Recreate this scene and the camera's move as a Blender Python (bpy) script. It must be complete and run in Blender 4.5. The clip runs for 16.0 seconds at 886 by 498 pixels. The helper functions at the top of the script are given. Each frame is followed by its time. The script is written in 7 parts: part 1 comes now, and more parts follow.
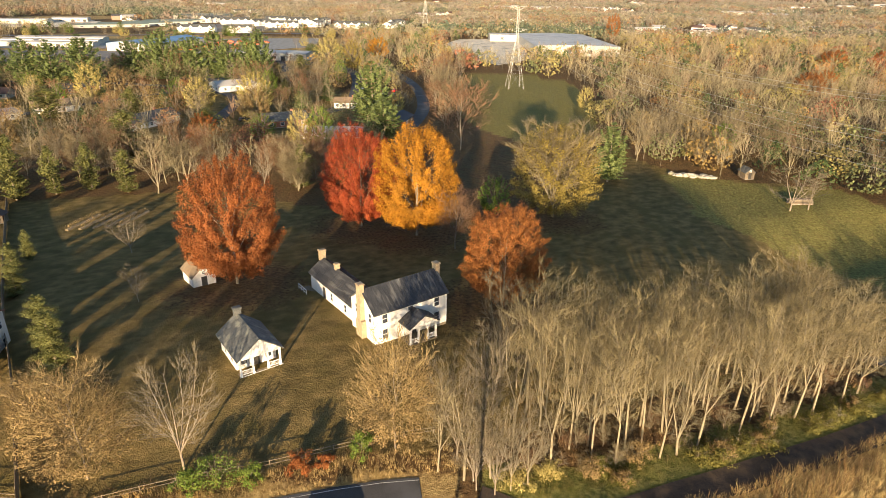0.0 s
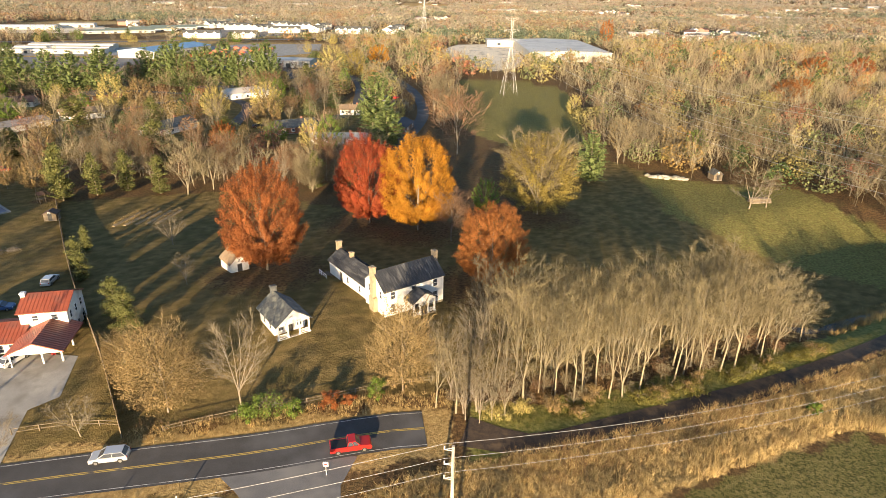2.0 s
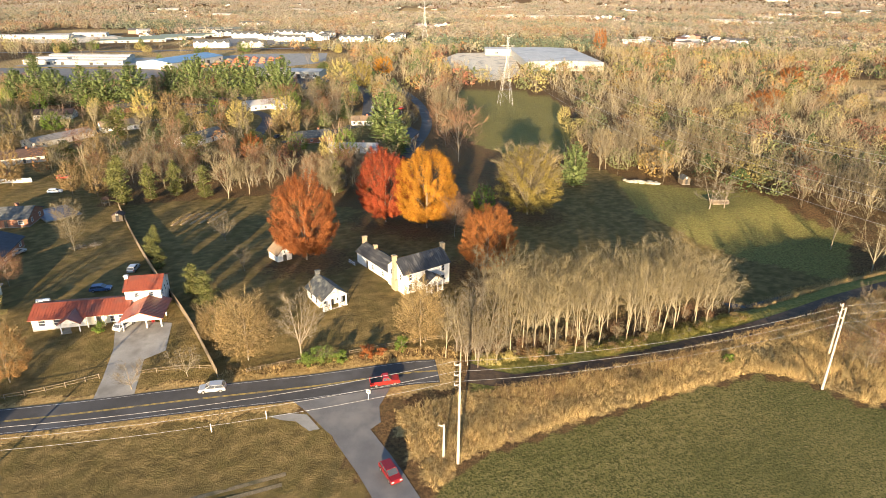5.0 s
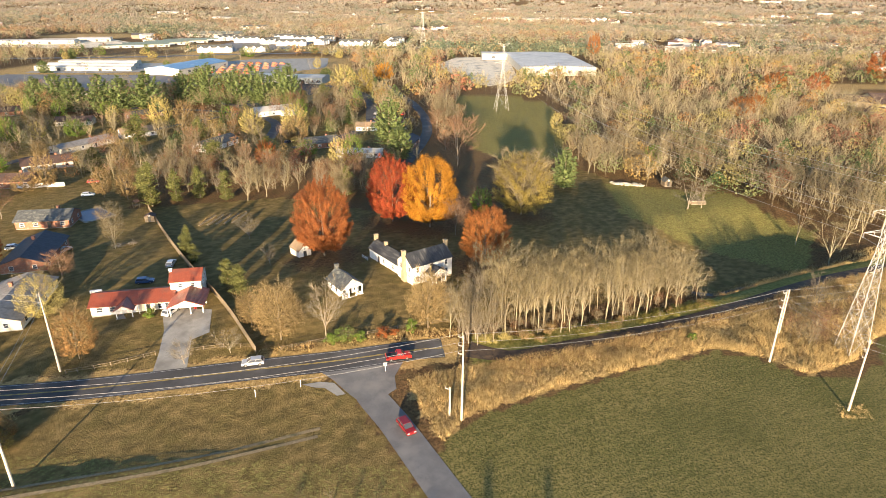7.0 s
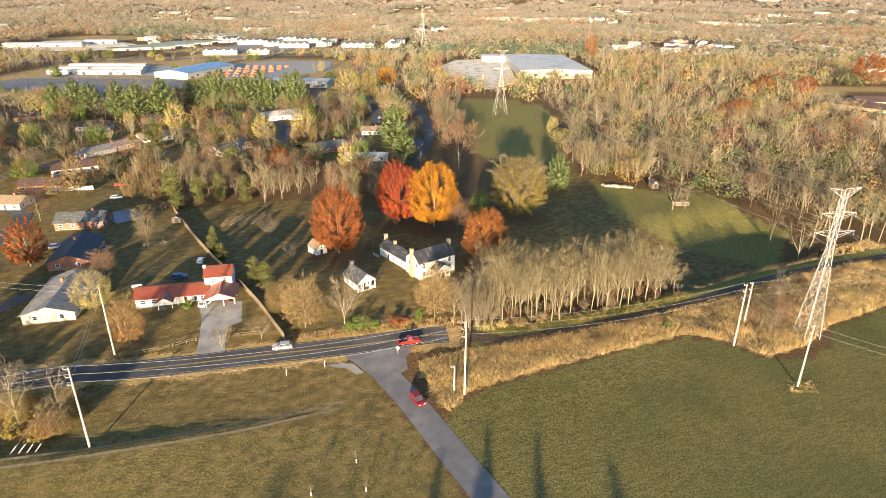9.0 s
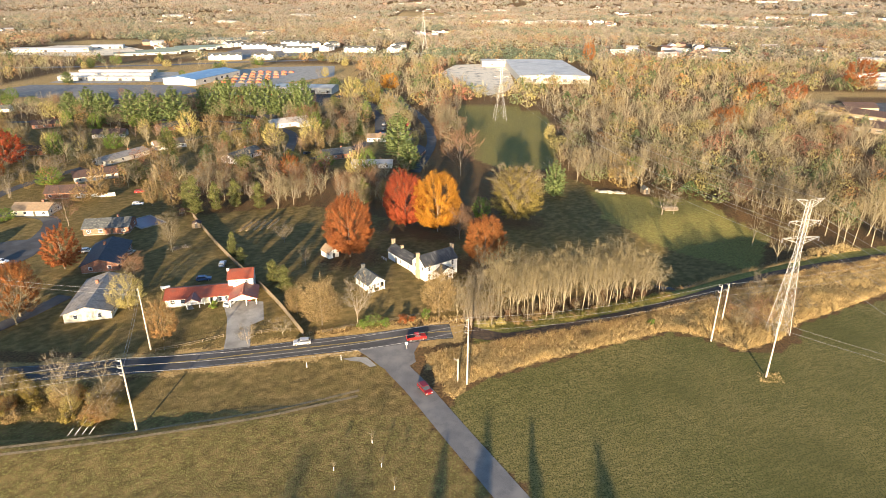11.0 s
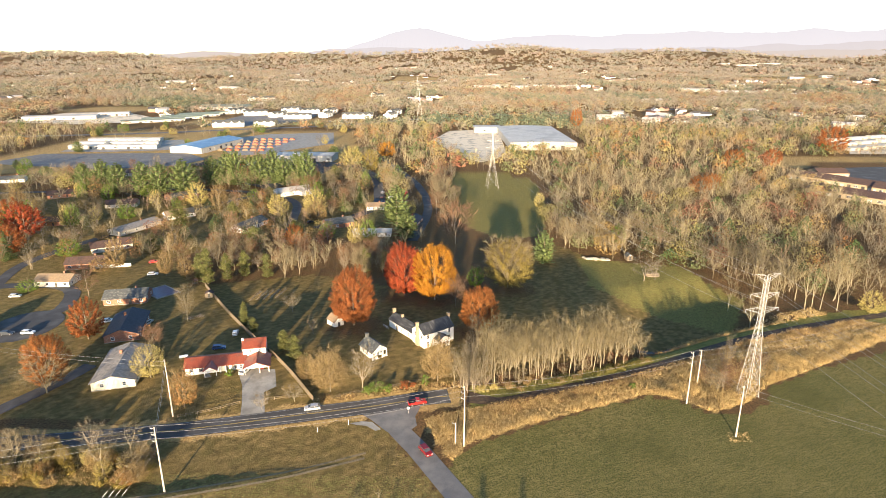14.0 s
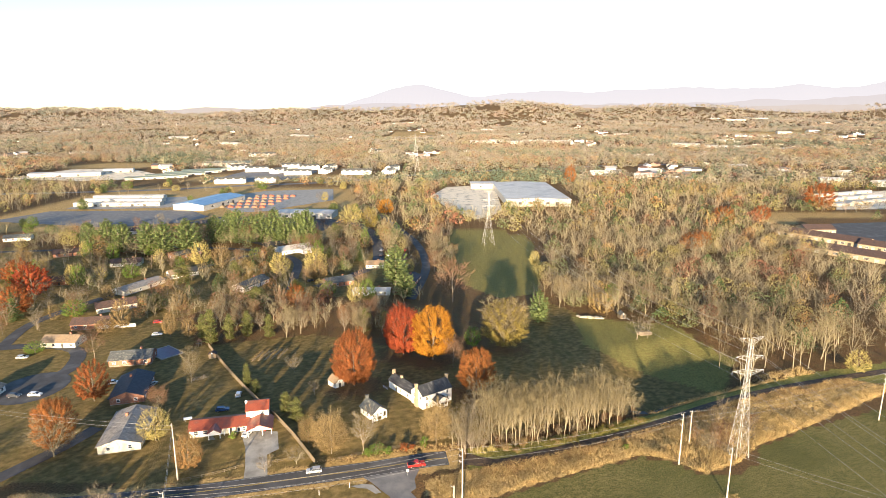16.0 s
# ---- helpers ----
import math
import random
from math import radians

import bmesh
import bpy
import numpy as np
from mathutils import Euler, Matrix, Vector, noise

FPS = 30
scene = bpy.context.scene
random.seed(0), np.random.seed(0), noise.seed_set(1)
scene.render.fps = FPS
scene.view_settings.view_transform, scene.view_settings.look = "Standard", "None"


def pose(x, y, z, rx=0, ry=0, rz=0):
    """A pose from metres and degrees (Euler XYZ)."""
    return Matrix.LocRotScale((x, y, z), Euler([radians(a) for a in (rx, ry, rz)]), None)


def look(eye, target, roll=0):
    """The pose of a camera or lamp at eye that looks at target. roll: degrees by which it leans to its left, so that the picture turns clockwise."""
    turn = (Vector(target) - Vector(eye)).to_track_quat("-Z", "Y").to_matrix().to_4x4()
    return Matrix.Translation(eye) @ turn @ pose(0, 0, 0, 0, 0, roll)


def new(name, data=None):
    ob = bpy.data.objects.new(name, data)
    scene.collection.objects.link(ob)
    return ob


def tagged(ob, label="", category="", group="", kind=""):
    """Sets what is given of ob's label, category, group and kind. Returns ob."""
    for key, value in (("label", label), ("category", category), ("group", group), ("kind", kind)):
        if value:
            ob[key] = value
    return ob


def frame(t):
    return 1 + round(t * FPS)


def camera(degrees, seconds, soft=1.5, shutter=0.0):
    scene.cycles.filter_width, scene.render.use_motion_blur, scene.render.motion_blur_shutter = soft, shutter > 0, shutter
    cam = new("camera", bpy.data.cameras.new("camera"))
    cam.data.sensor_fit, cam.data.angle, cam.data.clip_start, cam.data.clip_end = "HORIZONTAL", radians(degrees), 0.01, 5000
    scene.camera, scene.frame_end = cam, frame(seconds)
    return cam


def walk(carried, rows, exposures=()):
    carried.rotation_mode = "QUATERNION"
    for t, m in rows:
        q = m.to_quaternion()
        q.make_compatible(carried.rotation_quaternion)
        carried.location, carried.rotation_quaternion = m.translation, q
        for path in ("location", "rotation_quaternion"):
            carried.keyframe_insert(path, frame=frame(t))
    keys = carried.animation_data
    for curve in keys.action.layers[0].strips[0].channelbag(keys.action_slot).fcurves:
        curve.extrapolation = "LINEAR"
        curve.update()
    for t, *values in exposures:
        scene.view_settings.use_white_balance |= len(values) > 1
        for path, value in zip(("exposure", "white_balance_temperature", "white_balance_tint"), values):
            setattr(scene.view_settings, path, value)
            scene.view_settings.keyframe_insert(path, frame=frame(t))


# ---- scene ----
cam = camera(72.0, 16.0, 0.8)
PATH = [
    (0, (-1.543, 7.563, 52.144), (-1.606, 9.402, 51.362), 0.9),
    (0.5, (-1.074, 2.452, 53.825), (-1.138, 4.291, 53.043), 0.9),
    (1, (-0.812, -2.475, 55.27), (-0.873, -0.635, 54.489), 0.8),
    (1.5, (-0.609, -7.444, 56.817), (-0.669, -5.604, 56.037), 0.9),
    (2, (-0.418, -12.362, 58.342), (-0.479, -10.521, 57.563), 0.8),
    (2.5, (-0.349, -17.5, 59.982), (-0.411, -15.659, 59.204), 0.8),
    (3, (-0.427, -22.337, 61.582), (-0.489, -20.495, 60.806), 0.8),
    (3.5, (-0.54, -27.181, 63.133), (-0.603, -25.339, 62.358), 0.7),
    (4, (-0.618, -32.177, 64.915), (-0.683, -30.334, 64.14), 0.6),
    (6.5, (-1.673, -56.614, 73.562), (-1.724, -54.77, 72.789), 0.6),
    (7, (-1.849, -61.354, 75.243), (-1.901, -59.51, 74.47), 0.5),
    (7.5, (-1.943, -65.987, 76.967), (-1.996, -64.143, 76.192), 0.4),
    (8, (-2.202, -70.481, 78.869), (-2.254, -68.638, 78.094), 0.4),
    (8.5, (-2.371, -74.87, 80.887), (-2.423, -73.028, 80.109), 0.4),
    (9, (-2.592, -78.987, 82.838), (-2.643, -77.146, 82.058), 0.4),
    (11.5, (-3.367, -96.04, 91.963), (-3.419, -94.199, 91.184), 0.3),
    (12, (-3.436, -98.702, 93.817), (-3.484, -96.86, 93.038), 0.2),
    (12.5, (-3.422, -101.281, 95.877), (-3.468, -99.429, 95.123), 0.1),
    (13, (-3.597, -103.939, 98.001), (-3.639, -102.067, 97.3), 0.1),
    (13.5, (-3.538, -106.236, 100.093), (-3.579, -104.348, 99.433), 0.0),
    (14, (-3.745, -108.546, 102.125), (-3.782, -106.642, 101.515), 0.1),
    (14.5, (-3.799, -110.537, 103.914), (-3.834, -108.618, 103.353), 0.0),
    (15, (-3.84, -112.706, 105.677), (-3.873, -110.773, 105.164), 0.0),
    (15.5, (-3.651, -114.616, 107.838), (-3.684, -112.673, 107.364), -0.1),
    (16, (-3.831, -116.288, 109.444), (-3.86, -114.339, 108.993), 0.0),
]
walk(cam, [(t, look(eye, target, roll)) for t, eye, target, roll in PATH], [(0, 1.44, 7300, 11), (2.5, 1.66, 7150, 11), (6, 1.80, 6950, 11), (12.5, 1.80, 6800, 11), (16, 1.83, 6750, 10)])

# ---- world, sun, exposure ----
SUN_DIR = Vector((0.07, 0.985, -0.137)).normalized()      # the way the light goes: a low sun behind the camera
world = bpy.data.worlds.new("sky_world")
scene.world = world
world.use_nodes = True
wn = world.node_tree.nodes
sky = wn.new("ShaderNodeTexSky")
sky.sky_type = 'NISHITA'
sky.sun_disc = False
sky.sun_elevation = math.asin(-SUN_DIR.z)
sky.sun_rotation = math.atan2(-SUN_DIR.x, -SUN_DIR.y)
sky.air_density, sky.dust_density, sky.ozone_density = 0.75, 0.3, 2.0
wn["Background"].inputs["Strength"].default_value = 0.12
world.node_tree.links.new(sky.outputs["Color"], wn["Background"].inputs["Color"])
sun_data = bpy.data.lights.new("sun", 'SUN')
sun_data.energy, sun_data.angle, sun_data.color = 5.0, radians(0.6), (1.0, 0.80, 0.55)
sun = new("sun", sun_data)
sun.rotation_mode = 'QUATERNION'
sun.rotation_quaternion = SUN_DIR.to_track_quat("-Z", "Y")
sun.location = (0, -150, 160)

# ---- materials ----
def nodes_of(m):
    m.use_nodes = True
    return m.node_tree.nodes, m.node_tree.links, m.node_tree.nodes["Principled BSDF"]


def surface(name, dark, light, scale=3.0, fine=40.0, rough=0.8, bump=0.2, metal=0.0, wear=None, wear_scale=0.6, stretch=(1, 1, 1)):
    """A painted, stone or wooden surface: two tones by coarse and fine noise, a wear tone in patches, fine relief."""
    m = bpy.data.materials.new(name)
    n, l, p = nodes_of(m)
    co = n.new("ShaderNodeTexCoord")
    mp = n.new("ShaderNodeMapping")
    mp.inputs["Scale"].default_value = stretch
    l.new(co.outputs["Object"], mp.inputs["Vector"])
    a, b = n.new("ShaderNodeTexNoise"), n.new("ShaderNodeTexNoise")
    a.inputs["Scale"].default_value, b.inputs["Scale"].default_value = scale, fine
    a.inputs["Detail"].default_value, b.inputs["Detail"].default_value = 4, 3
    for t in (a, b):
        l.new(mp.outputs["Vector"], t.inputs["Vector"])
    add = n.new("ShaderNodeMath")
    add.operation = 'ADD'
    l.new(a.outputs["Fac"], add.inputs[0])
    l.new(b.outputs["Fac"], add.inputs[1])
    ramp = n.new("ShaderNodeMapRange")
    ramp.inputs["From Min"].default_value, ramp.inputs["From Max"].default_value = 0.75, 1.25
    l.new(add.outputs[0], ramp.inputs["Value"])
    mix = n.new("ShaderNodeMix")
    mix.data_type = 'RGBA'
    mix.inputs["A"].default_value, mix.inputs["B"].default_value = (*dark, 1), (*light, 1)
    l.new(ramp.outputs[0], mix.inputs["Factor"])
    out = mix.outputs["Result"]
    if wear:
        w = n.new("ShaderNodeTexNoise")
        w.inputs["Scale"].default_value, w.inputs["Detail"].default_value = wear_scale, 6
        l.new(mp.outputs["Vector"], w.inputs["Vector"])
        r = n.new("ShaderNodeMapRange")
        r.inputs["From Min"].default_value, r.inputs["From Max"].default_value = 0.52, 0.68
        l.new(w.outputs["Fac"], r.inputs["Value"])
        mw = n.new("ShaderNodeMix")
        mw.data_type = 'RGBA'
        mw.inputs["B"].default_value = (*wear, 1)
        l.new(r.outputs[0], mw.inputs["Factor"])
        l.new(out, mw.inputs["A"])
        out = mw.outputs["Result"]
    l.new(out, p.inputs["Base Color"])
    p.inputs["Roughness"].default_value, p.inputs["Metallic"].default_value = rough, metal
    if bump:
        bp = n.new("ShaderNodeBump")
        bp.inputs["Strength"].default_value, bp.inputs["Distance"].default_value = bump, 0.03
        l.new(b.outputs["Fac"], bp.inputs["Height"])
        l.new(bp.outputs["Normal"], p.inputs["Normal"])
    return m


def leaves(name, tones, rough=0.65, sheen=0.12):
    """Leaves or needles: each leaf takes its tone at random from a ramp."""
    m = bpy.data.materials.new(name)
    n, l, p = nodes_of(m)
    g = n.new("ShaderNodeNewGeometry")
    r = n.new("ShaderNodeValToRGB")
    while len(r.color_ramp.elements) < len(tones):
        r.color_ramp.elements.new(0.5)
    for i, (e, c) in enumerate(zip(r.color_ramp.elements, tones)):
        e.position, e.color = i / (len(tones) - 1), (*c, 1)
    soft = n.new("ShaderNodeMapRange")
    soft.inputs["To Min"].default_value, soft.inputs["To Max"].default_value = 0.12, 0.88
    l.new(g.outputs["Random Per Island"], soft.inputs["Value"])
    l.new(soft.outputs[0], r.inputs["Fac"])
    # broad patches over the crown turn a little lighter or darker in tone
    co, nz = n.new("ShaderNodeTexCoord"), n.new("ShaderNodeTexNoise")
    nz.inputs["Scale"].default_value = 0.35
    l.new(co.outputs["Object"], nz.inputs["Vector"])
    mr = n.new("ShaderNodeMapRange")
    mr.inputs["From Min"].default_value, mr.inputs["From Max"].default_value = 0.3, 0.7
    mr.inputs["To Min"].default_value, mr.inputs["To Max"].default_value = 0.7, 1.3
    l.new(nz.outputs["Fac"], mr.inputs["Value"])
    mul = n.new("ShaderNodeVectorMath")
    mul.operation = 'SCALE'
    l.new(r.outputs["Color"], mul.inputs[0])
    l.new(mr.outputs[0], mul.inputs["Scale"])
    l.new(mul.outputs[0], p.inputs["Base Color"])
    p.inputs["Roughness"].default_value = rough
    p.inputs["Specular IOR Level"].default_value = 0.25
    tr = n.new("ShaderNodeBsdfTranslucent")
    l.new(mul.outputs[0], tr.inputs["Color"])
    mx = n.new("ShaderNodeMixShader")
    mx.inputs[0].default_value = 0.34
    o = n["Material Output"]
    l.new(p.outputs[0], mx.inputs[1])
    l.new(tr.outputs[0], mx.inputs[2])
    l.new(mx.outputs[0], o.inputs["Surface"])
    return m


def tinted(name, rough=0.8, through_light=0.08):
    """Mixed woods: every tree carries its own tone, every leaf or twig a slight change of it."""
    m = bpy.data.materials.new(name)
    n, l, p = nodes_of(m)
    at = n.new("ShaderNodeAttribute")
    at.attribute_name = "tint"
    g = n.new("ShaderNodeNewGeometry")
    mr = n.new("ShaderNodeMapRange")
    mr.inputs["To Min"].default_value, mr.inputs["To Max"].default_value = 0.86, 1.14
    l.new(g.outputs["Random Per Island"], mr.inputs["Value"])
    mul = n.new("ShaderNodeVectorMath")
    mul.operation = 'SCALE'
    l.new(at.outputs["Color"], mul.inputs[0])
    l.new(mr.outputs[0], mul.inputs["Scale"])
    l.new(mul.outputs[0], p.inputs["Base Color"])
    p.inputs["Roughness"].default_value = rough
    p.inputs["Specular IOR Level"].default_value = 0.2
    # thin leaf and twig let part of the light through
    tr, mx = n.new("ShaderNodeBsdfTranslucent"), n.new("ShaderNodeMixShader")
    mx.inputs[0].default_value = through_light
    l.new(mul.outputs[0], tr.inputs["Color"])
    l.new(p.outputs[0], mx.inputs[1])
    l.new(tr.outputs[0], mx.inputs[2])
    l.new(mx.outputs[0], n["Material Output"].inputs["Surface"])
    return m


def plain(name, col, rough=0.5, metal=0.0, glow=0.0):
    m = bpy.data.materials.new(name)
    n, l, p = nodes_of(m)
    p.inputs["Base Color"].default_value = (*col, 1)
    p.inputs["Roughness"].default_value, p.inputs["Metallic"].default_value = rough, metal
    if glow:
        p.inputs["Emission Color"].default_value, p.inputs["Emission Strength"].default_value = (*col, 1), glow
    return m


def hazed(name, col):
    """A far ridge that glows in the colour of the lit air before it."""
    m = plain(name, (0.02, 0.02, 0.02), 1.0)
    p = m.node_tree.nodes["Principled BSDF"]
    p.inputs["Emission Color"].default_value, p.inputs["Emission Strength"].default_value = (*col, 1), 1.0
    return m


def ground_material():
    """One sheet of ground: leaf litter, with field, dry grass, lawn and bare earth by the sheet's cover attribute."""
    m = bpy.data.materials.new("ground_cover")
    n, l, p = nodes_of(m)
    co = n.new("ShaderNodeTexCoord")

    def noise_tex(scale, detail=5, stretch=None):
        t = n.new("ShaderNodeTexNoise")
        t.inputs["Scale"].default_value, t.inputs["Detail"].default_value = scale, detail
        if stretch:
            mp = n.new("ShaderNodeMapping")
            mp.vector_type = 'TEXTURE'
            mp.inputs["Rotation"].default_value = (0, 0, stretch[0])
            mp.inputs["Scale"].default_value = (1 / stretch[1], 1 / stretch[2], 1)
            l.new(co.outputs["Object"], mp.inputs["Vector"])
            l.new(mp.outputs[0], t.inputs["Vector"])
        else:
            l.new(co.outputs["Object"], t.inputs["Vector"])
        return t.outputs["Fac"]

    def span(src, lo, hi, a=0.0, b=1.0):
        r = n.new("ShaderNodeMapRange")
        for key, v in (("From Min", lo), ("From Max", hi), ("To Min", a), ("To Max", b)):
            r.inputs[key].default_value = v
        l.new(src, r.inputs["Value"])
        return r.outputs[0]

    def mixed(fac, a, b):
        x = n.new("ShaderNodeMix")
        x.data_type = 'RGBA'
        l.new(fac, x.inputs["Factor"])
        for key, v in (("A", a), ("B", b)):
            if isinstance(v, tuple):
                x.inputs[key].default_value = (*v, 1)
            else:
                l.new(v, x.inputs[key])
        return x.outputs["Result"]

    broad, mid, fine, grain = noise_tex(0.03), noise_tex(0.25), noise_tex(1.6), noise_tex(7.0)
    rows = noise_tex(0.9, 5, (0.42, 0.45, 1.3))
    streak = noise_tex(0.5, 6, (0.6, 0.75, 1.0))
    litter = mixed(span(fine, 0.35, 0.65), (0.105, 0.064, 0.032), (0.225, 0.135, 0.062))
    litter = mixed(span(mid, 0.45, 0.7, 0, 0.6), litter, (0.15, 0.115, 0.05))
    field = mixed(span(rows, 0.25, 0.78), (0.130, 0.122, 0.040), (0.330, 0.270, 0.100))
    tuft = noise_tex(2.6, 6)
    drill = noise_tex(1.0, 4, (0.40, 0.12, 0.8))
    field = mixed(span(broad, 0.42, 0.62, 0, 0.7), field, (0.135, 0.138, 0.042))
    field = mixed(span(fine, 0.52, 0.68, 0, 0.6), field, (0.35, 0.272, 0.12))
    field = mixed(span(drill, 0.48, 0.66, 0, 0.28), field, (0.32, 0.265, 0.105))
    field = mixed(span(tuft, 0.50, 0.58, 0, 0.8), field, (0.075, 0.080, 0.024))
    field = mixed(span(noise_tex(0.022, 3), 0.50, 0.62, 0, 0.5), field, (0.095, 0.100, 0.030))
    dry = mixed(span(fine, 0.3, 0.7), (0.32, 0.205, 0.080), (0.58, 0.41, 0.18))
    dry = mixed(span(mid, 0.5, 0.75, 0, 0.7), dry, (0.24, 0.19, 0.078))
    lawn = mixed(span(streak, 0.35, 0.68), (0.130, 0.096, 0.038), (0.345, 0.240, 0.098))
    lawn = mixed(span(grain, 0.3, 0.75, 0, 0.55), lawn, (0.195, 0.148, 0.054))
    lawn = mixed(span(mid, 0.48, 0.68, 0, 0.8), lawn, (0.155, 0.124, 0.043))
    lush = mixed(span(fine, 0.35, 0.65), (0.165, 0.170, 0.045), (0.31, 0.275, 0.090))
    at = n.new("ShaderNodeAttribute")
    at.attribute_name = "cover"
    sep = n.new("ShaderNodeSeparateColor")
    l.new(at.outputs["Color"], sep.inputs[0])
    jit = span(fine, 0.2, 0.8, -0.3, 0.3)

    def mask(src):
        a = n.new("ShaderNodeMath")
        a.operation = 'ADD'
        l.new(src, a.inputs[0])
        l.new(jit, a.inputs[1])
        return span(a.outputs[0], 0.35, 0.65)

    col = mixed(mask(sep.outputs[2]), litter, lawn)
    col = mixed(mask(sep.outputs[1]), col, dry)
    col = mixed(mask(sep.outputs[0]), col, field)
    at2 = n.new("ShaderNodeAttribute")
    at2.attribute_name = "lush"
    col = mixed(mask(at2.outputs["Fac"]), col, lush)
    l.new(col, p.inputs["Base Color"])
    p.inputs["Roughness"].default_value = 0.95
    p.inputs["Specular IOR Level"].default_value = 0.1
    b1 = n.new("ShaderNodeBump")
    b1.inputs["Strength"].default_value, b1.inputs["Distance"].default_value = 1.0, 0.5
    hh = n.new("ShaderNodeMath")
    hh.operation = 'ADD'
    l.new(fine, hh.inputs[0])
    l.new(grain, hh.inputs[1])
    l.new(hh.outputs[0], b1.inputs["Height"])
    l.new(b1.outputs["Normal"], p.inputs["Normal"])
    return m


GROUND = ground_material()
ASPHALT = surface("asphalt", (0.044, 0.042, 0.042), (0.072, 0.069, 0.068), 0.35, 9, 0.85, 0.25, wear=(0.10, 0.098, 0.10), wear_scale=0.12)
# brown from leaf dirt; the weeds' shade is put into the dark tone as well
EAST_LANE = surface("shade_toned_leafy_asphalt", (0.040, 0.029, 0.022), (0.090, 0.060, 0.040), 0.9, 6, 0.95, 0.9, wear=(0.13, 0.085, 0.048), wear_scale=0.5)
LANE = surface("worn_asphalt", (0.125, 0.12, 0.118), (0.185, 0.178, 0.17), 0.3, 9, 0.85, 0.25, wear=(0.22, 0.205, 0.185), wear_scale=0.15)
CONCRETE = surface("concrete", (0.25, 0.235, 0.21), (0.36, 0.34, 0.30), 0.3, 8, 0.85, 0.2, wear=(0.20, 0.185, 0.16), wear_scale=0.25)
GRAVEL = surface("gravel", (0.68, 0.57, 0.41), (0.82, 0.71, 0.53), 0.5, 6, 0.95, 0.5, wear=(0.34, 0.29, 0.22), wear_scale=0.1)
EARTH = surface("bare_earth", (0.21, 0.155, 0.085), (0.37, 0.28, 0.17), 1.2, 6, 0.95, 0.8, wear=(0.15, 0.125, 0.05), wear_scale=0.35)
TRACK = surface("worn_grass_track", (0.19, 0.140, 0.075), (0.31, 0.230, 0.125), 1.4, 6, 0.95, 0.8, wear=(0.12, 0.10, 0.045), wear_scale=0.5)
YELLOW_PAINT = surface("yellow_road_paint", (0.42, 0.30, 0.07), (0.55, 0.40, 0.10), 1.0, 20, 0.8, 0.0, wear=(0.10, 0.09, 0.07), wear_scale=0.7)
WHITE_PAINT = surface("white_road_paint", (0.45, 0.44, 0.42), (0.62, 0.61, 0.58), 1.0, 20, 0.8, 0.0, wear=(0.12, 0.12, 0.12), wear_scale=0.7)
WHITE_BOARD = surface("white_clapboard", (0.72, 0.70, 0.66), (0.82, 0.80, 0.76), 0.8, 14, 0.6, 0.2, wear=(0.60, 0.57, 0.52), wear_scale=0.5)
WHITE_TRIM = surface("white_trim", (0.74, 0.73, 0.70), (0.82, 0.81, 0.78), 2, 30, 0.5, 0.1)
SLATE = surface("dark_metal_roof", (0.030, 0.032, 0.036), (0.070, 0.072, 0.076), 0.7, 12, 0.42, 0.25, metal=0.15, wear=(0.13, 0.13, 0.128), wear_scale=0.5, stretch=(3.0, 0.4, 1))
SHINGLE_GREY = surface("grey_shingles", (0.050, 0.054, 0.055), (0.125, 0.128, 0.122), 1.1, 9, 0.8, 0.6, wear=(0.20, 0.20, 0.165), wear_scale=0.9)
SHINGLE_TAN = surface("tan_shingles", (0.22, 0.15, 0.09), (0.33, 0.235, 0.14), 1.0, 8, 0.85, 0.4, wear=(0.24, 0.18, 0.12))
SHINGLE_PALE = surface("pale_grey_shingles", (0.20, 0.18, 0.16), (0.33, 0.30, 0.265), 1.0, 8, 0.85, 0.4, wear=(0.16, 0.145, 0.13))
SHINGLE_BLUE = surface("dark_blue_shingles", (0.028, 0.031, 0.042), (0.055, 0.058, 0.075), 1.0, 8, 0.8, 0.4)
SHINGLE_BROWN = surface("brown_shingles", (0.060, 0.036, 0.028), (0.115, 0.066, 0.048), 1.0, 8, 0.8, 0.4, wear=(0.05, 0.036, 0.032))
RED_ROOF = surface("red_metal_roof", (0.20, 0.048, 0.027), (0.30, 0.080, 0.042), 0.5, 10, 0.45, 0.15, wear=(0.18, 0.065, 0.045), wear_scale=0.4)
BRICK_TAN = surface("tan_chimney_brick", (0.27, 0.205, 0.13), (0.42, 0.33, 0.22), 2.5, 18, 0.9, 0.5, wear=(0.25, 0.19, 0.13), wear_scale=1.5)
BRICK_RED = surface("red_brick", (0.22, 0.09, 0.055), (0.34, 0.15, 0.09), 2.5, 18, 0.9, 0.5, wear=(0.30, 0.20, 0.14), wear_scale=1.5)
CREAM = surface("cream_siding", (0.60, 0.54, 0.40), (0.72, 0.66, 0.52), 1, 14, 0.7, 0.1)
BEIGE = surface("beige_metal", (0.40, 0.375, 0.325), (0.52, 0.49, 0.43), 0.5, 8, 0.6, 0.1, wear=(0.42, 0.38, 0.32), wear_scale=0.2)
ROOF_WHITE = surface("white_membrane_roof", (0.46, 0.435, 0.39), (0.60, 0.575, 0.53), 0.1, 3, 0.7, 0.1, wear=(0.40, 0.385, 0.36), wear_scale=0.06)
ROOF_BLUE = surface("blue_metal_roof", (0.09, 0.20, 0.36), (0.16, 0.29, 0.45), 0.3, 6, 0.45, 0.1, wear=(0.22, 0.33, 0.45), wear_scale=0.15)
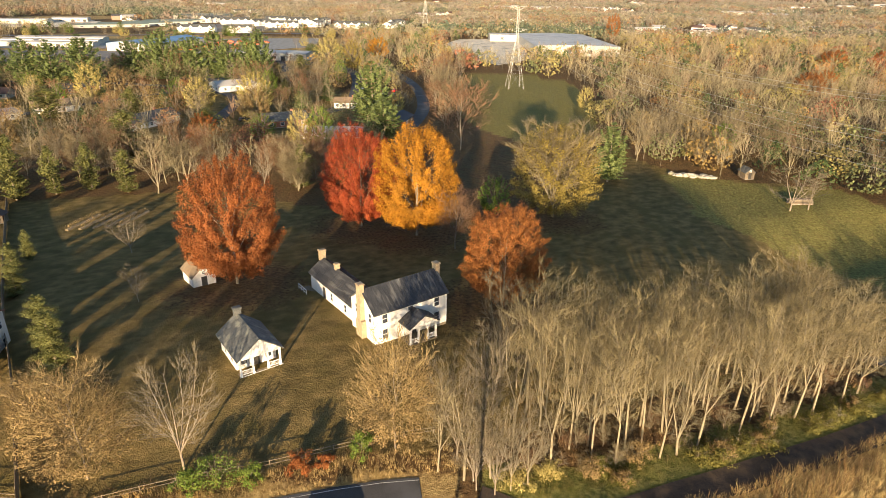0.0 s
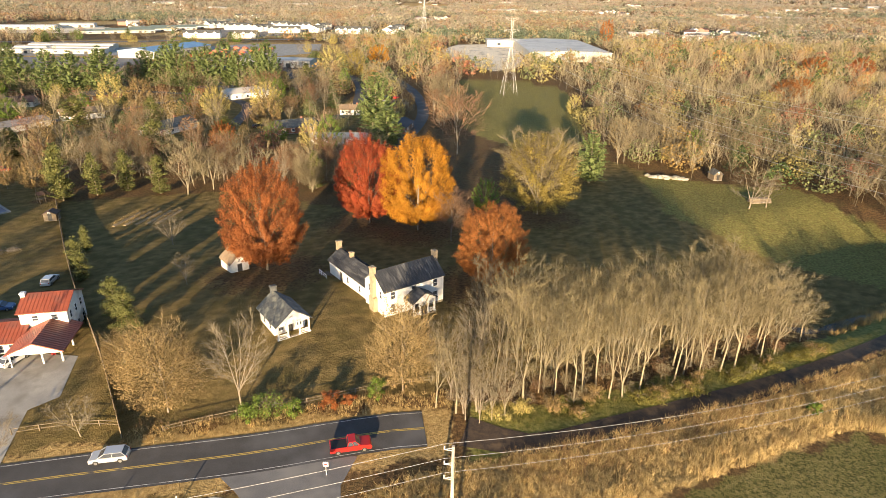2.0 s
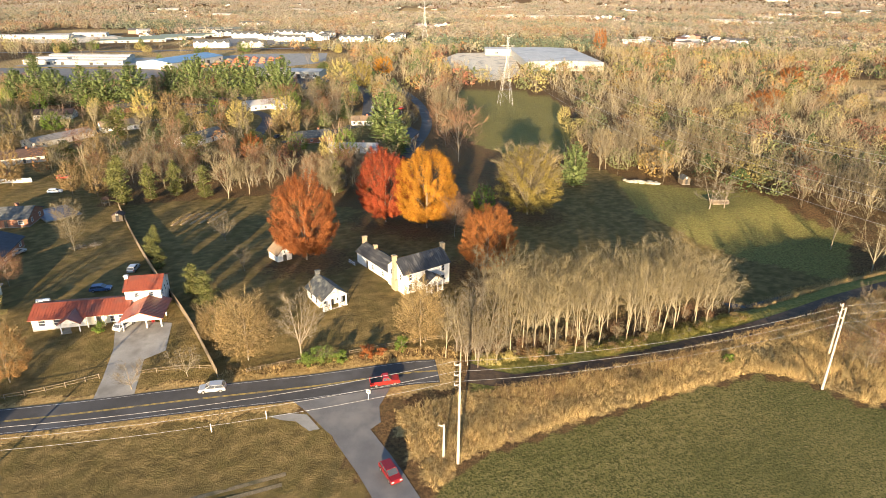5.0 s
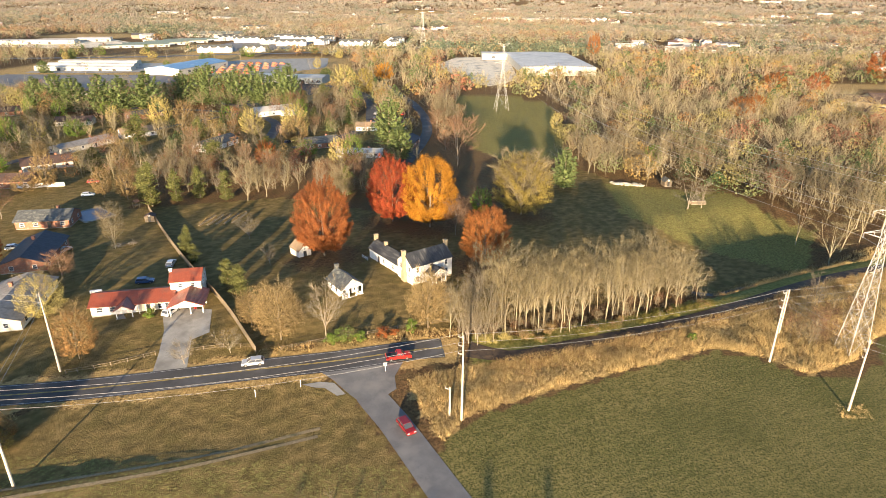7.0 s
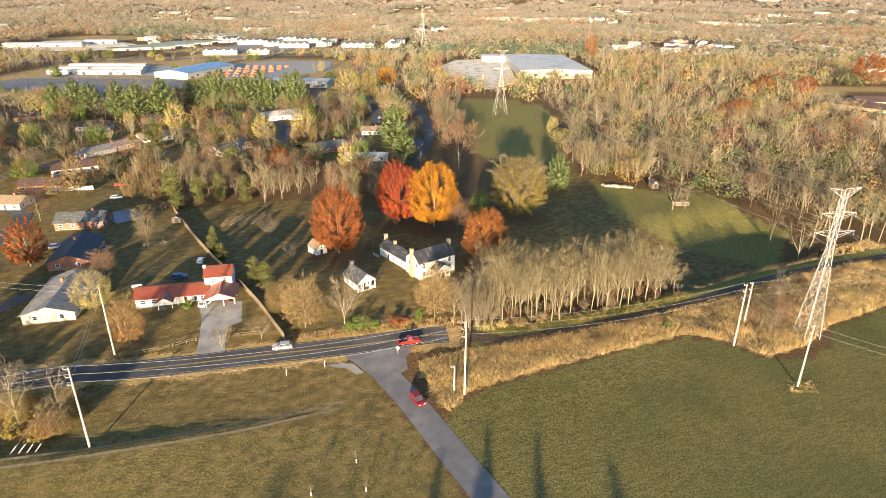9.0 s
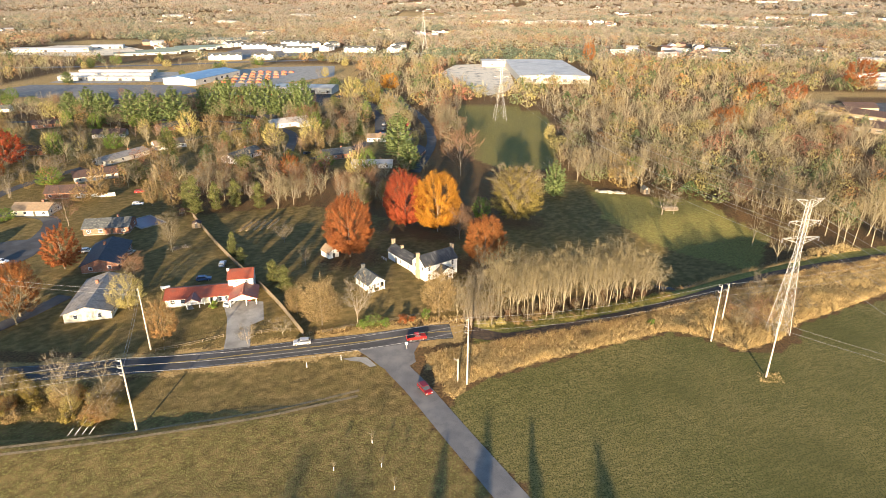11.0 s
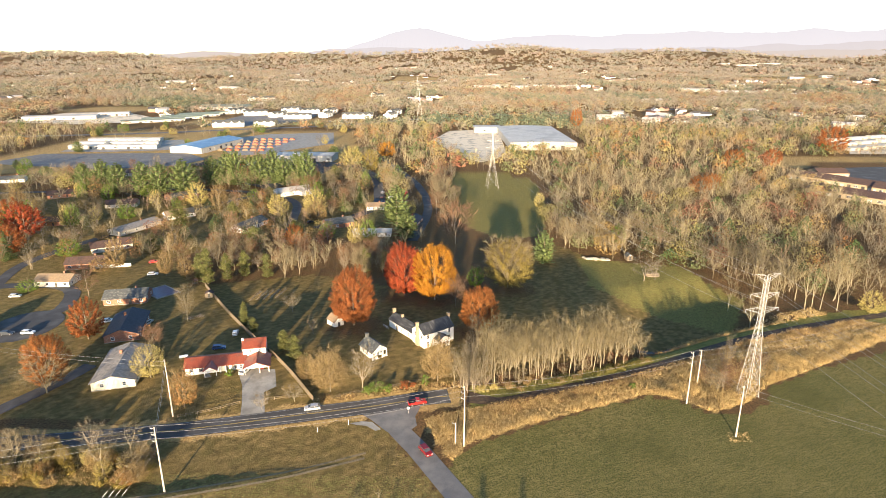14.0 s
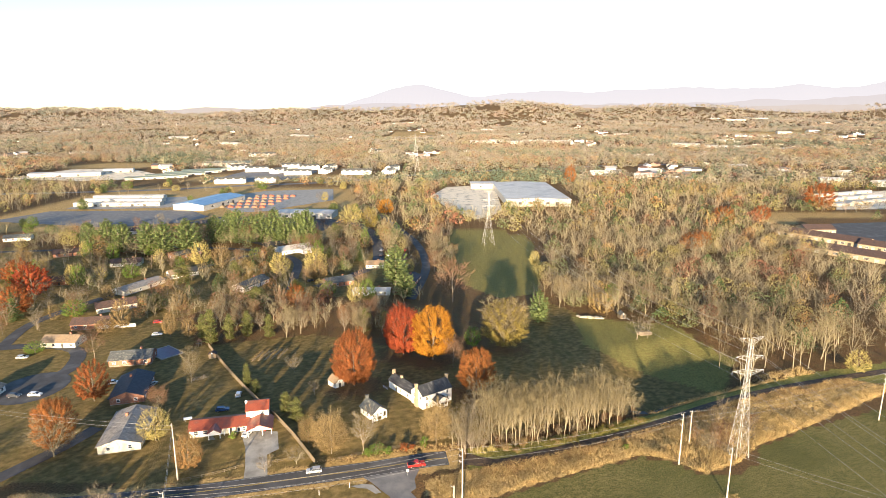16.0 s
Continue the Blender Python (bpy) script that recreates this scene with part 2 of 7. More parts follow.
ROOF_GREEN = surface("green_metal_roof", (0.12, 0.16, 0.13), (0.20, 0.24, 0.20), 0.3, 6, 0.6, 0.1)
GLASS = plain("window_glass", (0.055, 0.062, 0.075), 0.1)
DARK_TRIM = surface("dark_trim", (0.03, 0.028, 0.025), (0.06, 0.055, 0.05), 2, 30, 0.7, 0.1)
WOOD_POLE = surface("weathered_pole_wood", (0.36, 0.31, 0.25), (0.56, 0.50, 0.42), 1.2, 20, 0.9, 0.4, wear=(0.24, 0.20, 0.16), wear_scale=0.8, stretch=(4, 4, 0.4))
WOOD_FENCE = surface("weathered_fence_wood", (0.12, 0.09, 0.06), (0.23, 0.18, 0.12), 2, 20, 0.9, 0.4, wear=(0.14, 0.11, 0.08))
STEEL = surface("galvanised_steel", (0.46, 0.45, 0.42), (0.62, 0.60, 0.56), 1, 12, 0.55, 0.05, metal=0.3)
CABLE = surface("aluminium_cable", (0.34, 0.33, 0.31), (0.48, 0.47, 0.45), 1, 8, 0.5, 0.0, metal=0.3)
PORCELAIN = plain("porcelain", (0.35, 0.33, 0.31), 0.3)
RUBBER = plain("tyre_rubber", (0.015, 0.015, 0.016), 0.8)
CHROME = plain("wheel_metal", (0.5, 0.5, 0.5), 0.3, 0.9)
LAMP_GLASS = plain("lamp_glass", (0.7, 0.7, 0.66), 0.15)
TAIL_GLASS = plain("tail_lamp_glass", (0.35, 0.02, 0.015), 0.2)
BARK = surface("bark", (0.16, 0.125, 0.09), (0.30, 0.245, 0.18), 1.5, 14, 0.95, 0.6, wear=(0.36, 0.32, 0.26), wear_scale=0.7, stretch=(3, 3, 0.6))
BARK_PALE = surface("pale_bark", (0.19, 0.155, 0.098), (0.33, 0.28, 0.185), 1.5, 14, 0.95, 0.5, wear=(0.20, 0.165, 0.12), wear_scale=0.6, stretch=(3, 3, 0.5))
TWIG = leaves("twigs", [(0.155, 0.122, 0.072), (0.24, 0.195, 0.115), (0.34, 0.275, 0.165)], 0.9)
TWIG_PALE = leaves("pale_twigs", [(0.155, 0.124, 0.066), (0.25, 0.203, 0.108), (0.35, 0.29, 0.165)], 0.9)
TWIG_GREY = leaves("grey_twigs", [(0.125, 0.102, 0.070), (0.20, 0.165, 0.112), (0.28, 0.235, 0.16)], 0.9)
TWIG_RED = leaves("reddish_twigs", [(0.15, 0.085, 0.052), (0.225, 0.125, 0.072), (0.29, 0.175, 0.10)], 0.9)
LEAF_RUST = leaves("rust_leaves", [(0.20, 0.060, 0.019), (0.275, 0.092, 0.028), (0.34, 0.132, 0.043)])
LEAF_RED = leaves("crimson_leaves", [(0.20, 0.033, 0.018), (0.32, 0.060, 0.025), (0.40, 0.125, 0.036)])
LEAF_GOLD = leaves("golden_leaves", [(0.29, 0.112, 0.014), (0.43, 0.195, 0.022), (0.50, 0.27, 0.036)])
LEAF_ORANGE = leaves("orange_leaves", [(0.22, 0.078, 0.023), (0.31, 0.118, 0.033), (0.37, 0.160, 0.047)])
LEAF_OLIVE = leaves("olive_yellow_leaves", [(0.15, 0.115, 0.030), (0.28, 0.215, 0.055), (0.40, 0.30, 0.085)])
LEAF_YELLOW = leaves("yellow_leaves", [(0.27, 0.215, 0.075), (0.41, 0.335, 0.115), (0.52, 0.44, 0.17)])
LEAF_VERGE = leaves("verge_brush_leaves", [(0.075, 0.075, 0.020), (0.15, 0.14, 0.034), (0.25, 0.205, 0.055)])
LEAF_TAN = leaves("tan_leaves", [(0.17, 0.112, 0.050), (0.27, 0.185, 0.080), (0.37, 0.265, 0.125)])
LEAF_AMBER = leaves("amber_leaves", [(0.20, 0.105, 0.038), (0.31, 0.17, 0.062), (0.40, 0.235, 0.095)])
TWIG_AMBER = leaves("amber_twigs", [(0.20, 0.142, 0.066), (0.33, 0.238, 0.110), (0.46, 0.345, 0.170)], 0.9)
LEAF_GREEN = leaves("green_leaves", [(0.065, 0.105, 0.020), (0.13, 0.19, 0.032), (0.24, 0.30, 0.055)])
NEEDLE = leaves("needles", [(0.080, 0.115, 0.040), (0.145, 0.185, 0.065), (0.23, 0.27, 0.10)])
NEEDLE_OLIVE = leaves("olive_needles", [(0.090, 0.098, 0.032), (0.165, 0.168, 0.055), (0.25, 0.245, 0.085)])
GRASS_DRY = leaves("dry_grass_blades", [(0.38, 0.265, 0.11), (0.58, 0.43, 0.195), (0.74, 0.58, 0.30)], 0.9)
GRASS_RUST = leaves("rusty_weeds", [(0.15, 0.095, 0.052), (0.27, 0.17, 0.085), (0.42, 0.28, 0.135)], 0.9)
WOODS = tinted("mixed_woods")
HOUSE_TONES = tinted("painted_walls_and_shingles", 0.8, 0.0)

# ---- mesh tools ----
def ground_z(x, y):
    """Height of the land: a low rise under the old house, a hollow in the meadow, low hills far off."""
    z = 3.4 * math.exp(-(((x + 38) / 55) ** 2 + ((y - 85) / 38) ** 2)) - 2.5 * math.exp(-((x - 95) ** 2 + (y - 185) ** 2) / 3600) 
    if -230 < x < -26 and -40 < y < 40:     # a grassy terrace: gentle to the south, a steep drop to the north
        q = y - (11.2 + 0.31 * (x + 76) if x > -76 else 11.2 + 0.16 * (x + 76))
        top = min(1.5, 0.9 + 0.016 * max(0.0, -76 - x)) * min(1.0, (-26 - x) / 40)
        z += top * math.exp(-(q / (1.5 if q > 0 else 13.0)) ** 2)
    if 56 < x < 135 and 84 < y < 185:       # the meadow's sunken end behind the road bank
        q = y - float(np.interp(x, [p[0] for p in MAIN_WAY], [p[1] for p in MAIN_WAY]))
        if q > 5:
            drop = min(1.0, (q - 5) / 11)
            rise = max(0.0, 1 - max(0.0, q - 44) / 34)
            edge = max(0.0, min(1.0, (x - 60) / 14)) * max(0.0, min(1.0, (133 - x) / 14))
            z -= 5.0 * drop * drop * (3 - 2 * drop) * rise * rise * (3 - 2 * rise) * edge
    d = math.hypot(x, y)
    if d > 900:
        k = min(1.0, (d - 900) / 1800)
        z += k * (14 + 22 * noise.noise((x / 700, y / 700, 0.3)) + 10 * noise.noise((x / 260, y / 260, 2.7)))
    if y > 2000:                           # the far woods climb towards the mountains
        q = min(1.0, (y - 2000) / 1700)
        z += q * q * (104 + 0.006 * x + 16 * math.sin(x / 520 + 1.0) + 8 * math.sin(x / 190))
    if y > 3700:
        z -= 0.12 * (y - 3700)
    return z


class Shape:
    """Collects corners and faces for one mesh."""

    def __init__(self):
        self.v, self.f = [], []

    def quad(self, *pts):
        n = len(self.v)
        self.v += [tuple(p) for p in pts]
        self.f.append(tuple(range(n, n + len(pts))))
        return self

    def box(self, x0, y0, z0, x1, y1, z1):
        n = len(self.v)
        self.v += [(x, y, z) for z in (z0, z1) for x, y in ((x0, y0), (x1, y0), (x1, y1), (x0, y1))]
        self.f += [tuple(n + i for i in q) for q in ((0, 3, 2, 1), (4, 5, 6, 7), (0, 1, 5, 4), (1, 2, 6, 5), (2, 3, 7, 6), (3, 0, 4, 7))]
        return self

    def tube(self, a, b, ra, rb, sides=6, caps=True):
        a, b = Vector(a), Vector(b)
        w = (b - a).normalized()
        u = w.orthogonal().normalized()
        t = w.cross(u)
        n = len(self.v)
        for c, r in ((a, ra), (b, rb)):
            for i in range(sides):
                q = 2 * math.pi * i / sides
                self.v.append(tuple(c + (u * math.cos(q) + t * math.sin(q)) * r))
        for i in range(sides):
            j = (i + 1) % sides
            self.f.append((n + i, n + j, n + sides + j, n + sides + i))
        if caps:
            self.f += [tuple(n + i for i in reversed(range(sides))), tuple(n + sides + i for i in range(sides))]
        return self

    def path(self, pts, r, sides=4):
        """One unbroken tube through the points."""
        n = len(self.v)
        for i, p in enumerate(pts):
            w = (Vector(pts[min(i + 1, len(pts) - 1)]) - Vector(pts[max(i - 1, 0)])).normalized()
            u = w.cross(Vector((0, 0, 1))).normalized()
            t = w.cross(u)
            for k in range(sides):
                q = 2 * math.pi * k / sides
                self.v.append(tuple(Vector(p) + (u * math.cos(q) + t * math.sin(q)) * r))
        for i in range(len(pts) - 1):
            for k in range(sides):
                j = (k + 1) % sides
                a = n + i * sides
                self.f.append((a + k, a + j, a + sides + j, a + sides + k))
        return self

    def spike(self, a, b, r):
        a, b = Vector(a), Vector(b)
        w = (b - a).normalized()
        u = w.orthogonal().normalized()
        t = w.cross(u)
        n = len(self.v)
        for q in (0, 2.094, 4.189):
            self.v.append(tuple(a + (u * math.cos(q) + t * math.sin(q)) * r))
        self.v.append(tuple(b))
        self.f += [(n, n + 1, n + 3), (n + 1, n + 2, n + 3), (n + 2, n, n + 3)]
        return self

    def prism(self, profile, y0, y1):
        """A profile of (x, z) corners, anticlockwise seen from -y, drawn out along y."""
        n, k = len(self.v), len(profile)
        self.v += [(x, y0, z) for x, z in profile] + [(x, y1, z) for x, z in profile]
        self.f += [tuple(range(n, n + k)), tuple(reversed(range(n + k, n + 2 * k)))]
        for i in range(k):
            j = (i + 1) % k
            self.f.append((n + i, n + k + i, n + k + j, n + j))
        return self


def part(name, shape, material, parent=None, label="", smooth=False):
    """Links a shape as one mesh object, under a thing or part where one is given."""
    me = bpy.data.meshes.new(name)
    me.from_pydata(shape.v, [], shape.f)
    me.materials.append(material)
    if smooth:
        me.shade_smooth()
    me.update()
    ob = new(name, me)
    ob.parent = parent
    if label:
        ob["label"] = label
    return ob


def thing(name, label, category, x=0, y=0, z=None, turn=0, group="", kind=""):
    """An empty at the base of a thing, standing on the ground."""
    ob = new(name)
    ob.matrix_basis = pose(x, y, ground_z(x, y) if z is None else z, 0, 0, turn)
    return tagged(ob, label, category, group, kind)


def inside(x, y, poly):
    hit, j = False, len(poly) - 1
    for i in range(len(poly)):
        (xi, yi), (xj, yj) = poly[i], poly[j]
        if (yi > y) != (yj > y) and x < (xj - xi) * (y - yi) / (yj - yi) + xi:
            hit = not hit
        j = i
    return hit


def near_line(x, y, pts):
    """Distance from a place to a line of few points."""
    best = 1e9
    for (ax, ay), (bx, by) in zip(pts, pts[1:]):
        dx, dy = bx - ax, by - ay
        t = max(0, min(1, ((x - ax) * dx + (y - ay) * dy) / (dx * dx + dy * dy)))
        best = min(best, math.hypot(x - ax - t * dx, y - ay - t * dy))
    return best


def smooth_line(pts, step=3.0):
    """A curve through the points (Catmull-Rom), as many short pieces."""
    out = []
    p = [pts[0], *pts, pts[-1]]
    for a, b, c, d in zip(p, p[1:], p[2:], p[3:]):
        k = max(1, int(math.dist(b, c) / step))
        for i in range(k):
            t = i / k
            out.append(tuple(0.5 * (2 * b[m] + (c[m] - a[m]) * t + (2 * a[m] - 5 * b[m] + 4 * c[m] - d[m]) * t * t + (3 * b[m] - a[m] - 3 * c[m] + d[m]) * t ** 3) for m in (0, 1)))
    return out + [tuple(pts[-1])]


def ribbon(line, left, right, lift, widen=None):
    """A strip along a line, from left to right of it (metres), laid over the ground."""
    s, prev = Shape(), None
    for i, (x, y) in enumerate(line):
        a, b = line[max(0, i - 1)], line[min(len(line) - 1, i + 1)]
        d = math.dist(a, b)
        nx, ny = -(b[1] - a[1]) / d, (b[0] - a[0]) / d
        row = []
        k = max(1, int(abs(right - left) / 2.0))
        grow = widen(x) if widen else 1.0
        for j in range(k + 1):
            o = (left + (right - left) * j / k) * grow
            px, py = x + nx * o, y + ny * o
            row.append((px, py, ground_z(px, py) + lift))
        if prev:
            for j in range(k):
                s.quad(prev[j], prev[j + 1], row[j + 1], row[j])
        prev = row
    return s


def slab(poly, lift, step=4.0):
    """A flat-lying patch of ground with the outline poly, laid over the land."""
    bm = bmesh.new()
    bm.faces.new([bm.verts.new((x, y, 0)) for x, y in poly])
    for axis in (0, 1):
        lo, hi = min(p[axis] for p in poly), max(p[axis] for p in poly)
        q = lo + step
        while q < hi:
            no = (1, 0, 0) if axis == 0 else (0, 1, 0)
            co = (q, 0, 0) if axis == 0 else (0, q, 0)
            bmesh.ops.bisect_plane(bm, geom=bm.verts[:] + bm.edges[:] + bm.faces[:], plane_co=co, plane_no=no)
            q += step
    for v in bm.verts:
        v.co.z = ground_z(v.co.x, v.co.y) + lift
    bm.normal_update()
    s = Shape()
    bm.verts.index_update()
    s.v = [tuple(v.co) for v in bm.verts]
    s.f = [tuple(v.index for v in (f.verts if f.normal.z > 0 else reversed(f.verts))) for f in bm.faces]
    bm.free()
    return s

# ---- the land ----
MAIN_WAY = [(-330, 22), (-230, 24), (-150, 29), (-93, 37), (-72, 40.7), (-50, 45.7), (-28, 50.6), (-5, 57.0), (10, 55.0), (24, 60.3), (38, 66.3), (54, 73.6), (72, 83.2), (94, 96), (118, 107.5), (160, 122), (260, 150)]
MAIN_ROAD = smooth_line(MAIN_WAY, 4)
SIDE_ROAD = smooth_line([(-20.5, 50.5), (-21, 44), (-18.5, 39), (-13.6, 32.2), (-8.3, 23.6), (-2.2, 13.5), (3, 5), (12, -10), (30, -40), (60, -90), (90, -140)], 3)
CROP_FIELD = [(-6, 21), (-0.3, 31.9), (9.5, 38.4), (23.7, 45.4), (38.5, 52.0), (49, 57.0), (57, 60.6), (66, 58), (73.8, 50.3), (84, 51), (92.9, 57.8), (97, 66), (120, 79.3), (180, 104), (320, 140), (320, -140), (96, -140), (62, -85), (32, -36), (10, 1)]
NEAR_GRASS = [(-300, 16), (-150, 22), (-90, 31), (-70, 36), (-50, 40.5), (-30, 45), (-22, 40), (-16, 30), (-8, 18), (4, -2), (25, -36), (85, -140), (-300, -140)]
TALL_GRASS = [(-9, 37), (-12, 45), (0, 51), (10, 53.6), (24, 58.9), (38, 65), (54, 72.5), (72, 82), (94, 95), (118, 106.5), (160, 121), (175, 112), (120, 80), (98, 68), (88, 58), (74, 52), (66, 59.5), (57, 61.6), (49, 58), (38.5, 53.0), (23.7, 46.5), (9.5, 39.6), (0, 33.5), (-4, 27)]
YARD = [(-46, 52), (-62, 74), (-80, 96), (-118, 153), (-72, 168), (-27, 150), (6, 150), (18, 150), (30, 200), (48, 232), (70, 201), (113, 192), (128, 150), (107, 113), (69, 97), (40, 84), (20, 76), (2, 66), (-12, 63), (-32, 57)]
RED_LOT = [(-120, 45), (-95, 41), (-60, 46), (-46, 51), (-62, 74), (-80, 96), (-118, 153), (-135, 150), (-150, 110), (-135, 60)]
HOMES = [(-330, 40), (-240, 40), (-150, 40), (-120, 45), (-135, 60), (-150, 110), (-125, 156), (-150, 190), (-120, 230), (-60, 230), (-30, 260), (-50, 330), (-100, 380), (-200, 330), (-300, 330), (-420, 400), (-420, 150)]
CORRIDOR = [(-9, 300), (4, 255), (24, 228), (50, 240), (60, 300), (64, 402), (40, 440), (8, 455), (-12, 420)]
MEADOW = [(46, 198), (70, 202), (90, 196), (113, 191), (128, 150), (107, 114), (90, 130), (66, 150), (52, 170)]
FAR_MEADOWS = [[(-311, 1960), (-190, 2400), (-40, 2380), (-120, 1980)], [(1040, 2150), (1420, 2150), (1440, 2330), (1060, 2300)], [(-420, 850), (-300, 790), (-150, 850), (-150, 900), (-330, 890)],
               [(300, 480), (440, 500), (460, 535), (325, 525)], [(-720, 1000), (-560, 960), (-560, 1080), (-740, 1120)], [(-175, 880), (-60, 890), (-60, 930), (-180, 915)]]
PAVED = {
    "warehouse_lot": (GRAVEL, [(-32, 650), (-12, 745), (50, 770), (56, 735), (52, 560), (50, 540), (38, 512), (22, 490), (4, 520), (-16, 590)]),
    "shop_lot": (ASPHALT, [(-263, 465), (-241, 500), (-190, 478), (-143, 499), (-112, 480), (-122, 426), (-148, 357), (-175, 380), (-205, 445)]),
    "shop_lot_west": (LANE, [(-460, 470), (-440, 530), (-290, 540), (-255, 500), (-268, 465), (-330, 440)]),
    "yard_lot": (CONCRETE, [(-260, 560), (-275, 670), (-255, 700), (-168, 722), (-148, 617), (-194, 556), (-192, 540), (-235, 525)]),
    "motel_lot": (ASPHALT, [(345, 364), (335, 440), (362, 470), (430, 480), (470, 420), (400, 330)]),
    "trailer_lot": (GRAVEL, [(420, 555), (500, 690), (585, 715), (560, 600), (500, 560)]),
    "apartment_lot": (LANE, [(-380, 800), (-365, 960), (-290, 1000), (-240, 960), (-240, 870), (-290, 800)]),
    "depot_lot": (GRAVEL, [(-700, 820), (-680, 960), (-590, 980), (-500, 900), (-480, 840), (-570, 800)]),
    "rows_lot": (CONCRETE, [(-432, 545), (-440, 615), (-340, 645), (-300, 565), (-380, 545)]),
}
LANES = {
    "back_street": (ASPHALT, 3.2, [(-420, 150), (-330, 140), (-250, 138), (-205, 150), (-178, 146), (-168, 124), (-172, 108)]),
    "estate_street": (ASPHALT, 3.0, [(-215, 150), (-222, 180), (-214, 214), (-200, 245), (-185, 285), (-160, 330), (-140, 352)]),
    "cross_street": (ASPHALT, 3.0, [(-420, 330), (-330, 345), (-240, 360), (-160, 350), (-120, 320), (-108, 270), (-102, 236)]),
    "close_street": (ASPHALT, 4.0, [(-88, 250), (-60, 300), (-62, 350), (-75, 420), (-100, 470)]),
    "mid_street": (ASPHALT, 3.0, [(-28, 225), (-22, 300), (-34, 380), (-60, 460), (-80, 520)]),
    "highway": (LANE, 7.0, [(-1100, 560), (-700, 640), (-430, 700), (-310, 752), (-175, 808), (-60, 906), (200, 1020), (520, 1100)]),
    "ranch_drive": (ASPHALT, 2.8, [(-150, 29), (-142, 44), (-132, 64), (-128, 76)]),
}
street_lines = {k: smooth_line(v[2], 6) for k, v in LANES.items()}
STREET_WAYS = {k: v[2] for k, v in LANES.items()}
SHOPS = [(-480, 400), (-270, 420), (-180, 400), (-110, 405), (-100, 540), (-140, 740), (-300, 790), (-480, 760)]
MAPLES = [(-42, 105), (-25, 142), (-12, 137), (6, 103), (21, 154)]


def cover_at(x, y):
    """What grows at a place: crop field, dry grass, lawn, lush verge."""
    by_road = near_line(x, y, MAIN_WAY) if -340 < x < 270 and 10 < y < 165 else 99
    if by_road < 5.5 and x < -2:
        return (0, 1, 0, 0)
    if inside(x, y, CROP_FIELD):
        return (1, 0, 0, 0)
    if inside(x, y, TALL_GRASS):
        return (0, 1, 0, 0)
    if inside(x, y, NEAR_GRASS):
        return (0.12, 0.2 if y > 20 else 0.1, 0.9, 0.14 if y > 20 else 0.40)
    if inside(x, y, MEADOW):
        # split at the grove's shadow edge: browner shaded side, greener sunlit side put into the cover
        return (0, 0, 0.95, 0.58 if x > 50 + 0.06 * y else 0.22)
    if inside(x, y, YARD) or inside(x, y, RED_LOT) or inside(x, y, CORRIDOR):
        under = min(math.hypot(x - a, y - b) for a, b in MAPLES)
        return (0, 0, 0.25 if under < 9 else 0.5 if under < 14 else 1, 0.55 if y > 225 else 0.1)
    if inside(x, y, HOMES):
        return (0, 0.05, 0.8, 0.3)
    if inside(x, y, SHOPS):
        return (0, 0.7, 0.3, 0)
    for poly in FAR_MEADOWS:
        if inside(x, y, poly):
            return (0, 0.9, 0, 0)
    if x > 2 and by_road < 8:
        return (0, 0.1, 0.2, 0.9)
    return (0, 0.15, 0.3, 0) if y > 760 else (0, 0, 0, 0)


def axis_steps(lo, hi, fine_lo, fine_hi, fine):
    out, q, s = [], fine_lo, fine
    while q > lo:
        s *= 1.14
        q -= s
        out.append(max(q, lo))
    out.reverse()
    k = int((fine_hi - fine_lo) / fine)
    out += [fine_lo + fine * i for i in range(k + 1)]
    q, s = out[-1], fine
    while q < hi:
        s *= 1.14
        q += s
        out.append(min(q, hi))
    return out


def build_ground():
    xs, ys = axis_steps(-4600, 4600, -235, 205, 2.5), axis_steps(-900, 4900, -70, 260, 2.5)
    nx = len(xs)
    v = [(x, y, ground_z(x, y)) for y in ys for x in xs]
    f = [(j * nx + i, j * nx + i + 1, (j + 1) * nx + i + 1, (j + 1) * nx + i) for j in range(len(ys) - 1) for i in range(nx - 1)]
    s = Shape()
    s.v, s.f = v, f
    ob = part("ground", s, GROUND, smooth=True)
    cov = [cover_at(x, y) if (-760 < x < 1460 and -145 < y < 2420) else (0, 0.15, 0.3, 0) for x, y, z in v]
    at = ob.data.attributes.new("cover", 'FLOAT_COLOR', 'POINT')
    at.data.foreach_set("color", np.array([(a, b, c, 1) for a, b, c, d in cov], dtype=np.float32).ravel())
    lu = ob.data.attributes.new("lush", 'FLOAT', 'POINT')
    lu.data.foreach_set("value", np.array([c[3] for c in cov], dtype=np.float32))
    tagged(ob, "rolling ground of lawn, crop field and leaf litter", "ground", kind="structure")


build_ground()
tagged(part("road", ribbon([q for q in MAIN_ROAD if q[0] < 0], -3.6, 3.6, 0.06), ASPHALT), "dark asphalt two-lane road with worn paint", "road", kind="structure")
tagged(part("east_road", ribbon([q for q in MAIN_ROAD if q[0] > -5], -1.8, 2.2, 0.055, lambda x: 1.0 + 0.7 * max(0.0, min(1.0, (9 - x) / 11))), EAST_LANE), "shaded leaf-strewn asphalt road", "road", kind="structure")
